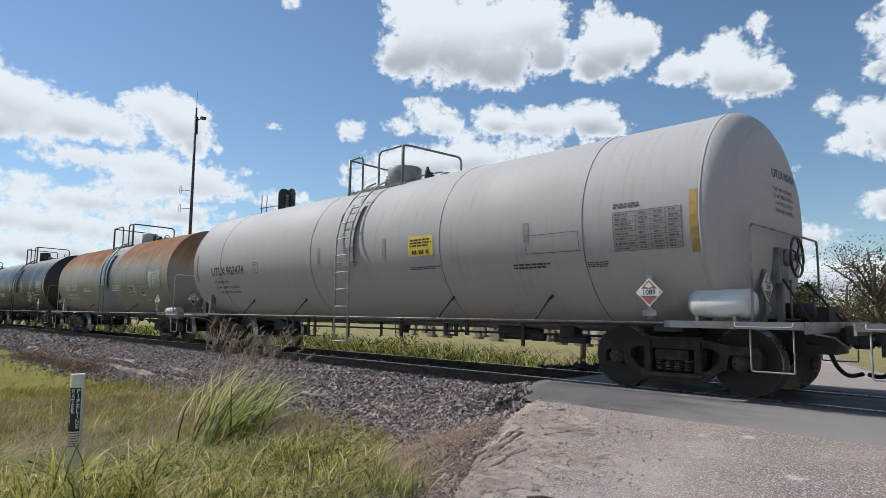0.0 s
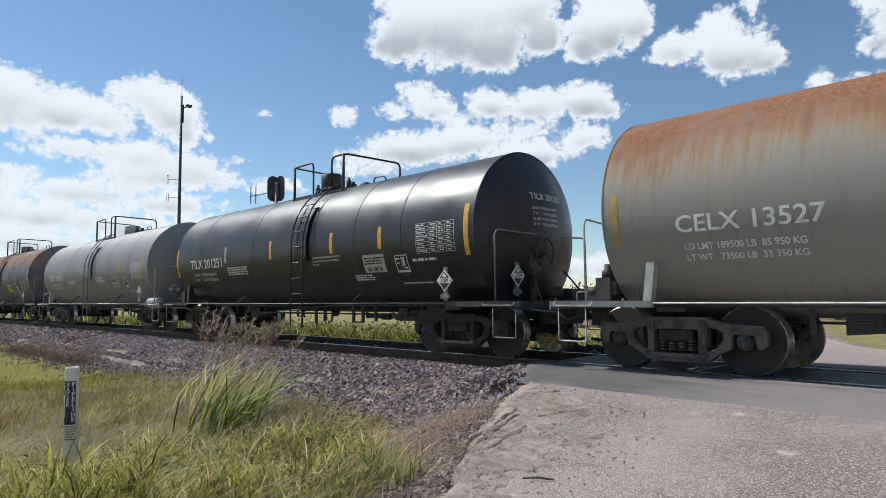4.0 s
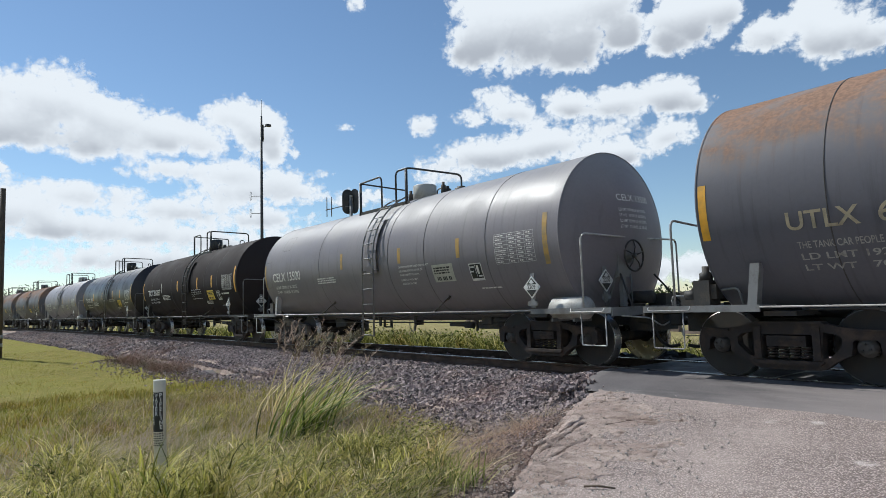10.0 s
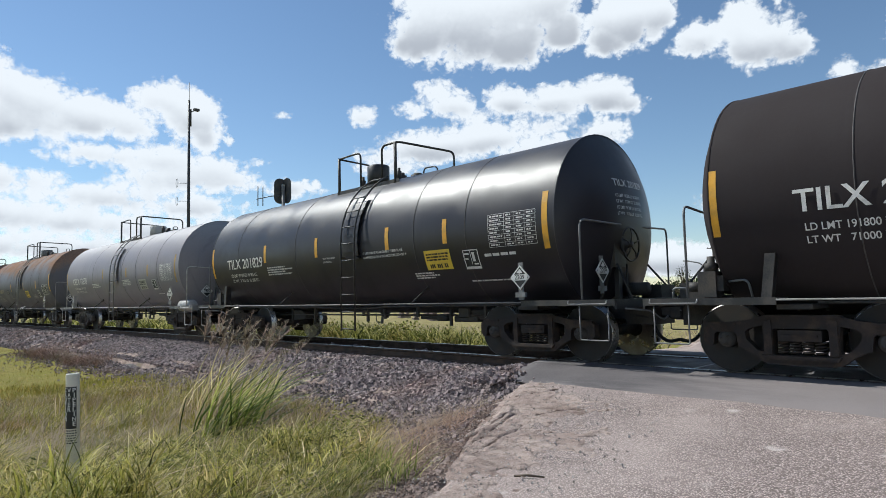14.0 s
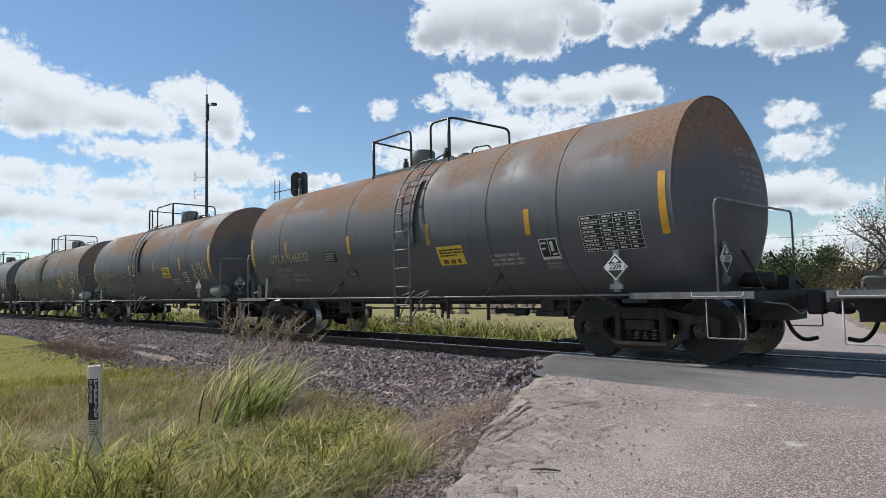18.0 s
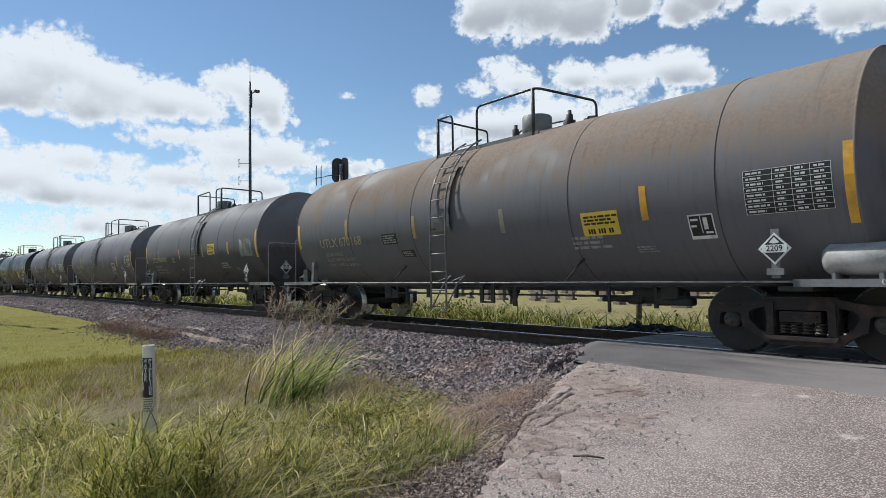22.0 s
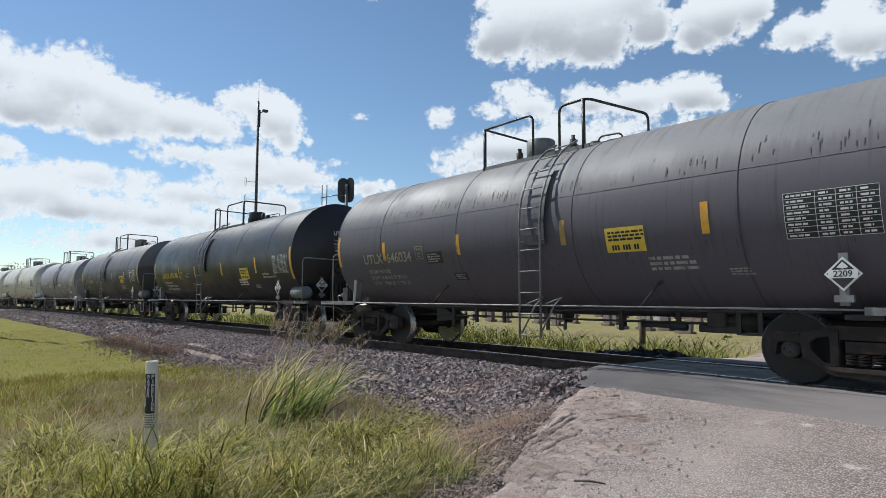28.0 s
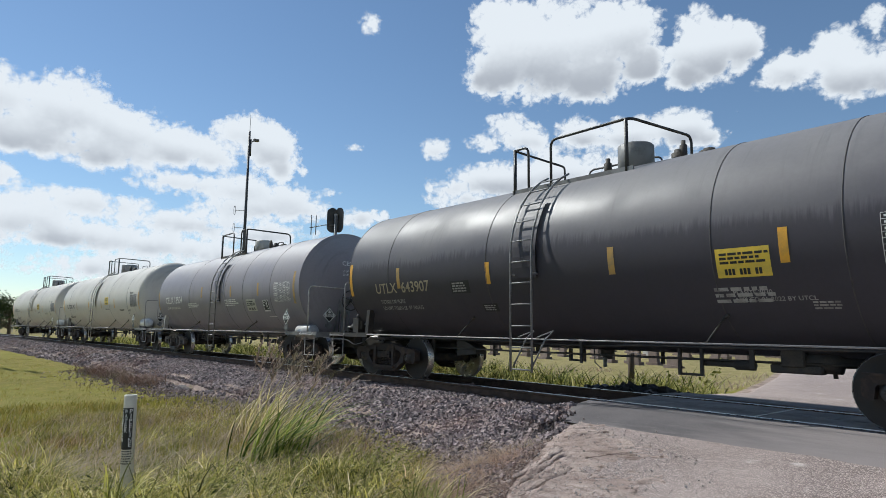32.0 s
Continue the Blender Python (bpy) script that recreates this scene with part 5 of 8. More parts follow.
        tube(bm, [(lx + dx - 0.02, -1.53, 0.99), (lx + dx + 0.19, -1.36, 1.1)], 0.012, 5)
    lad = put("ladder", mesh_from("ladder", bm, s.get("ladder_paint", pipe)), car, None, "steel ladder curving up over the tank")
    bm = bmesh.new()
    tube(bm, [(-0.24, 0, 0), (0.24, 0, 0)], 0.013, 5)
    rung = mesh_from("rung", bm, s.get("ladder_paint", pipe))
    for i in range(11):
        d = 0.02 + i * 0.36
        z = 0.44 + d
        if z < zc:
            p = (lx, -(r + 0.13), z)
        else:
            a = (z - zc) / (r + 0.13)
            if a > radians(64):
                break
            p = (lx, -(r + 0.13) * math.cos(a), zc + (r + 0.13) * math.sin(a))
        put("rung", rung, lad, pose(*p))
    # top platform with its railings: hoops either side of the ladder, bars across both ends
    p0, h1, h2, p1 = s["rails"]
    top = zc + r
    pz = top - 0.2
    pm = trim if s.get("plat") is None else s["plat"]
    plat = None
    for name, x0, x1, y0, y1, z0, z1 in ([("top_platform", p0 - 0.05, p1 + 0.05, -0.77, -0.42, pz - 0.03, pz), ("walkway_board", p0 - 0.05, p1 + 0.05, 0.42, 0.77, pz - 0.03, pz)]
            + [("toe_board", p0 - 0.05, p1 + 0.05, y - 0.01, y + 0.01, pz - 0.07, pz + 0.06) for y in (-0.782, 0.782)]
            + [("cross_bearer", x, x + 0.06, -0.77, 0.77, pz - 0.08, pz - 0.032) for x in (p0, p0 + 0.5, p1 - 0.06)]):
        bm = bmesh.new()
        box(bm, x0, x1, y0, y1, z0, z1)
        ob = put(name, mesh_from(name, bm, pm), plat or car, None, "" if plat else "grated walkway on the tank's crown")
        plat = plat or ob
    hp = s.get("hoops", M_BLACK)
    rz, near = pz + 0.87, -0.77
    bar_part("railing", [(p0, near, rz - 0.02), (h1, near, rz), (h1, near, pz - 0.02)], 0.024, hp, plat, "bent pipe railing", 7, 0.16)
    bar_part("railing_post", [(p0, near, pz - 0.25), (p0, near, rz)], 0.034, hp, plat, "", 6)
    bar_part("railing", [(p0, near, rz - 0.02), (p0 - 0.03, 0.77, rz - 0.06), (p0, 0.77, pz - 0.2)], 0.022, hp, plat, "", 6, 0.08)
    bar_part("railing", [(h2, near, pz - 0.02), (h2, near, rz), (p1, near, rz), (p1 + 0.25, 0.72, rz - 0.06), (p1 + 0.25, 0.72, pz - 0.12)], 0.025, hp, plat, "bent pipe railing", 7, 0.14)
    bar_part("railing_post", [(p1 - 0.08, near, pz - 0.22), (p1 - 0.08, near, rz)], 0.036, hp, plat, "", 6)
    bar_part("railing", [(h2 - 0.3, 0.77, pz - 0.02), (h2 - 0.3, 0.77, rz - 0.25), (p1 - 0.35, 0.77, rz - 0.28), (p1 - 0.35, 0.77, pz - 0.1)], 0.02, hp, plat, "", 6, 0.14)
    bar_part("railing", [(p1 + 0.02, 0.74, pz - 0.1), (p1 + 0.02, 0.74, rz - 0.42), (p1 + 0.25, 0.72, rz - 0.4)], 0.02, hp, plat, "", 6, 0.14)
    # plate behind the ladder
    bm = bmesh.new()
    quad_on(bm, side, lx - 0.25, lx + 0.25, zc - 0.35, zc + 1.05, 0.055, 8)
    quad_on(bm, side, lx - 0.25, lx - 0.249, zc - 0.35, zc + 1.05, 0.0, 8)
    put("splash_plate", mesh_from("splash_plate", bm, s.get("guard", paint)), car, None, "curved guard plate behind the ladder")
    # manway, valve housing and small fittings on top
    dx, dr, dh = s["dome"]
    dm = s.get("dome_paint", M_DARK)
    bm = bmesh.new()
    lathe(bm, [(top - 0.12, dr), (top + dh - 0.03, dr), (top + dh, dr - 0.03), (top + dh + 0.015, 0.0)], "z", 28, (dx, 0, 0))
    put("manway_dome", mesh_from("manway_dome", bm, dm), car, None, "round covered manway on the crown")
    for k, (vx, vy, vr, vh) in enumerate(((dx + 0.75, 0.1, 0.12, 0.22), (dx + 1.0, -0.2, 0.06, 0.26), (dx - 0.55, -0.05, 0.07, 0.3), (dx + 1.25, 0.15, 0.16, 0.14))):
        bm = bmesh.new()
        lathe(bm, [(top - 0.06, vr), (top + vh * 0.7, vr), (top + vh * 0.75, vr * 0.6), (top + vh, vr * 0.6), (top + vh, 0.0)], "z", 10, (vx, vy, 0))
        put("valve", mesh_from("valve", bm, M_DARK), car)
    # beneath: outlet, brake cylinder, rods and hangers
    bm = bmesh.new()
    lathe(bm, [(0.62, 0.0), (0.62, 0.08), (0.74, 0.12), (0.92, 0.16), (zc - r + 0.03, 0.22)], "z", 14)
    put("bottom_outlet", mesh_from("bottom_outlet", bm, M_DARK), car)
    bm = bmesh.new()
    lathe(bm, [(3.4, 0.0), (3.4, 0.15), (4.0, 0.15), (4.02, 0.07), (4.3, 0.06), (4.3, 0.0)], "x", 14, (-0.2, -0.35, 0.74))
    put("brake_cylinder", mesh_from("brake_cylinder", bm, M_DARK), car)
    for y, z in ((-0.5, 0.70), (0.3, 0.66)):
        bm = bmesh.new()
        tube(bm, [(-tc / 2 + 0.4, y, z), (tc / 2 - 0.4, y, z + 0.02)], 0.017, 5)
        put("brake_rod", mesh_from("brake_rod", bm, M_DARK), car)
    rs = random.Random(int(home_f * 10))
    belly = lambda y: zc - math.sqrt(r * r - y * y) + 0.02
    for i in range(9):
        x = -3.9 + i * 0.95 + rs.uniform(-0.25, 0.25)
        y = rs.choice((-0.75, -0.6, -0.5, 0.3))
        w, low, mate = rs.uniform(0.02, 0.045), rs.uniform(0.44, 0.68), rs.uniform(0.28, 0.36)
        bm = bmesh.new()
        box(bm, x - w, x + w, y - 0.02, y + 0.02, low, belly(y))
        if rs.random() < 0.25:
            box(bm, x + mate - w, x + mate + w, y - 0.02, y + 0.02, low, belly(y))
            box(bm, x + w, x + mate - w, y - 0.015, y + 0.015, low, low + 0.035)
        put("hanger", mesh_from("hanger", bm, M_DARK), car)
    # lever block and slack adjuster by the leading truck
    bm = bmesh.new()
    box(bm, tc / 2 - 2.25, tc / 2 - 1.95, -0.55, -0.28, 0.66, 1.0)
    box(bm, tc / 2 - 2.4, tc / 2 - 1.75, -0.52, -0.34, 0.58, 0.70)
    bmesh.ops.bevel(bm, geom=bm.edges[:], offset=0.02, segments=1, affect="EDGES")
    put("brake_block", mesh_from("brake_block", bm, M_DARK), car)
    bm = bmesh.new()
    lathe(bm, [(tc / 2 - 3.4, 0.0), (tc / 2 - 3.4, 0.04), (tc / 2 - 2.9, 0.045), (tc / 2 - 2.88, 0.075), (tc / 2 - 2.62, 0.075), (tc / 2 - 2.6, 0.0)], "x", 10, (0, -0.46, 0.66))
    put("slack_adjuster", mesh_from("slack_adjuster", bm, M_DARK), car)
    bm = bmesh.new()
    prism(bm, [(-tc / 2 + 1.9, 0.55), (-tc / 2 + 2.5, 0.60), (-tc / 2 + 2.5, 0.72), (-tc / 2 + 2.0, 0.92), (-tc / 2 + 1.9, 0.92)], -0.5, -0.2)
    put("lever_bracket", mesh_from("lever_bracket", bm, M_DARK), car)
    bm = bmesh.new()
    tube(bm, bend([(-tc / 2 + 0.2, -1.0, 0.92), (-1.6, -0.95, 0.9), (-0.9, -0.7, 0.86), (0.5, -0.7, 0.86), (1.1, -0.95, 0.9), (tc / 2 - 0.3, -1.0, 0.92)], 0.2), 0.02, 6)
    put("train_pipe", mesh_from("train_pipe", bm, M_DARK), car)
    bm = bmesh.new()
    tube(bm, [(0.02, -0.1, 0.64), (0.06, -0.16, 0.50)], 0.035, 7)
    tube(bm, [(-0.2, -0.12, 0.9), (-0.17, -0.14, 0.55), (-0.05, -0.13, 0.46)], 0.012, 5)
    put("outlet_cap", mesh_from("outlet_cap", bm, M_GREY), car)
    # air reservoir on the leading platform
    if s.get("reservoir") is not None:
        bm = bmesh.new()
        x0, rr, low_tank = tc / 2 + 0.34, 0.19, s.get("low_tank", False)
        lathe(bm, [(x0, 0.0), (x0 + 0.02, rr * 0.7), (x0 + 0.09, rr), (x0 + 0.75, rr), (x0 + 0.82, rr * 0.7), (x0 + 0.84, 0.0)], "x", 20, (0, -1.2, (0.80 if low_tank else 1.03) + rr))
        put("air_reservoir", mesh_from("air_reservoir", bm, s["reservoir"]), car, None, "cylindrical air reservoir strapped to the platform")
        for ex in (0.15, 0.62):
            bm = bmesh.new()
            box(bm, x0 + ex, x0 + ex + 0.04, -1.42, -0.98, *((0.77, 0.835) if low_tank else (0.985, 1.06)))
            put("reservoir_cradle", mesh_from("reservoir_cradle", bm, trim), car)
    # patch plates in the jacket
    for x0, x1, z0, z1 in s.get("patches", ()):
        bm = bmesh.new()
        lap = 0.010
        for a, b, c, d in ((x0, x1, z0, z0 + lap), (x0, x1, z1 - lap, z1), (x0, x0 + lap, z0 + lap, z1 - lap), (x1 - lap, x1, z0 + lap, z1 - lap)):
            quad_on(bm, side, a, b, c, d, 0.006, 6)
        put("jacket_patch", mesh_from("jacket_patch", bm, s.get("patch", M_SEAM_SOFT)), car, None, "lapped outline of a jacket patch")
    for x0, x1, z0, z1 in s.get("daubs", ()):
        put("paint_daub", patch_mesh("paint_daub", side, x0, x1, z0, z1, M_DAUB, 0.0045), car, None, "darker brown touch-up of paint")
    if s.get("lap") is not None:
        # a lengthwise lap of the jacket, with dark runs over it and beneath the marks
        z = s["lap"]
        bm = bmesh.new()
        for i in range(20):
            a = -half + 0.25 + i * (2 * half - 0.5) / 20
            b = a + (2 * half - 0.5) / 20
            quad_on(bm, side, a, b, z - 0.006, z + 0.006, 0.005, 1)
        put("jacket_lap", mesh_from("jacket_lap", bm, M_SEAM_SOFT), car, None, "lengthwise lap of the jacket sheets")
        rs = random.Random(17)
        bm = bmesh.new()
        for i in range(150):
            a = rs.uniform(-half + 1.9, half - 0.4)
            c = z + 0.04 + abs(rs.gauss(0, 0.13)) if i < 105 else rs.uniform(1.5, 1.85)
            quad_on(bm, side, a, a + rs.uniform(0.007, 0.014), c, c + rs.uniform(0.05, 0.17), 0.0045, 2)
        tagged(put("paint_runs", mesh_from("paint_runs", bm, M_SEAM), car, None, "short dark runs in the paint"), kind="stuff")
    # marks
    ink, sign = s["ink"], s["sign"]
    for x, z0, z1, m in s["stripes"]:
        put("reflector", patch_mesh("reflector", side, x - 0.055, x + 0.055, z0, z1, m), car, None, "upright reflective strip")
    mark, limits = letters
    bx = s.get("mark_x", -tc / 2 - 0.2)
    mz = s.get("mark_z", 2.02)
    tall, wide = s.get("mark_size", 0.36), s.get("mark_w", 2.0)
    owner, _, number = mark.rpartition(" ")
    k = wide / text_width(mark, tall)
    if owner:
        lettering(car, "reporting_mark", owner.strip(), bx, mz, tall, side, s.get("mark_ink", ink), text_width(owner.strip(), tall) * k, 0.017, "stencilled owner's letters")
    own = text_width(number, tall) * k
    lettering(car, "reporting_mark", number, bx + wide - own, mz, tall, side, s.get("mark_ink", ink), own, 0.017, "stencilled reporting mark")
    for i, words in enumerate(limits):
        small = lettering(car, "load_mark", words, bx + 0.08, mz - 0.30 - 0.155 * i, s.get("limit_size", 0.125), side, ink, s.get("limit_w", 1.45) * (0.62 if words.startswith("THE") else 1))
        tagged(small, kind="stuff")
    scribble(car, "end_print", side, bx + 0.1, bx + 1.6, mz - 0.62, 2, 0.045, ink, 3) if not limits else None
    data_table(car, side, s.get("table_x", half - 1.6), s.get("table_z", 2.18), 1.0, 0.55, s.get("table_ink", ink), s.get("table_back"), int(-home_f))
    stencil_box(car, side, s["box_x"], s.get("box_z", 1.9), M_LETTER) if s.get("box_x") else None
    owner_sign(car, side, s.get("sign_x", 1.25), s.get("sign_z", 1.95), sign, int(-home_f) + 7)
    for k, (x0, x1, z, n, sz) in enumerate(s.get("print", ((-2.9, -1.9, 1.95, 4, 0.045), (-0.9, -0.1, 1.9, 2, 0.04), (2.6, 3.4, 1.6, 2, 0.06), (3.6, 4.2, 1.62, 3, 0.035)))):
        if k in s.get("panelled", ()):
            put("print_panel", patch_mesh("print_panel", side, x0 - 0.04, x1 + 0.03, z - (n - 1) * sz * 1.7 - 0.03, z + sz + 0.03, M_INK, 0.003), car, None, "black panel of small white print")
        scribble(car, "small_print", side, x0, x1, z, n, sz, M_LETTER_OLD if k in s.get("panelled", ()) else ink, k + int(-home_f))
    if s.get("plate") is not None:
        px, pz = s["plate"]
        bm = bmesh.new()
        for a, b, c, d in ((0, 0.26, 0, 0.012), (0, 0.26, 0.268, 0.28), (0, 0.012, 0.012, 0.268), (0.248, 0.26, 0.012, 0.268)):
            quad_on(bm, side, px + a, px + b, pz + c, pz + d, 0.006, 2)
        put("plate_frame", mesh_from("plate_frame", bm, s.get("mark_ink", ink)), car, None, "outlined square of the clearance plate")
        tagged(lettering(car, "plate_word", "PLATE", px + 0.04, pz + 0.21, 0.06, side, s.get("mark_ink", ink), 0.18), kind="stuff")
        lettering(car, "plate_letter", "C", px + 0.08, pz + 0.09, 0.13, side, s.get("mark_ink", ink))
    for words, x, z, size in s.get("words", ()):
        tagged(lettering(car, "notice", words, x, z, size, side, ink), kind="stuff")
    placard(car, tc / 2 + s.get("placard_x", -0.08), -1.54, s.get("placard_z", 1.37), s.get("number", "2209"), s.get("placard_back", M_INK))
    placard(car, tc / 2 + 1.16, -0.75, 1.44, s.get("number", "2209"), s.get("placard_back", M_INK), 90)
    put_end_marks(car, half + shift, zc, ink, mark, limits, r, s.get("domed", False))
    return car, (home_f + home_b) / 2, axles


def put_end_marks(car, half, zc, ink, mark, limits, r, domed):
    """Print on the leading end of the tank, on its slight dish."""
    lines = [(mark, 0.17, 0.95, zc + 0.62, "end_mark")] + [(w, 0.075, 0.75, zc + 0.40 - 0.10 * i, "end_load_mark") for i, w in enumerate((list(limits) * 2)[:4])]
    for words, size, width, z, name in lines:
        me = text_data(words, size)
        k = width / max(max(v.co.x for v in me.vertices), 0.01)
        for v in me.vertices:
            y, zz = -0.42 + v.co.x * k, z + v.co.y
            v.co = Vector((half + 0.006 + dish(math.hypot(y, zz - zc), r, domed), y, zz))
        me.materials.append(ink)
        tagged(put(name, me, car), kind="stuff" if size < 0.1 else "")


TRAIN = []
GREY, TEAL = (0.238, 0.222, 0.23), (0.102, 0.10, 0.115)
Y, YO = M_YELLOW, M_YELLOW_OLD


def celx(f, b, mark, limits, seed, color=GREY, **over):
    h = (f - b) / 2 + 0.82
    s = dict(label="weathered grey tank car with white stencils", ladder=0.28, ladder_paint=M_GREY, rails=(-1.42, -0.38, 0.27, 0.80), dome=(0.45, 0.30, 0.36), dome_paint=M_PALE, ink=M_LETTER, sign=M_SIGN_W,
             stripes=[(-h + 0.05, 1.75, 2.5, YO), (-1.2, 2.1, 2.5, YO), (1.41, 2.07, 2.42, YO), (3.48, 2.04, 2.43, YO), (h - 0.3, 1.75, 2.65, YO)], placard_x=0.19, seam=M_SEAM_SOFT, seams=(-2.45, 0.95, 2.35, 4.3), reservoir=M_PALE, low_tank=True, brake=True, pale=False, plat=M_DARK, knee=M_PALE,
             mark_x=-5.1, mark_w=1.9, mark_z=2.08, sign_x=2.57, box_x=3.75, table_x=4.55, table_z=2.38, print=((-2.6, -1.5, 1.9, 3, 0.035), (0.9, 2.0, 1.95, 4, 0.035), (3.9, 4.5, 1.35, 1, 0.03)))
    paint = dict(seed=seed, rough=0.48, streaks=0.22, lit_fade=0.35)
    paint.update(over.pop("paint", {}))
    s.update(over)
    TRAIN.append(build_car(f, b, 1.53, 2.27, tank_paint("grey_tank_paint", color, **paint), (M_GREY, M_GALV), (mark, limits), s))


def tilx(f, b, mark, limits, seed, color=(0.0245, 0.0215, 0.0265), **over):
    h = (f - b) / 2 + 0.82
    s_first = over.pop("first", M_LETTER_OLD)
    s = dict(label="black tank car with white stencils and amber reflectors", ladder=0.8, rails=(-0.71, 0.14, 0.92, 1.46), dome=(-0.17, 0.27, 0.50), dome_paint=M_BLACK, ink=M_LETTER, sign=M_SIGN_Y,
             stripes=[(-h + 0.05, 1.75, 2.6, Y), (-2.95, 2.05, 2.5, s_first), (-0.6, 2.05, 2.5, Y), (1.95, 2.05, 2.5, Y), (3.6, 2.05, 2.5, Y), (h - 0.18, 1.8, 2.72, Y)], placard_x=0.13, brake=True, brake_end=1, pipe_rear=M_GREY, plat=M_BLACK, ladder_paint=M_BLACK, rail=M_GREY, pale_rear=False,
             mark_x=-5.12, mark_w=1.96, mark_z=2.08, sign_x=3.0, box_x=4.0, table_x=4.66, table_z=2.45, print=((-2.9, -1.7, 1.9, 4, 0.035), (2.6, 3.3, 1.5, 3, 0.03), (4.5, 5.3, 1.75, 1, 0.05), (4.0, 4.9, 1.28, 1, 0.03)))
    paint = dict(seed=seed, rough=0.4, gloss=0.45, streaks=0.12, lit_fade=0.15, lit_fade_color=(0.10, 0.095, 0.09))
    paint.update(over.pop("paint", {}))
    s.update(over)
    TRAIN.append(build_car(f, b, 1.53, 2.27, tank_paint("black_tank_paint", color, **paint), (M_BLACK, M_GREY), (mark, limits), s))


def grey_tank_car(f, b, mark, limits, seed, color=TEAL, **over):
    h = (f - b) / 2 + 0.82
    r = over.pop("r", 1.57)
    fit = over.pop("fit", (M_GREY, M_PIPE))
    if f - b < 11:
        mark = mark.replace(" ", "  ")
    s = dict(label="slate-grey tank car with yellow reflectors, rust along its crown", ladder=0.6, rails=(-1.5, -0.15, 0.5, 1.13), dome=(-0.65, 0.29, 0.38), dome_paint=M_GREY, ink=M_LETTER_OLD, sign=M_SIGN_Y, table_ink=M_LETTER, table_back=M_INK, mark_ink=M_LETTER_GOLD,
             stripes=[(-h + 0.08, 1.85, 2.6, Y), (-4.22, 1.96, 2.4, YO), (-1.46, 1.93, 2.33, Y), (1.2, 1.95, 2.36, YO), (3.65, 1.95, 2.38, Y), (h - 0.13, 1.78, 2.65, Y)], brake=True, brake_end=-1, reservoir=None, hoop_in=0.46, deck=M_DARK, plat=M_GREY, ladder_paint=M_GREY, pale_rear=False,
             mark_x=-5.1, mark_w=1.92, mark_z=1.97, mark_size=0.31, ladder_feet=(-0.2, 0.22), sign_x=1.39, sign_z=1.9, box_x=3.82, box_z=1.87, table_x=4.66, table_z=2.15, panelled=(0, 1), print=((-2.48, -2.02, 1.97, 4, 0.03), (-1.74, -1.42, 1.5, 3, 0.025), (2.7, 3.5, 1.62, 3, 0.05), (3.85, 4.2, 1.42, 3, 0.025)))
    paint = dict(seed=seed, rust=0.75, rust_low=3.0, rust_color=(0.20, 0.132, 0.086), rough=0.55, gloss=0.18, streaks=0.3, lit_fade=0.5, lit_fade_color=(0.31, 0.30, 0.285))
    paint.update(over.pop("paint", {}))
    s.update(over)
    TRAIN.append(build_car(f, b, r, r + 0.78, tank_paint("slate_tank_paint", color, **paint), fit, (mark, limits), s))


MID = dict(brake_end=1, hoop_in=0.54, ladder=-0.5, rails=(-1.5, -1.15, -0.6, 1.08), dome=(0.68, 0.31, 0.44))
LONG = dict(brake_end=1, hoop_in=0.54, seams=(-4.08, -1.5, 2.75, 5.2), ladder=-0.42, rails=(-1.5, -1.0, -0.22, 1.42), dome=(0.74, 0.30, 0.38), mark_x=-5.55, mark_w=2.02, sign_x=2.98, sign_z=2.05, box_x=4.76, table_x=5.57, table_z=2.35,
            print=((-2.62, -2.12, 2.0, 4, 0.03), (-2.0, -1.62, 1.6, 3, 0.025), (2.7, 3.5, 1.62, 3, 0.05), (3.85, 4.2, 1.42, 3, 0.025)),
            stripes=[(-6.7, 1.9, 2.55, Y), (-4.18, 2.1, 2.52, YO), (-1.42, 1.9, 2.38, YO), (1.22, 1.85, 2.28, M_FADED), (4.12, 1.85, 2.35, Y), (6.75, 1.6, 2.55, Y)])
WHITE_CAR = dict(hoop_in=0.58, deck=M_PALE, shift=-0.15, limit_size=0.095, seam=M_GREY, domed=True, panelled=(), box_x=None, color=(0.435, 0.405, 0.41), r=1.62, label="long off-white tank car with black stencils", ladder_feet=(), ladder=-0.05, rails=(-1.2, -0.7, -0.1, 0.8), dome=(-0.1, 0.40, 0.42), dome_paint=M_PIPE, ink=M_LETTER_DARK, table_ink=M_SEAM_SOFT, mark_ink=M_LETTER_DARK, plat=M_GREY, hoops=M_GREY, ladder_paint=M_PALE, table_back=M_TABLE, reservoir=M_WHITE, brake_end=1,
                 mark_x=-6.64, mark_w=1.93, mark_z=2.15, sign_x=1.9, sign_z=2.5, table_x=6.28, table_z=2.5, print=((1.9, 2.8, 1.9, 2, 0.02), (4.4, 5.3, 1.82, 2, 0.03), (6.28, 6.8, 2.6, 2, 0.024), (5.8, 6.2, 1.8, 3, 0.018)))
grey_tank_car(13.6, -0.15, "UTLX", (), 1, paint=dict(rust=0, streaks=0.2), **WHITE_CAR)
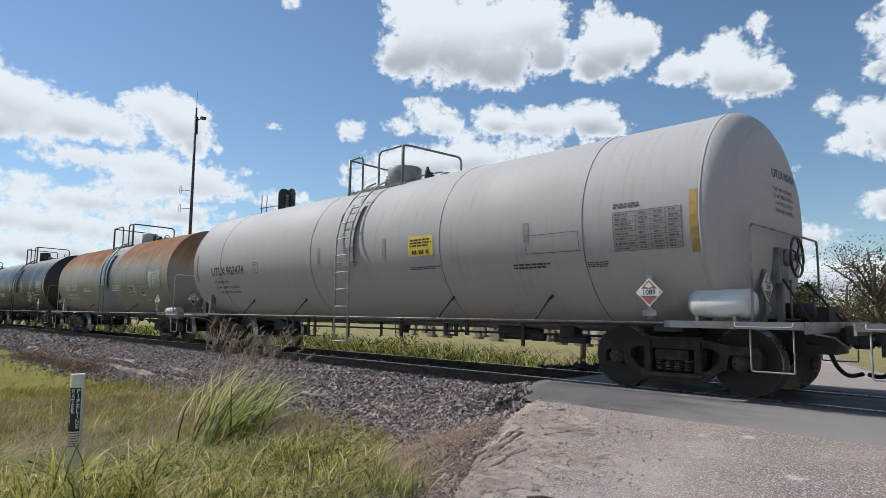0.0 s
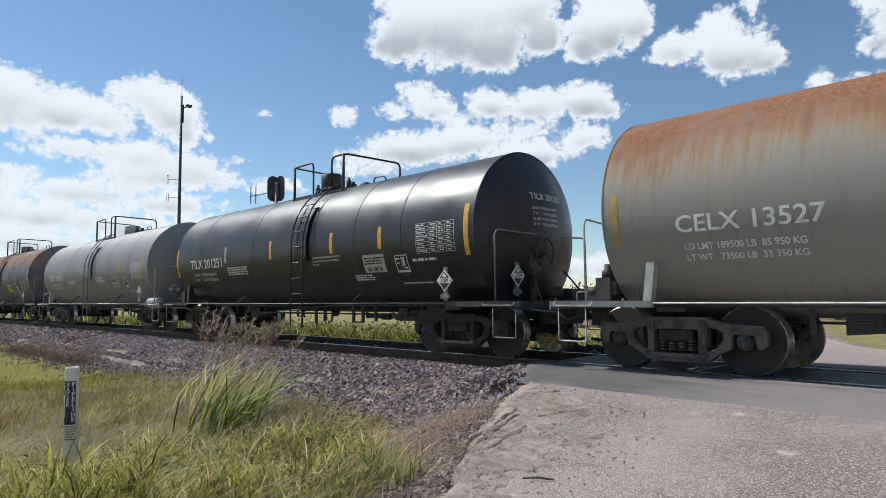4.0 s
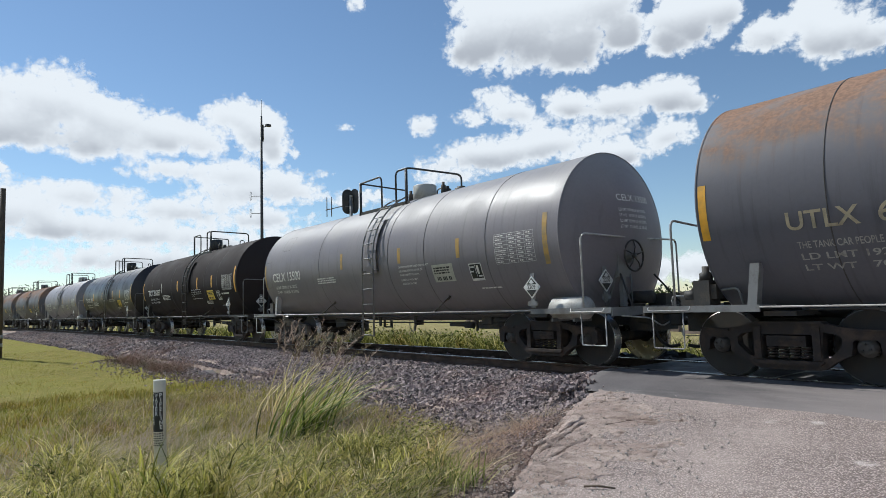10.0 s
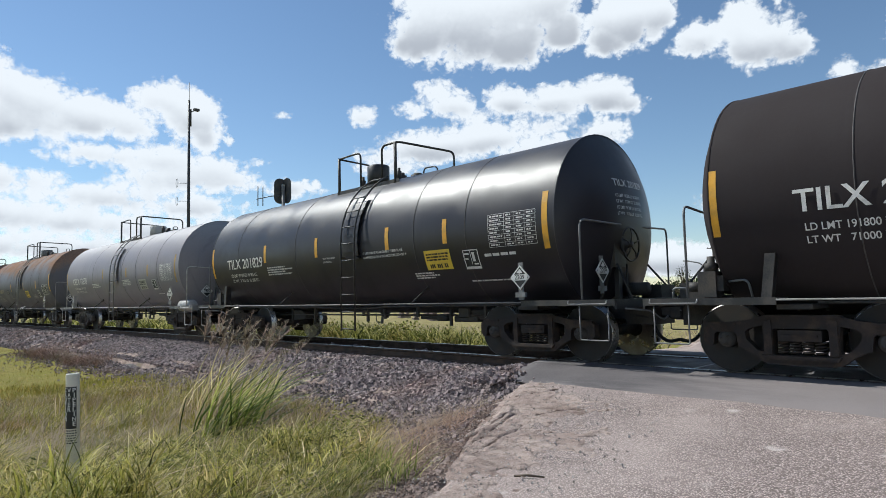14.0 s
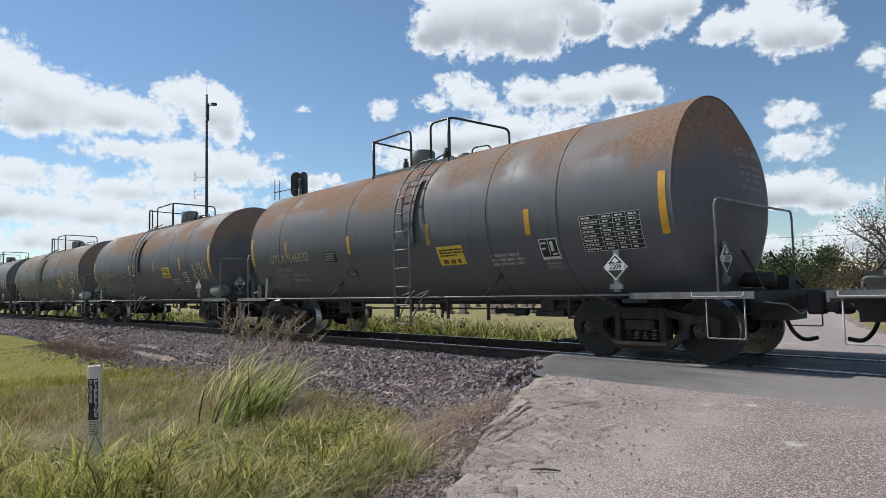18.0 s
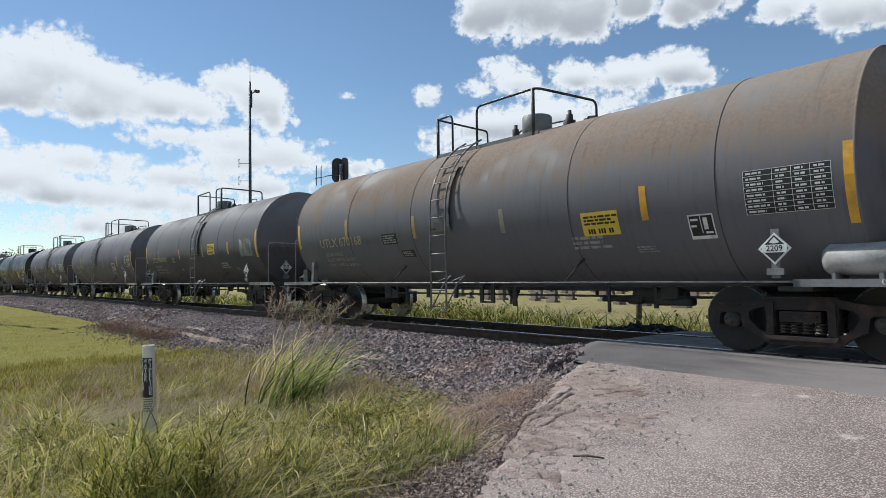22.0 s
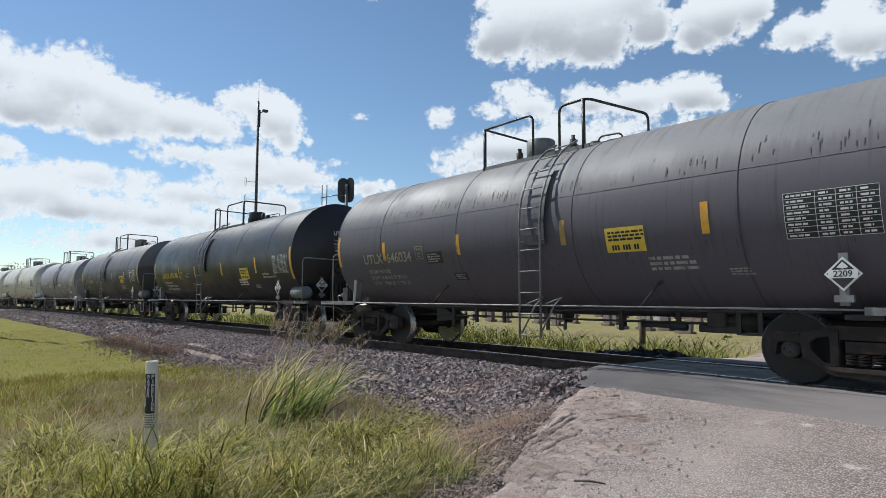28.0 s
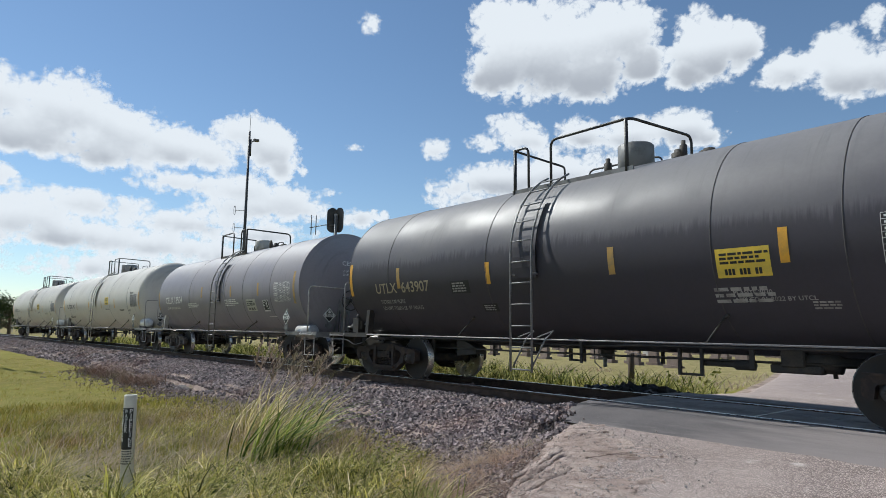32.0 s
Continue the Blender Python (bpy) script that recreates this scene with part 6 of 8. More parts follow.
grey_tank_car(-4.25, -17.95, "UTLX 903474", ("THE TANK CAR PEOPLE", "LD LMT 182800 LB  82 950 KG", "LT WT   87200 LB  39 550 KG"), 2, patches=((4.7, 5.7, 2.0, 2.3),), plate=(-4.22, 2.04), number="1089", placard_back=M_RED, limit_w=1.4, paint=dict(rust=0, streaks=0.16, lit_fade=0.2, lit_fade_color=(0.52, 0.5, 0.47), rough=0.66, gloss=0.12), **dict(WHITE_CAR, stripes=[(-7.6, 1.9, 2.7, M_OCHRE), (-1.17, 2.13, 2.5, M_FADED), (1.16, 2.12, 2.53, M_FADED), (4.72, 2.2, 2.51, M_FADED), (7.44, 1.87, 2.7, YO)], sign=M_SIGN_Y))
celx(-22.02, -32.71, "CELX 13527", ("LD LMT 189500 LB  85 950 KG", "LT WT   73500 LB  33 350 KG"), 3, (0.275, 0.255, 0.225), seams=(4.42,), stripes=[(-5.98, 1.75, 2.5, YO), (5.6, 1.75, 2.55, M_OCHRE)], label="grey tank car with a rust-red crown and a blue-grey band", patches=((0.85, 2.5, 1.9, 2.55), (2.5, 4.25, 1.95, 3.05)), mark_w=1.76, mark_size=0.31, mark_z=1.98, paint=dict(grain=0.5, rust=0.86, rust_low=2.65, rust_color=(0.19, 0.076, 0.036), band=(0.2, 0.95), drips=0.9, patchy=0.75, drip_color=(0.37, 0.225, 0.10)))
tilx(-36.88, -47.48, "TILX 201251", ("LD LMT 191300 LB  86 800 KG", "LT WT   71700 LB  32 500 KG"), 4, sign=M_SIGN_W, words=(("CAUTION INTERIOR LINED CAR DO NOT USE", 1.2, 1.98, 0.05), ("STEAM, BOILING WATER OR SHARP OBJECTS", 1.2, 1.90, 0.05), ("TO CLEAN", 1.2, 1.82, 0.05)))
celx(-51.48, -61.90, "CELX 13505", ("LD LMT 190000 LB  86 200 KG", "LT WT   73000 LB  33 100 KG"), 5, mark_w=1.76, mark_size=0.33, stripes=[(-5.88, 1.75, 2.5, YO), (-3.12, 2.1, 2.5, YO), (-1.2, 2.1, 2.5, YO), (1.41, 2.07, 2.42, YO), (3.48, 2.04, 2.43, YO), (5.6, 1.75, 2.65, YO)])
grey_tank_car(-66.11, -76.90, "UTLX 643837", ("THE TANK CAR PEOPLE", "LD LMT 192600 LB", "LT WT   70400 LB"), 6, (0.128, 0.125, 0.143), daubs=((-2.35, -1.9, 2.95, 3.3), (-2.75, -2.55, 2.8, 3.1), (-0.75, -0.5, 2.9, 3.15), (3.05, 3.3, 2.75, 3.0), (4.6, 4.8, 3.0, 3.3)), sign_x=2.06, sign_z=1.97, stripes=[(-6.13, 1.85, 2.6, Y), (-1.46, 1.93, 2.33, YO), (1.62, 1.95, 2.35, YO), (3.83, 1.95, 2.35, Y), (6.02, 1.75, 2.6, Y)], paint=dict(rust=0.72, rust_low=2.8, patchy=0.06, rust_color=(0.225, 0.125, 0.075), lit_fade=0.45))
celx(-81.08, -91.66, "CELX 13500", ("LD LMT 189900 LB  86 150 KG", "LT WT   73100 LB  33 150 KG"), 7, (0.215, 0.197, 0.213), mark_x=-5.48, patches=((-5.05, -4.5, 2.9, 3.4), (-6.0, -5.62, 1.8, 2.6)), words=(("CAUTION INTERIOR LINED CAR DO NOT", 1.35, 1.98, 0.06), ("USE STEAM, BOILING WATER OR", 1.35, 1.89, 0.06), ("SHARP OBJECTS TO CLEAN", 1.35, 1.80, 0.06), ("ENTER CAR WITH SOFT", 1.35, 1.68, 0.06), ("SOLED SHOES ONLY", 1.35, 1.59, 0.06)), print=((-2.6, -1.5, 1.9, 3, 0.035), (3.9, 4.5, 1.35, 1, 0.03)))
NOTICE = (("CAUTION INTERIOR LINED CAR DO NOT USE", 1.2, 1.93, 0.055), ("STEAM, BOILING WATER OR SHARP OBJECTS", 1.2, 1.85, 0.055), ("TO CLEAN", 1.2, 1.77, 0.055), ("ENTER CAR WITH SOFT SOLED SHOES ONLY", 1.2, 1.65, 0.055))
tilx(-95.81, -106.33, "TILX 201257", ("LD LMT 191800 LB  87 000 KG", "LT WT   71000 LB  32 200 KG"), 8, (0.037, 0.031, 0.032), paint=dict(rough=0.8, gloss=0.1, lit_fade=0.3, lit_fade_color=(0.045, 0.036, 0.033)), label="matt brown-black tank car with white stencils", mark_x=-5.1, words=(("CONSULT OWNER BEFORE REPAIRING TANK", 1.2, 2.02, 0.055),) + NOTICE)
tilx(-110.38, -120.77, "TILX 201829", ("LD LMT 191300 LB  86 800 KG", "LT WT   71700 LB  32 500 KG"), 9, first=Y, mark_x=-5.02, words=(('6" URETHANE FOAM OVER 3" FIBERGLASS', 1.14, 2.02, 0.068), ('COMPRESSED TO 6" DO NOT EXCEED 450° F', 1.14, 1.93, 0.068), ("VENT TANK WHEN", -0.35, 2.0, 0.055), ("UNLOADING", -0.35, 1.92, 0.055)))
celx(-124.85, -135.40, "CELX 13558", ("LD LMT 189900 LB  86 150 KG", "LT WT   73100 LB  33 150 KG"), 10, (0.255, 0.236, 0.262))
grey_tank_car(-139.80, -150.45, "UTLX 646032", ("THE TANK CAR PEOPLE", "LD LMT 192600 LB", "LT WT   70400 LB"), 11, paint=dict(rust=0.75, rust_low=2.8, rust_color=(0.22, 0.128, 0.08), patchy=0.3, lit_fade=0.2, gloss=0.18), color=(0.14, 0.137, 0.152))
grey_tank_car(-154.86, -165.45, "UTLX 644139", ("THE TANK CAR PEOPLE", "LD LMT 192500 LB  87 300 KG", "LT WT   70500 LB  32 000 KG"), 12, reservoir=M_GREY, sign_x=2.01, sign_z=2.1, color=(0.135, 0.133, 0.147), paint=dict(rust=0.7, rust_low=2.75, drips=0.3, patchy=0.2, rust_color=(0.225, 0.125, 0.075)), **MID)
grey_tank_car(-169.78, -181.76, "UTLX 670168", ("THE TANK CAR PEOPLE", "LD LMT 184000 LB  83 450 KG", "LT WT   79000 LB  35 850 KG"), 13, knee_plate=True, reservoir=M_PALE, color=(0.155, 0.15, 0.162), paint=dict(rust=0.5, rust_low=2.6, drips=0.7, patchy=0.35, lit_fade=0.6, lit_fade_color=(0.36, 0.33, 0.29)), **LONG)
grey_tank_car(-186.15, -196.67, "UTLX 646043", ("THE TANK CAR PEOPLE", "LD LMT 192600 LB  87 350 KG", "LT WT   70400 LB  31 950 KG"), 14, (0.088, 0.083, 0.093), label="plain grey tank car with yellow reflectors", sign_x=1.74, sign_z=2.38, table_z=2.4, box_x=None, paint=dict(rust=0.15, rust_low=3.5, streaks=0.4, rough=0.6, gloss=0.18, peel_lit=2.05, peel_lit_color=(0.31, 0.302, 0.315)))
grey_tank_car(-201.07, -212.75, "UTLX 671053", ("THE TANK CAR PEOPLE",), 15, (0.143, 0.13, 0.15), label="plain grey tank car with pale sign and yellow reflectors", sign=M_SIGN_W, paint=dict(rust=0.1, rust_low=3.6, streaks=0.3), **LONG)
grey_tank_car(-217.13, -227.81, "UTLX 646034", ("THE TANK CAR PEOPLE", "LD LMT 193000 LB  87 550 KG", "LT WT   70000 LB  31 750 KG"), 16, (0.113, 0.102, 0.12), label="plain grey tank car with peeling paint", lap=2.76, plate=(-2.88, 1.9), seams=(-4.2, -1.5, 1.4, 4.1), mark_x=-4.95, stripes=[(-6.1, 1.85, 2.6, Y), (-4.07, 1.93, 2.34, Y), (-1.46, 1.93, 2.33, Y), (1.2, 1.95, 2.36, YO), (3.65, 1.95, 2.38, Y), (6.03, 1.78, 2.65, Y)], sign_x=2.03, sign_z=2.15, box_x=None, table_z=2.35, paint=dict(rust=0.12, rust_low=3.6, streaks=0.45, rough=0.55, gloss=0.25, peel_lit=3.0))
grey_tank_car(-232.14, -244.21, "UTLX 670186", ("THE TANK CAR PEOPLE", "LD LMT  183900 LB  83 400 KG", "LT WT     79100 LB  35 900 KG"), 17, (0.020, 0.0178, 0.021), label="glossy black tank car with yellow reflectors", fit=(M_BLACK, M_PIPE), knee=M_GREY, reservoir=M_GREY, mark_ink=M_SIGN_Y, ink=M_LETTER, plate=(-3.22, 1.81), words=(("PLASITE 3070", 4.7, 1.80, 0.08), ("APPLIED 08-2022 BY UTCG", 4.7, 1.70, 0.08)), plat=M_BLACK, dome_paint=M_BLACK, paint=dict(rust=0, rough=0.42, gloss=0.45, streaks=0.08, lit_fade=0.04, lit_fade_color=(0.06, 0.06, 0.06)), **dict(LONG, box_x=None, stripes=[(-6.7, 1.9, 2.55, Y), (-3.34, 1.8, 2.3, YO), (-1.45, 1.85, 2.3, Y), (1.35, 1.85, 2.28, Y), (4.28, 1.85, 2.35, Y), (6.75, 1.6, 2.55, Y)]))
# Pale upper half is the sunlit side, put into the colour.
grey_tank_car(-248.55, -259.31, "UTLX 643907", ("THE TANK CAR PEOPLE", "LD LMT 192600 LB  87 360 KG"), 18, (0.058, 0.053, 0.063), label="grey tank car with its sunlit upper half painted in, orange reflectors", fit=(M_DARK, M_PIPE), words=(("PLASITE 3070", 2.94, 1.59, 0.085), ("APPLIED 01-2022 BY UTCL", 2.94, 1.49, 0.085)), reservoir=M_GREY, sign_x=2.8, sign_z=2.18, box_x=None, table_z=2.42, paint=dict(rust=0.0, streaks=0.35, rough=0.5, gloss=0.28, peel_lit=2.5, peel_lit_color=(0.26, 0.25, 0.265)), **MID)
celx(-263.60, -274.10, "CELX 13504", ("LD LMT 189900 LB  86 150 KG",), 19, (0.255, 0.236, 0.258))
grey_tank_car(-278.3, -292.0, "UTLX", (), 20, paint=dict(rust=0, streaks=0.2), **dict(WHITE_CAR, color=(0.62, 0.59, 0.54)))
grey_tank_car(-296.2, -309.9, "UTLX", (), 21, paint=dict(rust=0, streaks=0.2), **dict(WHITE_CAR, color=(0.62, 0.59, 0.54)))


# ---- beside the line ----
M_POST = painted("aged_post_plastic", (0.66, 0.62, 0.52), 0.5, (0.42, 0.38, 0.29), 0.6, 9)


def marker_post():
    """A hollow plastic tube with a black label wrapped on its road side."""
    post = tagged(new("marker_post"), "white plastic pipeline marker post with a black label", "marker post")
    post.matrix_basis = pose(-4.44, -8.345, -0.62, 1.5, -1, 77)
    R, H = 0.0385, 1.30
    bm = bmesh.new()
    lathe(bm, [(0.0, R), (H - 0.006, R), (H, R - 0.002), (H, R - 0.006), (H - 0.1, R - 0.007), (H - 0.1, 0.0)], "z", 24)
    put("tube", mesh_from("tube", bm, M_POST), post)

    def on(u, z, lift):
        a = u / R
        return ((R + lift) * math.sin(a), -(R + lift) * math.cos(a), z)

    bm = bmesh.new()
    rows = [[bm.verts.new(on(-0.060 + 0.080 * i / 12, z, 0.001)) for i in range(13)] for z in (0.965, 1.222)]
    for i in range(12):
        bm.faces.new((rows[0][i], rows[0][i + 1], rows[1][i + 1], rows[1][i]))
    put("label", mesh_from("label", bm, M_INK), post, None, "black label with white upright words")
    for word, u, z0 in (("CAUTION", -0.056, 1.215), ("WATER", -0.030, 1.215), ("PIPELINE", -0.003, 1.215)):
        for i, ch in enumerate(word):
            me = text_data(ch, 0.037)
            xs = [v.co.x for v in me.vertices]
            mid, wide = (min(xs) + max(xs)) / 2, max(xs) - min(xs)
            k = min(1.0, 0.019 / wide)
            for v in me.vertices:
                v.co = Vector(on(u + 0.0095 + (v.co.x - mid) * k, z0 - 0.014 - 0.0295 * i + v.co.y, 0.0022))
            me.materials.append(M_LETTER)
            put("letter", me, post)
    rs = random.Random(8)
    bm = bmesh.new()
    for i in range(6):
        z, u = 0.95 - i * 0.015, -0.054
        while u < 0.014:
            w = rs.uniform(0.006, 0.016)
            bm.faces.new([bm.verts.new(on(p, q, 0.0012)) for p, q in ((u, z), (u + w, z), (u + w, z + 0.007), (u, z + 0.007))])
            u += w + 0.005
    tagged(put("small_print", mesh_from("small_print", bm, M_INK), post), kind="stuff")


marker_post()


def signal():
    x, y = -26.1, 5.4
    g = ground_z(x, y)
    sig = tagged(new("railway_signal"), "black hooded railway colour-light signal on a grey mast", "railway signal")
    sig.matrix_basis = pose(x, y, g)
    top = 6.4 - g
    bm = bmesh.new()
    lathe(bm, [(0, 0.16), (0.25, 0.16), (0.27, 0.09), (top, 0.08), (top + 0.02, 0)], "z", 14)
    put("mast", mesh_from("mast", bm, M_GREY), sig, None, "grey steel mast")
    # two round-ended backing plates set in a V, seen from behind, hoods on the far side
    for turn, dx, dy in ((14, -0.15, 0.10), (-48, 0.17, -0.05)):
        bm = bmesh.new()
        w, e = 0.27, 0.33
        pts = [(w * math.cos(a), e + w * math.sin(a)) for a in (math.pi * k / 10 for k in range(11))] + [(-w * math.cos(a), -e - w * math.sin(a)) for a in (math.pi * k / 10 for k in range(11))]
        prism(bm, pts, -0.02, 0.02)
        m = pose(0.49 * dx - 0.87 * dy, 0.87 * dx + 0.49 * dy, top - 0.2, 0, 0, 60 + turn)
        pl = put("backing_plate", mesh_from("backing_plate", bm, M_BLACK), sig, m, "black round-ended backing plate")
        for z in (0.25, -0.2):
            bm = bmesh.new()
            lathe(bm, [(0.02, 0.1), (0.11, 0.1), (0.11, 0.095), (0.03, 0.095)], "y", 14, (0, 0, z))
            put("hood", mesh_from("hood", bm, M_BLACK), pl)
    bm = bmesh.new()
    box(bm, -0.06, 0.06, -0.06, 0.06, top - 0.75, top + 0.1)
    put("signal_housing", mesh_from("signal_housing", bm, M_PALE), sig, None, "pale signal housing")
    bm = bmesh.new()
    u = Vector((-0.67, -0.74, 0))
    a = Vector((0, 0, top - 0.45))
    tube(bm, bend([a, a + u * 0.5 + Vector((0, 0, 0.02)), a + u * 1.25 - Vector((0, 0, 0.12))], 0.1), 0.025, 6)
    for d in (0.95, 1.18):
        p = a + u * d
        tube(bm, [p + Vector((0, 0, -0.45)), p + Vector((0, 0, 0.5))], 0.022, 6)
    put("antenna_frame", mesh_from("antenna_frame", bm, M_GREY), sig, None, "small twin-rod antenna on a bracket")


signal()


def radio_mast():
    x, y = -48.26, 9.79
    g = ground_z(x, y)
    mast = tagged(new("radio_mast"), "tall slim dark radio mast with small antennas", "radio mast")
    mast.matrix_basis = pose(x, y, g)
    bm = bmesh.new()
    tube(bm, [(0, 0, 0), (0, 0, 8), (0, 0, 16.9 - g)], [0.14, 0.12, 0.085], 10)
    put("pole", mesh_from("pole", bm, M_MAST), mast)
    bm = bmesh.new()
    tube(bm, [(0.05, 0, 16.5 - g), (0.05, 0, 18.3 - g)], 0.018, 5)
    put("whip_antenna", mesh_from("whip_antenna", bm, M_GREY), mast)
    u = Vector((0.5, 0.86, 0))
    bm = bmesh.new()
    p = Vector((0, 0, 16.0 - g)) + u * 0.45
    box(bm, p.x - 0.12, p.x + 0.2, p.y - 0.12, p.y + 0.28, p.z + 0.05, p.z + 0.22)
    tube(bm, [Vector((0, 0, 15.9 - g)), p + Vector((0, 0, 0.1))], 0.04, 6)
    tube(bm, [u * 0.14 + Vector((0, 0, 14.8 - g)), u * 0.14 + Vector((0, 0, 16.2 - g))], 0.05, 6)
    put("camera_box", mesh_from("camera_box", bm, M_MAST), mast, None, "small box on a bracket near the top")
    for z in (8.9, 10.3):
        bm = bmesh.new()
        a = Vector((0, 0, z - g))
        tube(bm, [a, a - u * 0.85], 0.022, 5)
        b = a - u * 0.85
        ring = [b + Vector((0, 0, 0.36 * math.sin(t))) - u * 0.07 * math.cos(t) for t in (2 * math.pi * k / 12 for k in range(12))]
        tube(bm, ring, 0.016, 5, closed=True)
        put("side_antenna", mesh_from("side_antenna", bm, M_GREY), mast)


M_MAST = painted("dark_mast_steel", (0.05, 0.05, 0.055), 0.6, (0.12, 0.11, 0.10), 0.4)
radio_mast()


def utility_pole(x, y, h, lean, arms, label):
    g = far_drop(x, y)
    pole = tagged(new("utility_pole"), label, "utility pole")
    pole.matrix_basis = pose(x, y, g - 0.2, 0, lean, 0)
    bm = bmesh.new()
    tube(bm, [(0, 0, 0), (0, 0, h * 0.5), (0, 0, h)], [0.17, 0.145, 0.115], 12)
    put("pole", mesh_from("pole", bm, M_POLE_WOOD), pole)
    if arms:
        bm = bmesh.new()
        box(bm, -1.0, 1.0, -0.06, 0.06, h - 0.5, h - 0.38)
        put("crossarm", mesh_from("crossarm", bm, M_POLE_WOOD), pole)
        for k in (-0.9, -0.4, 0.4, 0.9):
            bm = bmesh.new()
            lathe(bm, [(h - 0.38, 0.03), (h - 0.3, 0.05), (h - 0.22, 0.03), (h - 0.2, 0)], "z", 8, (k, 0, 0))
            put("insulator", mesh_from("insulator", bm, M_GREY), pole)
    return pole


p = utility_pole(-37.2, -7.8, 8.45, 1.6, False, "leaning creosoted wooden pole at the field edge")
for z in (0.75, 1.15):
    bm = bmesh.new()
    lathe(bm, [(z, 0.175), (z + 0.16, 0.172)], "z", 12)
    put("pole_tag", mesh_from("pole_tag", bm, M_PALE), p, None, "pale reflective band")
utility_pole(-43, 93, 9.0, 0, True, "distant wooden pole with a crossarm")
utility_pole(8, 99, 9.0, 0, True, "distant wooden pole with a crossarm")


def wire(a, b, sag, r):
    bm = bmesh.new()
    a, b = Vector(a), Vector(b)
    tube(bm, [a.lerp(b, i / 16) - Vector((0, 0, sag * 4 * (i / 16) * (1 - i / 16))) for i in range(17)], r, 4)
    put("overhead_wire", mesh_from("overhead_wire", bm, M_BLACK), None, None, "thin dark overhead wire between wooden poles", category="wire")


wire((-36.97, -7.8, 7.0), (-86, -24, 6.3), 0.9, 0.02)
wire((-43, 93, 8.0), (8, 99, 8.0), 0.5, 0.03)


def lane_lamp():
    x, y = -39, 80
    g = far_drop(x, y)
    lamp = tagged(new("street_lamp"), "distant street lamp with a curved arm", "street lamp")
    lamp.matrix_basis = pose(x, y, g)
    bm = bmesh.new()
    tube(bm, bend([(0, 0, 0), (0, 0, 5.4), (-2.2, -0.6, 5.9)], 0.9, 6), 0.09, 8)
    put("lamp_pole", mesh_from("lamp_pole", bm, M_GREY), lamp)
    bm = bmesh.new()
    box(bm, -2.7, -2.0, -0.75, -0.45, 5.8, 5.98)
    put("lamp_head", mesh_from("lamp_head", bm, M_PALE), lamp)


lane_lamp()

# wooden stub post in the far verge
bm = bmesh.new()
lathe(bm, [(0, 0.085), (0.5, 0.08), (0.98, 0.08), (1.0, 0.06), (1.0, 0)], "z", 12)
put("stub_post", mesh_from("stub_post", bm, M_POLE_WOOD), None, pose(-9.55, 4.75, -0.45, 1, 2, 0), "weathered short timber post in the weeds", category="post")


def gravestone(x, y, kind, rs):
    g = far_drop(x, y)
    st = tagged(new("gravestone"), "small weathered grey gravestone on a plinth in pale grass", "gravestone", "graveyard stones")
    st.matrix_basis = pose(x, y, g - 0.05, rs.uniform(-3, 3), rs.uniform(-3, 3), rs.uniform(-12, 12) - 20)
    w, h = rs.uniform(0.45, 0.8), rs.uniform(0.5, 0.95)
    bm = bmesh.new()
    if kind:
        pts = [(-w / 2, 0.15), (w / 2, 0.15), (w / 2, h * 0.8)] + [(w / 2 * math.cos(a), h * 0.8 + w * 0.3 * math.sin(a)) for a in (math.pi * k / 6 for k in range(1, 6))] + [(-w / 2, h * 0.8)]
    else:
        pts = [(-w / 2, 0.15), (w / 2, 0.15), (w / 2, h), (-w / 2, h)]
    prism(bm, pts, -0.09, 0.09)
    put("slab", mesh_from("slab", bm, M_GRANITE if rs.random() < 0.88 else M_CONCRETE), st)
    bm = bmesh.new()
    box(bm, -w / 2 - 0.1, w / 2 + 0.1, -0.18, 0.18, 0, 0.18)
    put("plinth", mesh_from("plinth", bm, M_GRANITE), st)


rs = random.Random(21)
for i in range(64):
    a = rs.uniform(0, 1)
    gravestone(-40 + 25 * a + rs.uniform(-2, 2), 16 + rs.uniform(0, 20) + (1 - a) * 4, rs.random() < 0.5, rs)
for x, y in ((-5.2, 22), (-3.2, 24), (-6.5, 27), (-1.5, 21), (0.5, 26), (3, 23)):
    gravestone(x, y, rs.random() < 0.5, rs)

# rubble of broken asphalt at the far corner of the crossing
def rubble_place(rs, count):
    x = -7.4 + rs.randn(count) * 0.45
    y = 1.75 + rs.randn(count) * 0.2
    return np.stack([x, y, -0.14 + 0.12 * rs.rand(count) - np.abs(x + 7.4) * 0.1], 1)


ob = scatter_stones("asphalt_rubble", 260, rubble_place, 0.07, M_RUBBER, 9, "heap of broken black asphalt at the crossing's corner", "rubble")


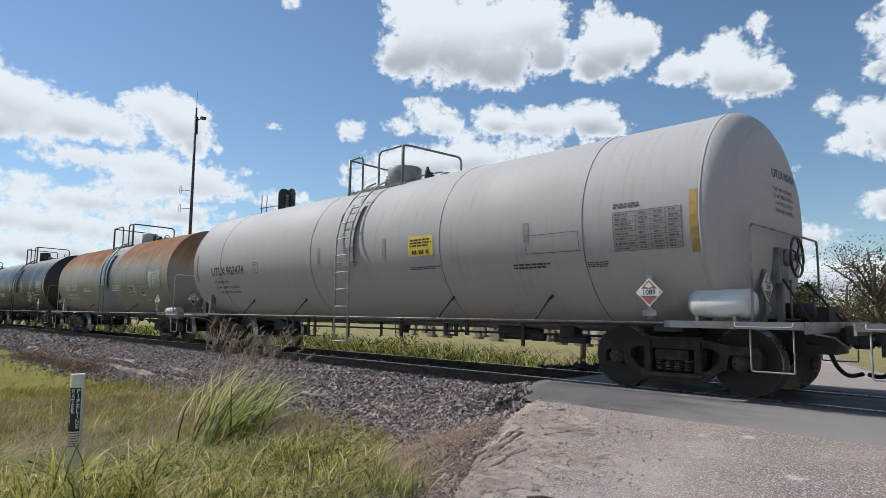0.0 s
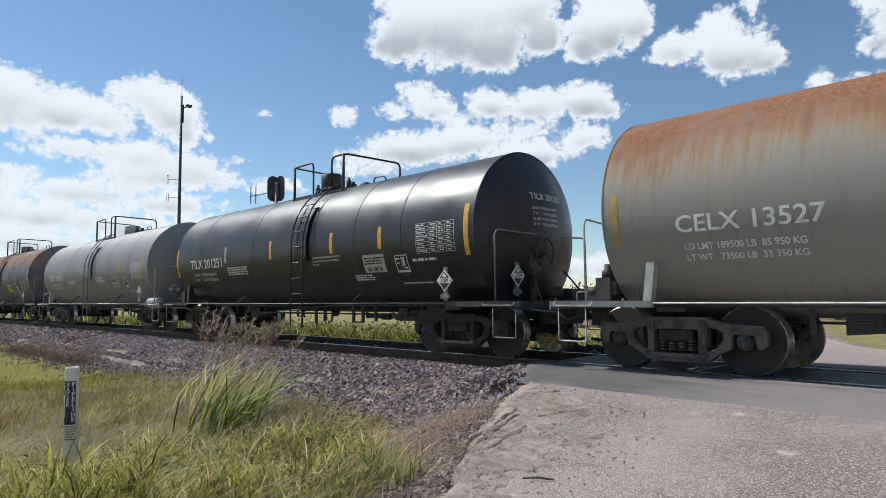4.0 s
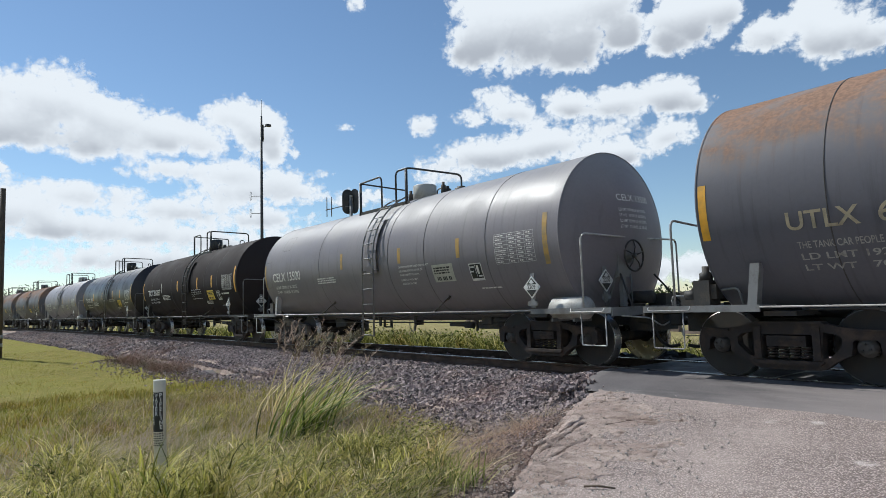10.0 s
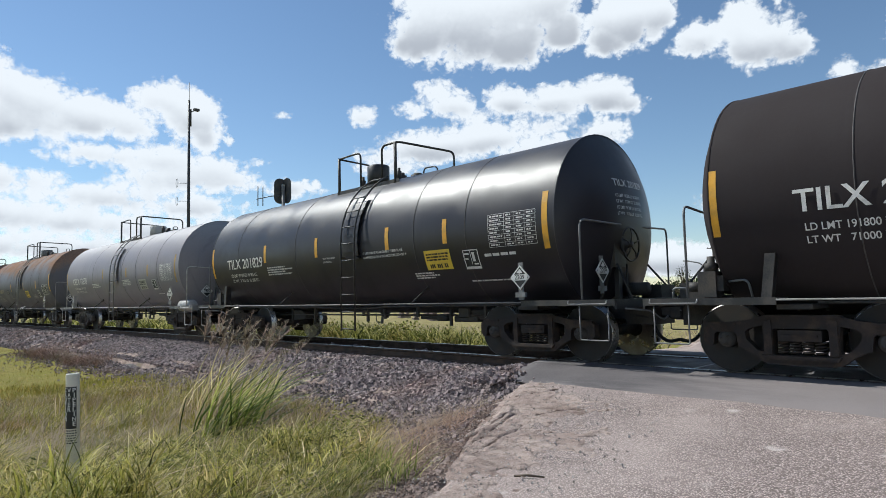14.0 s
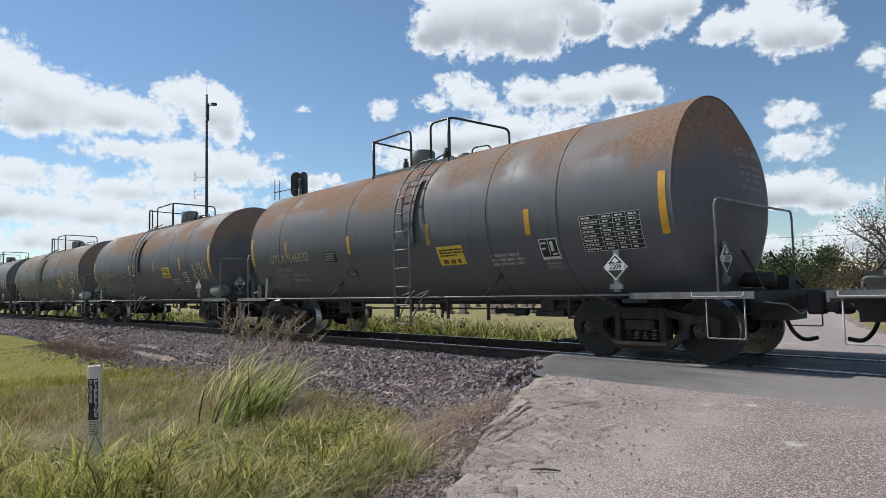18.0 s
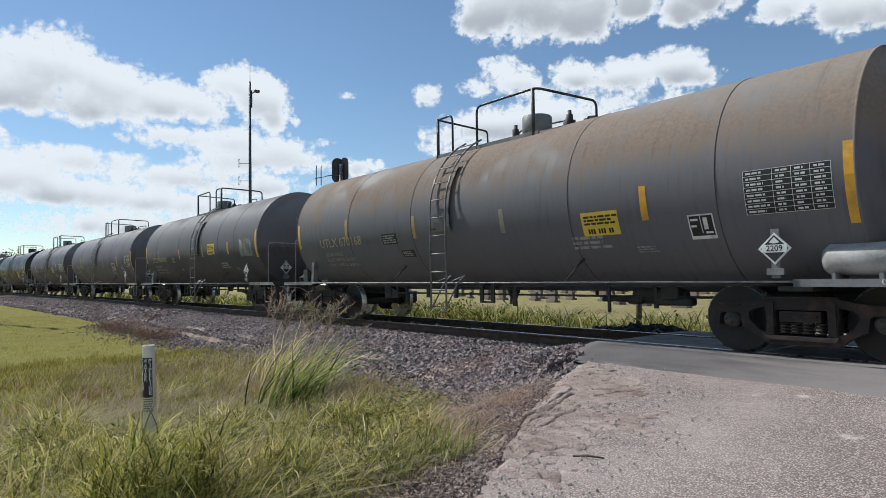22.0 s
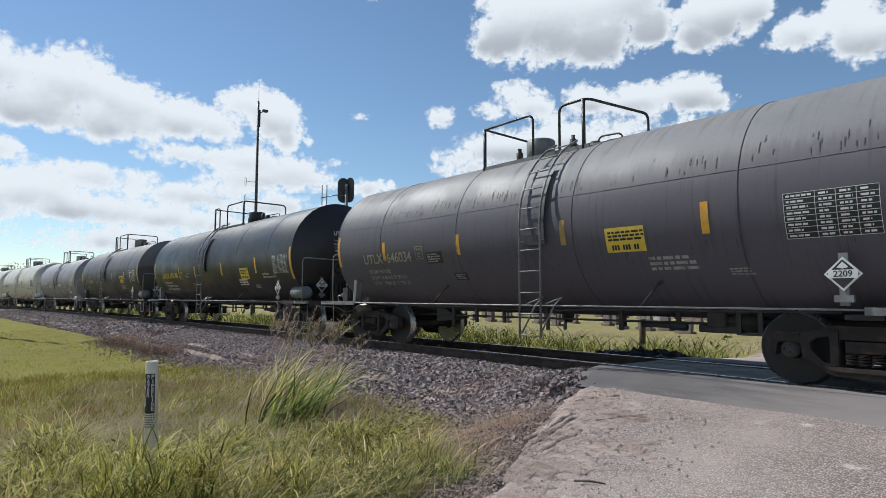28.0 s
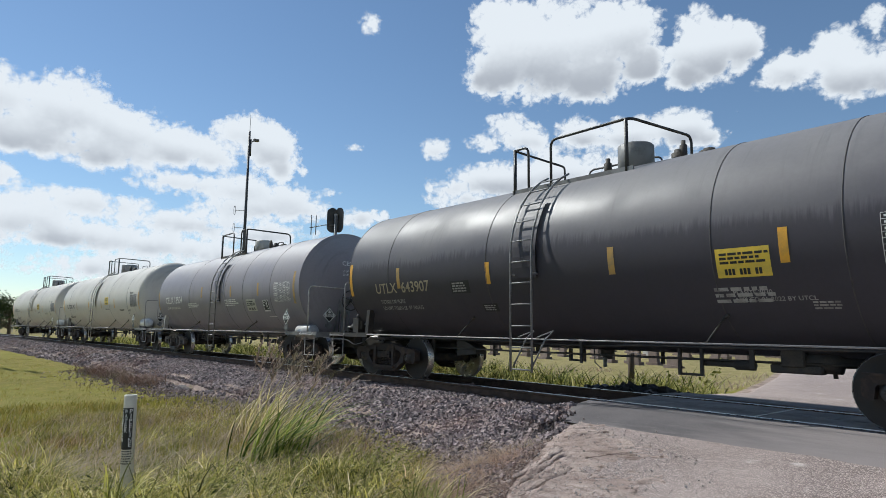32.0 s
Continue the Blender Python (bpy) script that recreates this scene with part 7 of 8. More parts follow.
# ---- grass and weeds ----
def blades(name, pos, h, w, lean, turn, material, label="", category="grass", kind="stuff", parent=None, m=None, curl=1.0):
    """Blades as tapering ribbons of three pieces, bent over by the wind."""
    n = len(pos)
    ts = np.array([0.0, 0.38, 0.72, 1.0])
    wd = np.array([1.0, 0.85, 0.55, 0.06])
    d = np.stack([np.cos(turn), np.sin(turn), np.zeros(n)], 1)
    side = np.stack([-np.sin(turn + 0.6), np.cos(turn + 0.6), np.zeros(n)], 1)
    out = np.zeros((n, 4, 2, 3))
    for i, (t, k) in enumerate(zip(ts, wd)):
        fwd = lean * (0.35 * t + 0.75 * t ** 2 * curl)
        rise = t - 0.32 * lean * t ** 2.2
        c = pos + d * (fwd * h)[:, None] + np.array([0, 0, 1.0]) * (rise * h)[:, None]
        out[:, i, 0] = c - side * (w * k / 2)[:, None]
        out[:, i, 1] = c + side * (w * k / 2)[:, None]
    f = np.array([(0, 1, 3, 2), (2, 3, 5, 4), (4, 5, 7, 6)])[None] + (np.arange(n) * 8)[:, None, None]
    me = arrays(name, out.reshape(-1, 3), f.reshape(-1, 4), material, True)
    ob = put(name, me, parent, m, label)
    if kind:
        tagged(ob, "", category, kind=kind)
    return ob


WIND = radians(50)


def grassy(x, y):
    """How thickly grass grows at a place by the road: 0 to 1."""
    off = y - track_y(x)
    e = -on_road(x, y)
    k = min(1, max(0, (e - 0.45) / 0.9)) * min(1, max(0, (-3.35 - off) / 1.0))
    room = 0.35 + 1.0 * min(1, max(0, (y + 6.4) / 1.8))
    k *= min(1, max(0, (along(EARTH_L, y) - room - x) / 0.5))
    return k * (0.55 + 0.75 * noise.noise(Vector((x * 0.55, y * 0.55, 7))) + 0.25)


def turf(name, count, x0, x1, y0, y1, hmin, hmax, w, material, seed, label, lean=0.8, thick=1.0):
    r = np.random.RandomState(seed)
    x, y, u = x0 + (x1 - x0) * r.rand(count), y0 + (y1 - y0) * r.rand(count), r.rand(count)
    keep = np.array([grassy(a, b) * thick > c for a, b, c in zip(x, y, u)])
    x, y = x[keep], y[keep]
    z = np.array([ground_z(a, b) for a, b in zip(x, y)]) - 0.02
    n = len(x)
    lush = np.array([0.65 + 0.7 * noise.noise(Vector((a * 0.9, b * 0.9, 3))) for a, b in zip(x, y)])
    h = (hmin + (hmax - hmin) * r.rand(n) ** 1.4) * np.clip(lush, 0.4, 1.25)
    return blades(name, np.stack([x, y, z], 1), h, w * (0.6 + 0.8 * r.rand(n)), lean * (0.2 + 0.9 * r.rand(n)), WIND + r.randn(n) * 1.5, material, label)


def reach(x, y):
    """How far a place lies from the stand at the roadside, in plan."""
    return math.hypot(x, y + 9.45)


def sward(name, count, x0, x1, y0, y1, hmin, hmax, w, lean, spread, material, seed, label, want, lift=0.0):
    """Fine blades; want(x, y) says how thickly they stand."""
    r = np.random.RandomState(seed)
    x, y, u = x0 + (x1 - x0) * r.rand(count), y0 + (y1 - y0) * r.rand(count), r.rand(count)
    keep = np.array([grassy(a, b) * want(a, b) > c for a, b, c in zip(x, y, u)])
    x, y = x[keep], y[keep]
    n = len(x)
    z = np.array([ground_z(a, b) for a, b in zip(x, y)]) - 0.02
    lush = np.array([0.75 + 0.9 * noise.noise(Vector((a * 1.7, b * 1.7, 3))) for a, b in zip(x, y)])
    h = (hmin + (hmax - hmin) * r.rand(n) ** 1.3) * np.clip(lush, 0.45, 1.3)
    near = np.array([1 + 0.6 * (1 - ramp(reach(a, b), 4.2, 6.0)) for a, b in zip(x, y)])
    if lift:
        z += lift * near * np.clip(lush, 0.4, 1.2) * r.rand(n) ** 0.8
    else:
        h *= near
    return blades(name, np.stack([x, y, z], 1), h, w * (0.55 + 0.9 * r.rand(n)), lean[0] + (lean[1] - lean[0]) * r.rand(n), WIND + r.randn(n) * spread, material, label)


def rough(x, y):
    """1 in the unmown strip by the bank and the road, 0 on the mown lawn."""
    return ramp(y - (-8.2 - 0.17 * (x + 8.5)) + 0.5 * noise.noise(Vector((x * 0.7, y * 0.7, 13))), -0.45, 0.45)


def ramp(v, a, b):
    return min(1.0, max(0.0, (v - a) / (b - a)))


def patchy(x, y, k, seed):
    return 0.5 + 1.1 * noise.noise(Vector((x * k, y * k, seed)))


M_CLUMP = make_leaf("clump_blades", [(0.0, (0.035, 0.05, 0.012)), (0.35, (0.12, 0.14, 0.03)), (0.7, (0.30, 0.31, 0.07)), (0.92, (0.55, 0.54, 0.16)), (1.0, (0.8, 0.78, 0.4))])
M_DRY = make_leaf("dry_grass_blades", [(0.0, (0.05, 0.045, 0.018)), (0.25, (0.17, 0.155, 0.05)), (0.6, (0.42, 0.37, 0.14)), (0.85, (0.58, 0.50, 0.25)), (1.0, (0.76, 0.66, 0.42))])
M_GREEN = make_leaf("green_grass_blades", [(0.0, (0.055, 0.065, 0.015)), (0.3, (0.19, 0.20, 0.04)), (0.6, (0.42, 0.41, 0.08)), (0.85, (0.68, 0.63, 0.17)), (1.0, (0.88, 0.82, 0.40))])
sward("dry_grass", 85000, -15, -4.2, -9.2, -3.5, 0.08, 0.25, 0.0065, (0.5, 1.8), 2.4, M_DRY, 31, "fine tangled brown and olive grass", lambda x, y: 1.25 * ramp(reach(x, y), 4.5, 7.5) * rough(x, y))
sward("rough_grass", 24000, -8.4, -2.9, -9.3, -4.6, 0.2, 0.46, 0.0095, (0.5, 1.6), 1.7, M_GREEN, 32, "dense green grass bent over by the wind", lambda x, y: 1.4 * (1 - ramp(reach(x, y), 6.3, 8.2)))
sward("rough_grass", 9000, -8.4, -2.9, -9.3, -4.6, 0.25, 0.55, 0.008, (0.7, 1.7), 1.8, M_GRASS, 36, "yellow-green and straw grass among the green", lambda x, y: 1.3 * (1 - ramp(reach(x, y), 6.6, 8.6)))
for blade, count, lift, seed in ((M_GREEN, 30000, 0.36, 41), (M_GRASS, 14000, 0.40, 42), (M_CLUMP, 22000, 0.26, 43)):
    sward("grass_thicket", count, -8.2, -2.9, -9.3, -4.7, 0.10, 0.27, 0.0095, (0.3, 1.9), 3.0, blade, seed, "thicket of short curling grass blades", lambda x, y: 1.4 * (1 - ramp(reach(x, y), 6.2, 8.0)), lift)
sward("grass_thicket", 3200, -4.42, -3.6, -8.85, -8.1, 0.10, 0.26, 0.0085, (0.3, 1.9), 3.0, M_GREEN, 47, "tall grass about the foot of the marker post", lambda x, y: 3.0, 0.45)
sward("rough_grass", 12000, -13, -5.5, -8.8, -3.8, 0.15, 0.42, 0.010, (0.5, 1.4), 1.2, M_GREEN, 37, "scattered green tussocks in dry grass", lambda x, y: 2.2 * max(0, patchy(x, y, 0.8, 17) - 0.42) * rough(x, y))
sward("bent_straw", 6000, -9, -3.0, -9.2, -4.8, 0.35, 0.75, 0.0075, (1.0, 1.8), 1.6, M_STRAW, 38, "pale bent straw blades lying over the grass", lambda x, y: 1.0)


def weed_leaves(count, seed, name, x0, x1, y0, y1, top, size, material, label):
    """Small leaves at all heights of a low weed thicket."""
    r = np.random.RandomState(seed)
    x, y = x0 + (x1 - x0) * r.rand(count), y0 + (y1 - y0) * r.rand(count)
    keep = np.array([grassy(a, b) * (0.25 + 1.6 * patchy(a, b, 1.5, 23)) > c for a, b, c in zip(x, y, r.rand(count))])
    x, y = x[keep], y[keep]
    n = len(x)
    z = np.array([ground_z(a, b) + top * (0.6 + 0.8 * patchy(a, b, 1.9, 29)) * c for a, b, c in zip(x, y, r.rand(n) ** 0.7)])
    p = np.stack([x, y, z], 1)
    a = r.rand(n) * 6.28
    u = np.stack([np.cos(a), np.sin(a), 0.9 * r.rand(n) - 0.25], 1)
    v = np.cross(u, np.array([0, 0, 1.0]) + 0.5 * r.randn(n, 3))
    v /= np.linalg.norm(v, axis=1)[:, None]
    k = (size * (0.5 + r.rand(n)))[:, None]
    q = np.stack([p - u * k, p - u * k * 0.1 + v * k * 0.32, p + u * k, p - u * k * 0.1 - v * k * 0.32], 1)
    f = np.arange(n * 4).reshape(-1, 4)
    return put(name, arrays(name, q.reshape(-1, 3), f, material), None, None, label, category="weeds", kind="stuff")


weed_leaves(19000, 39, "leafy_weeds", -6.9, -3.3, -7.4, -4.9, 0.36, 0.022, M_CLUMP, "low thicket of small-leaved green weeds by the road")
weed_leaves(7000, 40, "leafy_weeds", -7.2, -3.2, -9.2, -7.2, 0.34, 0.022, M_CLUMP, "small-leaved yellow-green weeds in the near grass")
turf("rough_grass", 20000, -17, -8, -9.8, -3.4, 0.08, 0.30, 0.014, M_MOWN, 33, "rough grass at the foot of the ballast bank", 0.6)
turf("mown_grass", 20000, -42, -15, -14, -4, 0.05, 0.13, 0.018, M_MOWN, 34, "short yellow-green mown grass beside the line", 0.5)
turf("dry_stems", 3600, -13, -3.2, -9.2, -3.8, 0.3, 0.8, 0.009, M_STRAW, 35, "dry straw stems standing in the grass", 0.9)


def litter(rs, count):
    y = -8.0 + 5.0 * rs.rand(count)
    x = np.array([along(NEAR_EDGE, b) for b in y]) - 0.5 - np.abs(rs.randn(count)) * 1.0
    return x, y


r = np.random.RandomState(44)
lx, ly = litter(r, 2600)
lz = np.array([ground_z(a, b) + 0.015 for a, b in zip(lx, ly)])
blades("dead_stalks", np.stack([lx, ly, lz], 1), 0.08 + 0.16 * r.rand(2600), np.full(2600, 0.008), 1.5 + 0.4 * r.rand(2600), r.rand(2600) * 6.28, M_STRAW, "flattened dead stalks on the bare earth", "straw")

# the heap of dead brush on the bank, farther up
r = np.random.RandomState(45)
n = 1500
bx = np.concatenate([-27 + r.randn(n // 2) * 1.3, -22.5 + r.randn(n // 2) * 0.9])
by = np.array([track_y(a) for a in bx]) - 3.55 + r.randn(len(bx)) * 0.28
bz = np.array([ground_z(a, b) for a, b in zip(bx, by)])
blades("dead_brush", np.stack([bx, by, bz + 0.1 * r.rand(len(bx))], 1), 0.15 + 0.3 * r.rand(len(bx)), np.full(len(bx), 0.02), 0.8 + 0.6 * r.rand(len(bx)), r.rand(len(bx)) * 6.28, M_BRUSH, "clumps of dead brown brush on the bank", "brush")


# the tall clump of johnson-like grass and other tufts that rock in the wind
SWAYING = []


def tuft(x, y, h, count, seed, heads, spread=0.16, material=None, lean=(0.2, 0.65)):
    r = np.random.RandomState(seed)
    t = tagged(new("grass_tuft"), "tall windblown grass tuft" + (" with feathery seed heads" if heads else " of broad green blades"), "grass tuft", "tall grass tufts")
    t.matrix_basis = pose(x, y, ground_z(x, y) - 0.03)
    p = np.concatenate([r.randn(count, 2) * spread, np.zeros((count, 1))], 1)
    clump = blades("tuft_clump", p, h * (0.45 + 0.5 * r.rand(count)), (0.018 + 0.024 * r.rand(count) if h > 1.2 else 0.0055 + 0.009 * r.rand(count)), lean[0] + lean[1] * r.rand(count), WIND + r.randn(count) * (0.55 if h > 1.2 else 1.7), material or M_GRASS_LUSH, "", kind="", parent=t, curl=1.1)
    tagged(clump, kind="stuff")
    if heads:
        k = heads
        p = np.concatenate([r.randn(k, 2) * spread * 0.8, np.zeros((k, 1))], 1)
        hh = h * (1.08 + 0.3 * r.rand(k))
        le = 0.12 + 0.5 * r.rand(k) ** 1.5
        tn = WIND + r.randn(k) * 0.5
        tagged(blades("stalk_clump", p, hh, np.full(k, 0.008), le, tn, M_STRAW, "", kind="", parent=t), kind="stuff")
        # an open plume over the top fifth of each stalk: short branches that thin out to the tip
        d = np.stack([np.cos(tn), np.sin(tn), np.zeros(k)], 1)
        m = 42
        f = np.sort(r.rand(k, m), 1) * 0.28 + 0.72
        fwd = (hh * le)[:, None] * (0.35 * f + 0.75 * f ** 2)
        up = hh[:, None] * (f - 0.32 * le[:, None] * f ** 2.2)
        q = (p[:, None] + d[:, None] * fwd[..., None] + np.array([0, 0, 1.0]) * up[..., None]).reshape(-1, 3)
        nn = len(q)
        size = (0.07 + 0.14 * r.rand(k, m)) * (1.15 - (f - 0.72) / 0.33)
        tagged(blades("seed_plume", q, size.ravel(), np.full(nn, 0.013), 0.4 + 0.9 * r.rand(nn), WIND + r.randn(nn) * 1.5, M_SEED, "", kind="", parent=t), kind="stuff")
    SWAYING.append(t)


M_SEED = make_leaf("seed_plumes", [(0.0, (0.16, 0.12, 0.085)), (0.6, (0.32, 0.25, 0.18)), (1.0, (0.48, 0.40, 0.30))], 0.8, 0.2)
rs = random.Random(61)
M_TALL = make_leaf("broad_grass_blades", [(0.0, (0.03, 0.055, 0.008)), (0.35, (0.10, 0.16, 0.02)), (0.75, (0.24, 0.33, 0.04)), (1.0, (0.46, 0.50, 0.12))], 0.5, 0.45)
for i in range(6):
    tuft(-7.95 + rs.uniform(-0.3, 0.3), -5.8 + rs.uniform(-0.32, 0.28), rs.uniform(1.25, 1.5), 24, 100 + i, 2 if i % 2 == 0 else 1, 0.14, M_GRASS if i == 1 else M_TALL, (0.3, 0.75))
for i, (x, y, h) in enumerate(((-9.6, -5.3, 1.35), (-10.4, -4.9, 1.3), (-8.9, -4.9, 1.25))):
    tuft(x, y, h, 50, 130 + i, 5, 0.22, M_GRASS)
for i in range(14):
    x, y = rs.uniform(-7.2, -4.4), rs.uniform(-8.7, -5.9)
    if on_road(x, y) < -0.9:
        tuft(x, y, rs.uniform(0.5, 0.75), 130, 150 + i, 0, 0.24, M_GREEN if i % 3 else M_GRASS, (0.35, 0.9))
for i in range(5):
    tuft(-4.35 + rs.uniform(-0.3, 0.25), -6.45 + rs.uniform(-0.4, 0.4), rs.uniform(0.42, 0.55), 130, 170 + i, 0, 0.14)


# a stand of grass about the marker post's foot
for i in range(20):
    x = -4.36 + 0.9 * rs.random() ** 1.4
    y = -8.376 - (x + 4.47) * 0.24 + rs.uniform(-0.32, 0.28)
    tuft(x, y, rs.uniform(0.7, 0.95), 60, 190 + i, 0, 0.19, M_GRASS if i % 3 == 1 else M_GREEN, (0.3, 1.2))


WEED_END = -13.0


def far_weeds(name, count, x0, x1, y0, y1, hmin, hmax, w, material, seed, label):
    r = np.random.RandomState(seed)
    x, y = x0 + (x1 - x0) * r.rand(count), y0 + (y1 - y0) * r.rand(count) ** 1.2
    keep = np.array([on_road(a, b) < -0.25 and (0.45 if a < WEED_END or b > 5.6 else 0.02) + noise.noise(Vector((a * 0.4, b * 0.6, 9))) * 1.1 > c for a, b, c in zip(x, y, r.rand(count))])
    x, y = x[keep], y[keep]
    n = len(x)
    z = np.array([ground_z(a, b) for a, b in zip(x, y)]) - 0.02
    h = hmin + (hmax - hmin) * r.rand(n) ** 1.3
    return blades(name, np.stack([x, y, z], 1), h, w * (0.6 + 0.9 * r.rand(n)), 0.35 + 0.8 * r.rand(n), r.rand(n) * 6.28, material, label, "weeds")


far_weeds("verge_weeds", 24000, -34, -6.6, 2.9, 5.6, 0.2, 0.8, 0.03, M_WEED, 71, "sunlit leafy weeds along the far side of the line")
def leaf_cloud(rs, centre, radius, count, size):
    """Small four-cornered leaves scattered in an uneven clump."""
    d = rs.randn(count, 3)
    d /= np.linalg.norm(d, axis=1)[:, None]
    p = centre + d * radius * (0.35 + 0.75 * rs.rand(count, 1) ** 0.6)
    u = rs.randn(count, 3)
    u /= np.linalg.norm(u, axis=1)[:, None]
    v = np.cross(u, rs.randn(count, 3))
    v /= np.linalg.norm(v, axis=1)[:, None]
    k = size * (0.5 + rs.rand(count, 1))
    return np.stack([p - u * k, p + v * k * 0.55, p + u * k, p - v * k * 0.55], 1)


def verge_leaves(count, x0, x1, y0, y1, top, size, seed):
    r = np.random.RandomState(seed)
    x, y = x0 + (x1 - x0) * r.rand(count), y0 + (y1 - y0) * r.rand(count)
    keep = np.array([on_road(a, b) < -0.3 and (0.3 if a < WEED_END else -0.25) + 1.2 * noise.noise(Vector((a * 0.7, b * 0.9, 9))) > c for a, b, c in zip(x, y, r.rand(count))])
    x, y = x[keep], y[keep]
    n = len(x)
    z = np.array([ground_z(a, b) + top * (0.7 + 0.8 * noise.noise(Vector((a * 1.3, b * 1.3, 4)))) * c for a, b, c in zip(x, y, r.rand(n) ** 0.6)])
    q = leaf_cloud(r, np.stack([x, y, z], 1), np.full((n, 1), 0.06), n, size)
    return put("verge_leaves", arrays("verge_leaves", q.reshape(-1, 3), np.arange(n * 4).reshape(-1, 4), M_WEED), None, None, "small leaves of sunlit weeds beyond the rails", category="weeds", kind="stuff")


far_weeds("verge_weeds", 6000, -70, -34, 2.9, 7, 0.3, 0.8, 0.06, M_WEED, 72, "leafy weeds farther up the line")
verge_leaves(17000, -30, -6.6, 2.8, 5.4, 0.68, 0.045, 75)
far_weeds("field_grass", 9000, -34, -6.8, 5.4, 13, 0.08, 0.3, 0.02, M_STRAW, 73, "pale dry grass in the field beyond the line")
far_weeds("verge_weeds", 2500, 2, 14, 2.5, 8, 0.2, 0.6, 0.03, M_WEED, 74, "weeds on the far corner of the lane")


# ---- trees ----
def tree(x, y, h, spread, seed, leaves=1.0, material=None, label="", low=0.25):
    rs = np.random.RandomState(seed)
    g = far_drop(x, y)
    t = tagged(new("tree"), label, "tree", "trees beyond the line")
    t.matrix_basis = pose(x, y, g - 0.1)
    bm = bmesh.new()
    tube(bm, [(0, 0, 0), (0.1, 0, h * 0.3), (-0.1, 0.1, h * 0.6), (0, 0, h * 0.8)], [h * 0.045, h * 0.035, h * 0.02, h * 0.01], 8)
    quads = []
    for i in range(int(16 + spread * 2)):
        a, b = rs.rand() * 6.28, low + (0.92 - low) * rs.rand()
        reach = spread * (0.35 + 0.65 * rs.rand()) * math.sin(math.pi * min(1, 0.25 + b * 0.75)) ** 0.6
        tip = np.array([math.cos(a) * reach, math.sin(a) * reach, h * b + h * 0.06 * rs.randn()])
        root = Vector((0, 0, h * max(0.12, b * 0.6 - 0.05)))
        mid = root.lerp(Vector(tip), 0.5) + Vector((0, 0, h * 0.05))
        tube(bm, [root, mid, Vector(tip)], [h * 0.014, h * 0.009, h * 0.004], 5)
        if leaves < 0.6:
            for _ in range(16):
                q = mid.lerp(Vector(tip), rs.rand())
                tube(bm, [q, q + Vector(rs.randn(3)) * h * 0.07 + Vector((0, 0, h * 0.05))], [h * 0.004, h * 0.0015], 4)
        quads.append(leaf_cloud(rs, tip, spread * (0.2 + 0.2 * rs.rand()), int((150 if leaves > 0.6 else 330) * leaves), (0.016 if leaves > 0.6 else 0.006) * h + (0.04 if leaves > 0.6 else 0.02)))
    put("trunk", mesh_from("trunk", bm, M_BARK), t)
    q = np.concatenate(quads)
    f = np.arange(len(q) * 4).reshape(-1, 4)
    put("crown", arrays("crown", q.reshape(-1, 3), f, material or M_TREE), t)


rs = random.Random(77)
EYE_Y = -9.46


def at(az, dist):
    return -math.sin(radians(az)) * dist, EYE_Y + math.cos(radians(az)) * dist


GREEN = "distant dark green broad-leaved tree"
for az, dist, h, sp, k in ((19.6, 78, 4.6, 3.4, 1), (17.6, 82, 5.6, 3.8, 1), (16.0, 80, 5.0, 3.4, 1), (18.4, 70, 4.0, 3.2, 1), (21.2, 95, 4.0, 3.6, 1), (25.2, 85, 4.6, 2.2, 0.5), (9.5, 60, 6.0, 4.5, 1), (6.5, 66, 7.0, 4.5, 1), (3, 60, 6.5, 4.0, 1)):
    tree(*at(az, dist), h, sp, int(az * 10), k, M_TREE, GREEN)
for az, dist, h, sp in ((13.4, 46, 4.6, 3.2), (11.6, 44, 6.0, 4.2), (9.6, 47, 5.6, 4.0)):
    tree(*at(az, dist), h, sp, int(az * 10) + 1, 0.45, M_TREE_DRY, "thin-leaved brownish tree with bare twigs", 0.12)
for az, dist, h, sp in ((84.9, 112, 5.6, 4.5), (83.4, 125, 5.4, 4.5), (86.4, 118, 5.0, 4.0), (81.5, 140, 5.6, 5), (87.6, 150, 5.0, 5)):
    tree(*at(az, dist), h, sp, int(az * 10), 1, M_TREE, GREEN)

# far woods along the horizon
r = np.random.RandomState(91)
quads = []
for i in range(420):
    az = -25 + 112 * r.rand()
    dist = 190 + 130 * r.rand()
    x, y = at(az, dist)
    hh = 3.2 + 2.2 * r.rand()
    quads.append(leaf_cloud(r, np.array([x, y, -0.4 + hh * 0.45]), np.array([5.5, 5.5, hh * 0.6]), 60, 0.55))
q = np.concatenate(quads)
put("far_woods", arrays("far_woods", q.reshape(-1, 3), np.arange(len(q) * 4).reshape(-1, 4), M_TREE), None, None, "low dark belt of woods along the horizon", category="woods", kind="stuff")


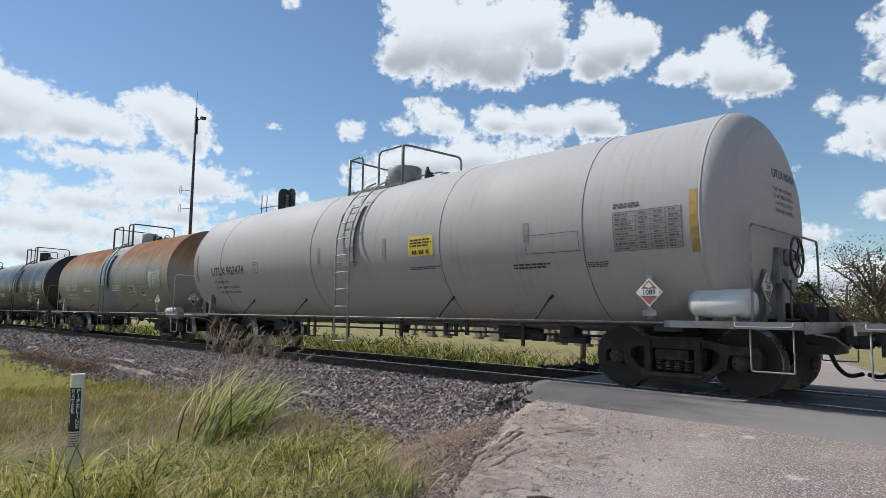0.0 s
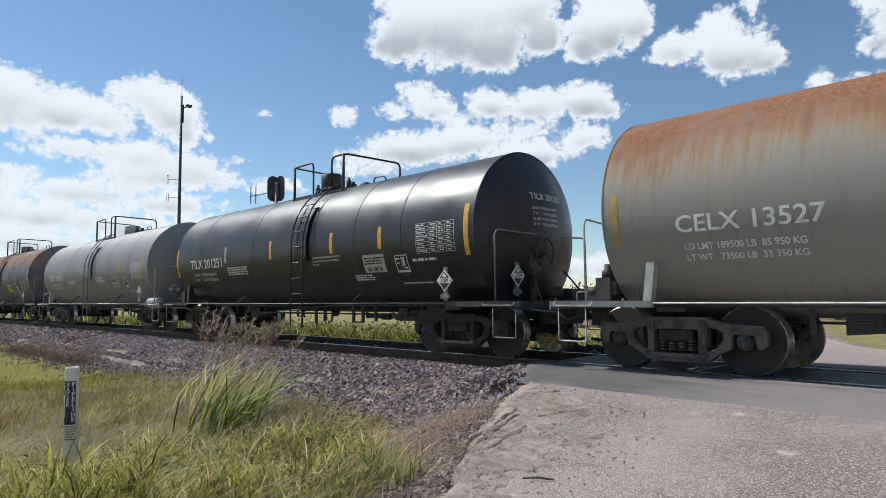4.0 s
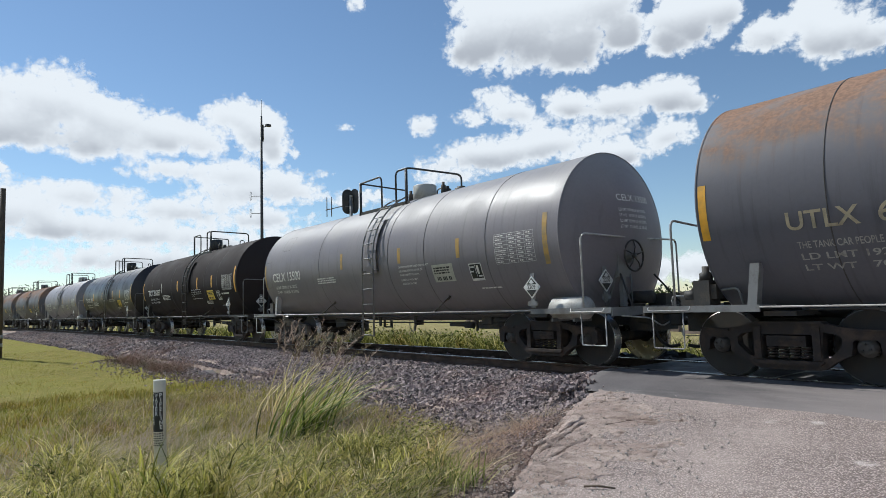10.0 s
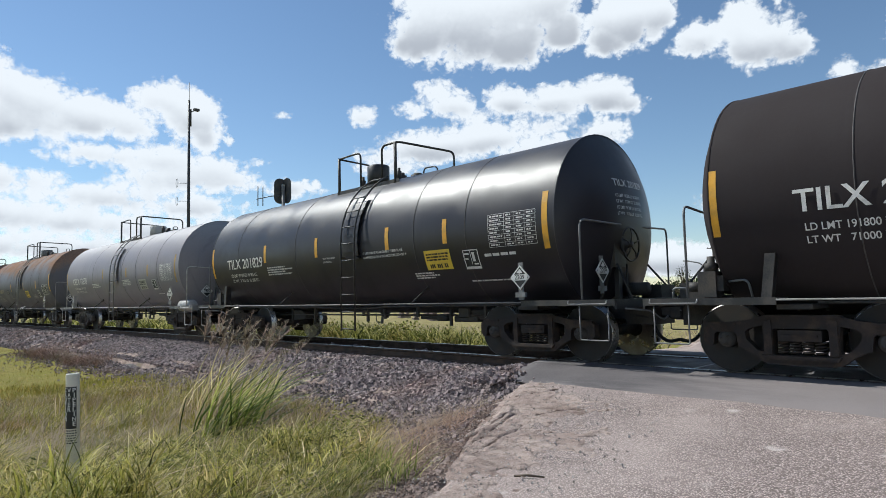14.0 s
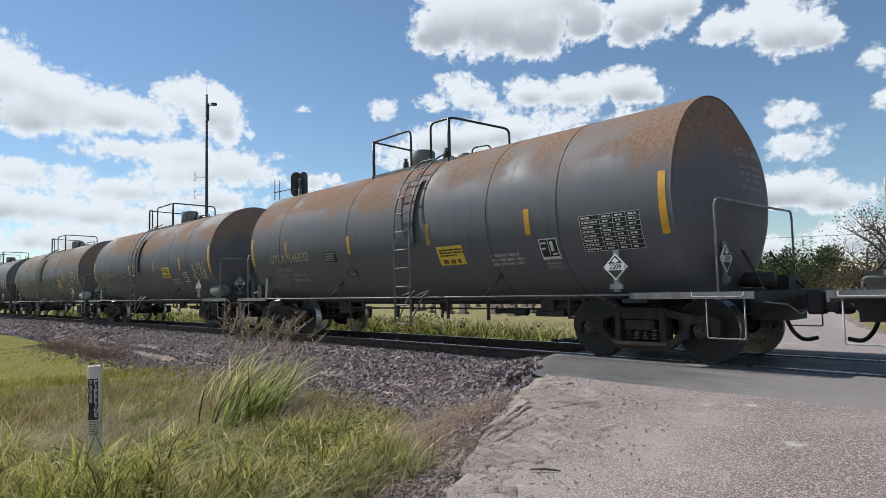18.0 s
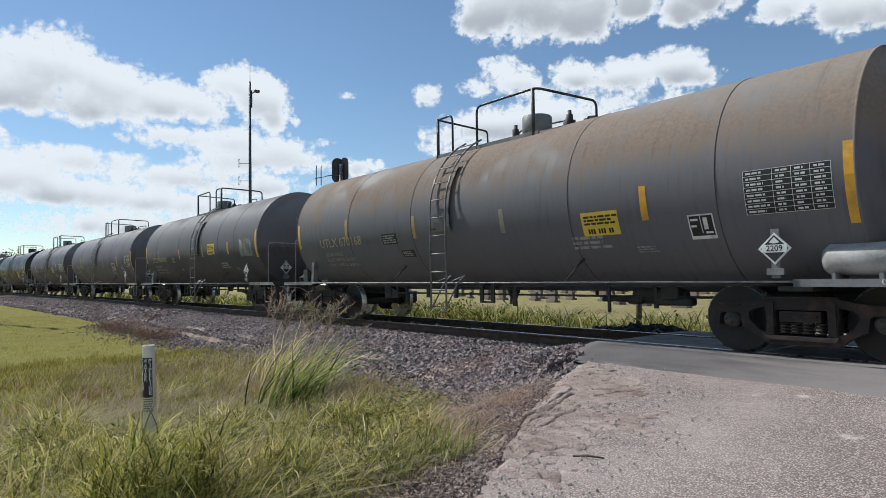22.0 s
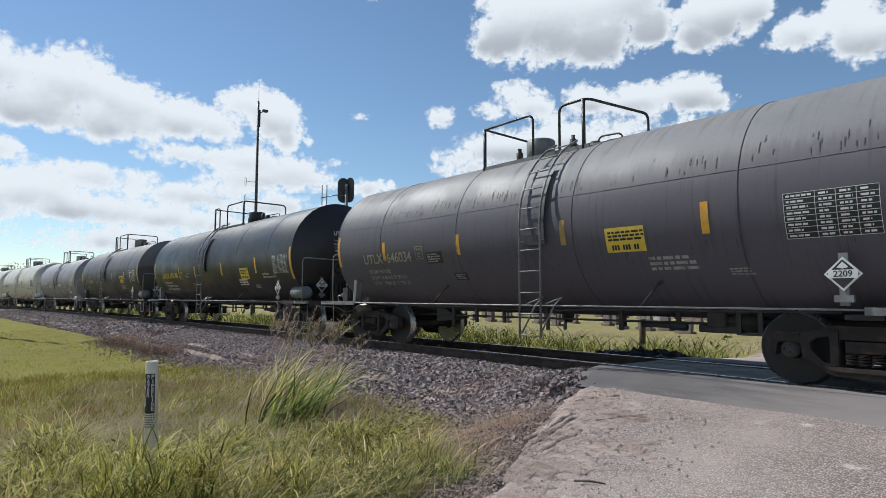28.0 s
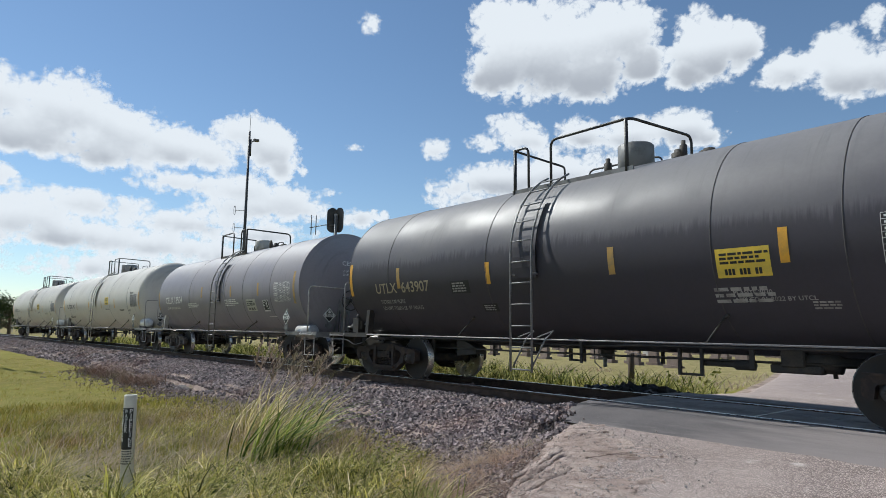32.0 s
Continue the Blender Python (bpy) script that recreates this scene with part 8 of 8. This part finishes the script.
def overpass():
    """A road bridge over the line, far up the track."""
    x0 = -262.0
    y0 = track_y(x0)
    a = track_turn(x0)
    br = tagged(new("overpass"), "distant concrete road bridge across the railway", "bridge")
    br.matrix_basis = pose(x0, y0, -0.6, 0, 0, a)
    bm = bmesh.new()
    box(bm, -5, 5, -16, 62, 5.9, 7.0)
    put("deck", mesh_from("deck", bm, M_CONCRETE), br)
    for x in (-5.1, 4.9):
        bm = bmesh.new()
        box(bm, x, x + 0.2, -16, 62, 7.0, 7.9)
        put("parapet", mesh_from("parapet", bm, M_CONCRETE), br)
    for y in (-14, 16, 38, 60):
        bm = bmesh.new()
        box(bm, -4, 4, y - 0.5, y + 0.5, -0.5, 5.9)
        put("pier", mesh_from("pier", bm, M_CONCRETE), br)
    for y, s in ((-16, -1), (62, 1)):
        bm = bmesh.new()
        prism(bm, [(-8, 0), (8, 0), (5, 7), (-5, 7)], min(y, y + s * 40), max(y, y + s * 40))
        put("embankment", mesh_from("embankment", bm, M_GROUND), br)


overpass()


# ---- the sky's clouds ----
# Each bank: how many degrees it drifts in the clip, and its heaps as azimuth, elevation, half width, half height.
CLOUDS = {
    "high": (4.0, [(44.6, 24.7, 6.3, 4.1), (49.2, 23.6, 2.8, 2.9), (41.3, 22.1, 4.4, 2.1), (38.3, 25.6, 3.6, 3.0), (51.4, 22.2, 1.1, 1.1), (48.8, 27.0, 3.0, 2.2), (36.4, 22.8, 1.8, 1.6),
                   (30.5, 23.2, 3.2, 2.5), (32.5, 21.4, 1.6, 1.2), (28.0, 23.2, 1.6, 1.9), (31.5, 25.4, 1.4, 1.2),
                   (20.0, 19.6, 2.9, 2.1), (21.4, 21.4, 1.6, 1.8), (24.6, 20.6, 1.8, 1.3), (25.9, 20.0, 1.2, 0.8), (17.7, 18.6, 1.5, 1.0), (18.5, 23.1, 0.8, 0.8),
                   (7.6, 20.6, 3.4, 2.7), (9.9, 18.2, 1.4, 0.9), (1.0, 22.0, 4.0, 3.0)]),
    "middle": (3.4, [(32.8, 17.3, 2.8, 1.6), (37.0, 17.0, 3.2, 1.5), (41.2, 17.4, 2.3, 1.4), (30.5, 16.3, 1.6, 1.0), (47.9, 18.4, 2.1, 0.9), (50.1, 16.8, 1.9, 0.8), (46.2, 17.1, 2.2, 1.2), (44.4, 16.1, 1.6, 0.8),
                     (48.4, 13.6, 4.5, 1.6), (53.4, 12.8, 2.6, 0.8), (43.4, 14.2, 3.6, 1.4), (52.4, 11.6, 2.8, 0.7), (32.8, 14.0, 2.6, 1.1), (38.0, 14.8, 2.6, 1.1), (54.6, 16.3, 1.3, 1.0), (37.5, 12.8, 4.0, 1.3)]),
    "low": (2.8, [(61.9, 16.2, 1.2, 0.42), (63.7, 12.1, 1.2, 0.36), (60.6, 26.7, 0.9, 0.9), (71.3, 16.8, 2.6, 1.4), (69.1, 15.6, 2.4, 2.0), (68.3, 13.8, 1.1, 1.3), (73.4, 15.9, 1.6, 0.8), (66.1, 13.6, 0.45, 0.5),
                  (85.3, 16.7, 3.6, 2.7), (91.0, 17.0, 3.4, 2.2), (81.0, 15.6, 3.2, 2.1), (77.2, 14.9, 3.0, 1.7), (74.2, 14.5, 2.2, 1.3), (88.0, 14.5, 3.5, 1.7), (82.5, 13.8, 4.6, 1.3), (94.6, 16.5, 3.5, 2.5), (98.5, 16.0, 3.0, 2.0),
                  (76.0, 11.9, 4.0, 1.0), (71.5, 11.8, 3.5, 1.3), (67.6, 11.2, 2.6, 1.3), (65.4, 10.4, 1.8, 1.0), (70.5, 10.2, 4.6, 1.1),
                  (84.2, 9.5, 3.6, 1.1), (80.6, 9.6, 2.2, 0.8), (75.5, 8.6, 5.2, 1.1), (69.0, 8.0, 4.2, 1.0), (83.2, 7.0, 5.0, 1.2), (77.0, 6.5, 6.0, 1.1), (71.0, 5.8, 5.2, 1.0), (80.0, 4.5, 7.0, 1.1), (88.0, 8.2, 4.0, 1.6), (92.5, 7.0, 5.0, 2.0), (65.8, 6.8, 3.0, 0.7), (70.0, 4.0, 5.2, 0.7), (90.5, 11.0, 2.6, 1.0), (60.5, 9.8, 2.4, 0.8), (62.0, 5.5, 8.0, 0.9),
                  (26.8, 2.6, 8.0, 1.5), (12.8, 3.0, 7.0, 1.7), (2.0, 2.8, 6.0, 1.9), (38.0, 2.4, 7.0, 1.2), (13.9, 16.3, 1.0, 0.9), (11.3, 15.1, 1.9, 1.3), (8.8, 13.8, 2.8, 2.2), (12.6, 13.2, 1.8, 1.0), (19.7, 13.2, 2.0, 0.95), (18.9, 10.6, 2.3, 1.1), (16.9, 11.6, 0.9, 0.6), (9.5, 8.4, 2.8, 1.3), (20.5, 7.2, 4.4, 1.5), (16.5, 6.2, 3.2, 1.1), (5.0, 6.5, 4.0, 1.5)]),
}


def make_clouds(name, blobs, radius, around):
    rs = random.Random(11)
    blobs = list(blobs)
    for _ in range(46 if around else 0):
        a = rs.uniform(108, 348)
        e = rs.uniform(4, 34)
        w = rs.uniform(3, 9)
        for _ in range(3):
            blobs.append((a + rs.uniform(-w, w), e + rs.uniform(-1, 1), w * rs.uniform(0.4, 0.8), w * rs.uniform(0.2, 0.35)))
    az = np.arange(-10, 106, 0.3)
    if around:
        az = np.concatenate([az, np.arange(106, 350.1, 1.2)])
    el = np.concatenate([np.arange(-0.5, 31, 0.3), np.arange(31, 50.1, 1.2 if around else 9.5)])
    A, E = np.meshgrid(az, el)
    total = np.zeros(A.shape)
    weight, low = np.full(A.shape, 1e-6), np.zeros(A.shape)
    for a, e, w, h in blobs:
        lift = min(1.0, 0.68 * h - 0.06)
        q = ((A - a) * np.cos(np.radians(e)) / (w * 1.02)) ** 2 + ((E - e) / (h * 1.06)) ** 2
        d = lift - max(lift, 0.5) * np.minimum(q, 4.0)
        k = np.exp(5.0 * d)
        total += k
        soft = np.exp(1.9 * d) * (w * h) ** 1.5
        weight += soft
        low += soft * np.clip((e - E) / (h + 0.25), -1, 1)
    cover = np.log(np.maximum(total, 1e-9)) / 5.0 + 0.03
    ar, er = np.radians(A), np.radians(E)
    P = np.stack([-np.sin(ar) * np.cos(er), np.cos(ar) * np.cos(er), np.sin(er)], -1).reshape(-1, 3) * radius
    ny, nx = A.shape
    idx = np.arange(ny * nx).reshape(ny, nx)
    F = np.stack([idx[:-1, :-1], idx[1:, :-1], idx[1:, 1:], idx[:-1, 1:]], -1).reshape(-1, 4)
    if not around:
        F = F[np.maximum.reduce([cover.ravel()[F[:, i]] for i in range(4)]) > -1.6]
    me = arrays("cloud_layer", P, F, M_CLOUD, True)
    for key, data in (("cover", np.clip(cover, -2, 1.2)), ("under", np.clip(low / weight, -1, 1))):
        at = me.attributes.new(key, "FLOAT", "POINT")
        at.data.foreach_set("value", data.astype(np.float32).ravel())
    return put("cloud_layer", me, None, pose(0, -9.46, 1.1), name + " bank of fair-weather cumulus drifting over a blue sky", category="clouds", kind="structure")


clouds = [(make_clouds(key, heaps, 2400.0 - 60 * i, key == "low"), drift) for i, (key, (drift, heaps)) in enumerate(CLOUDS.items())]


# ---- what moves ----
def run(t):
    """How far the train has come by t seconds."""
    u = t / 32
    return ((8.43073 * u - 23.13661) * u + 36.84511) * u * u + 224.99048 * u


def motions():
    for bank, drift in clouds:
        walk(bank, [(t, pose(0, -9.46, 1.1, 0, 0, -drift * t / 32)) for t in (0, 8, 16, 24, 32)])
    beats = [i * 0.5 for i in range(65)]
    for car, home, axles in TRAIN:
        rows = []
        for t in beats:
            x = home + run(t)
            rows.append((t, pose(x, track_y(x), 0, 0, 0, track_turn(x))))
        walk(car, rows)
        ticks = [i / 15 for i in range(481)]
        for axle in axles:
            at = axle.location.copy()
            phase = at.x * 37
            walk(axle, [(t, pose(at.x, 0, at.z, 0, phase + math.degrees(run(t) / 0.457) % 360, 0)) for t in ticks])
    for i, tuft in enumerate(SWAYING):
        base = tuft.matrix_basis.copy()
        rs = random.Random(50 + i)
        a, b = rs.uniform(0, 6), rs.uniform(0, 6)
        rows = []
        for k in range(81):
            t = k * 0.4
            lean = 5.0 * math.sin(1.9 * t + a) + 3.0 * math.sin(3.7 * t + b)
            rows.append((t, base @ pose(0, 0, 0, lean * 0.4, lean, 0)))
        walk(tuft, rows)


motions()
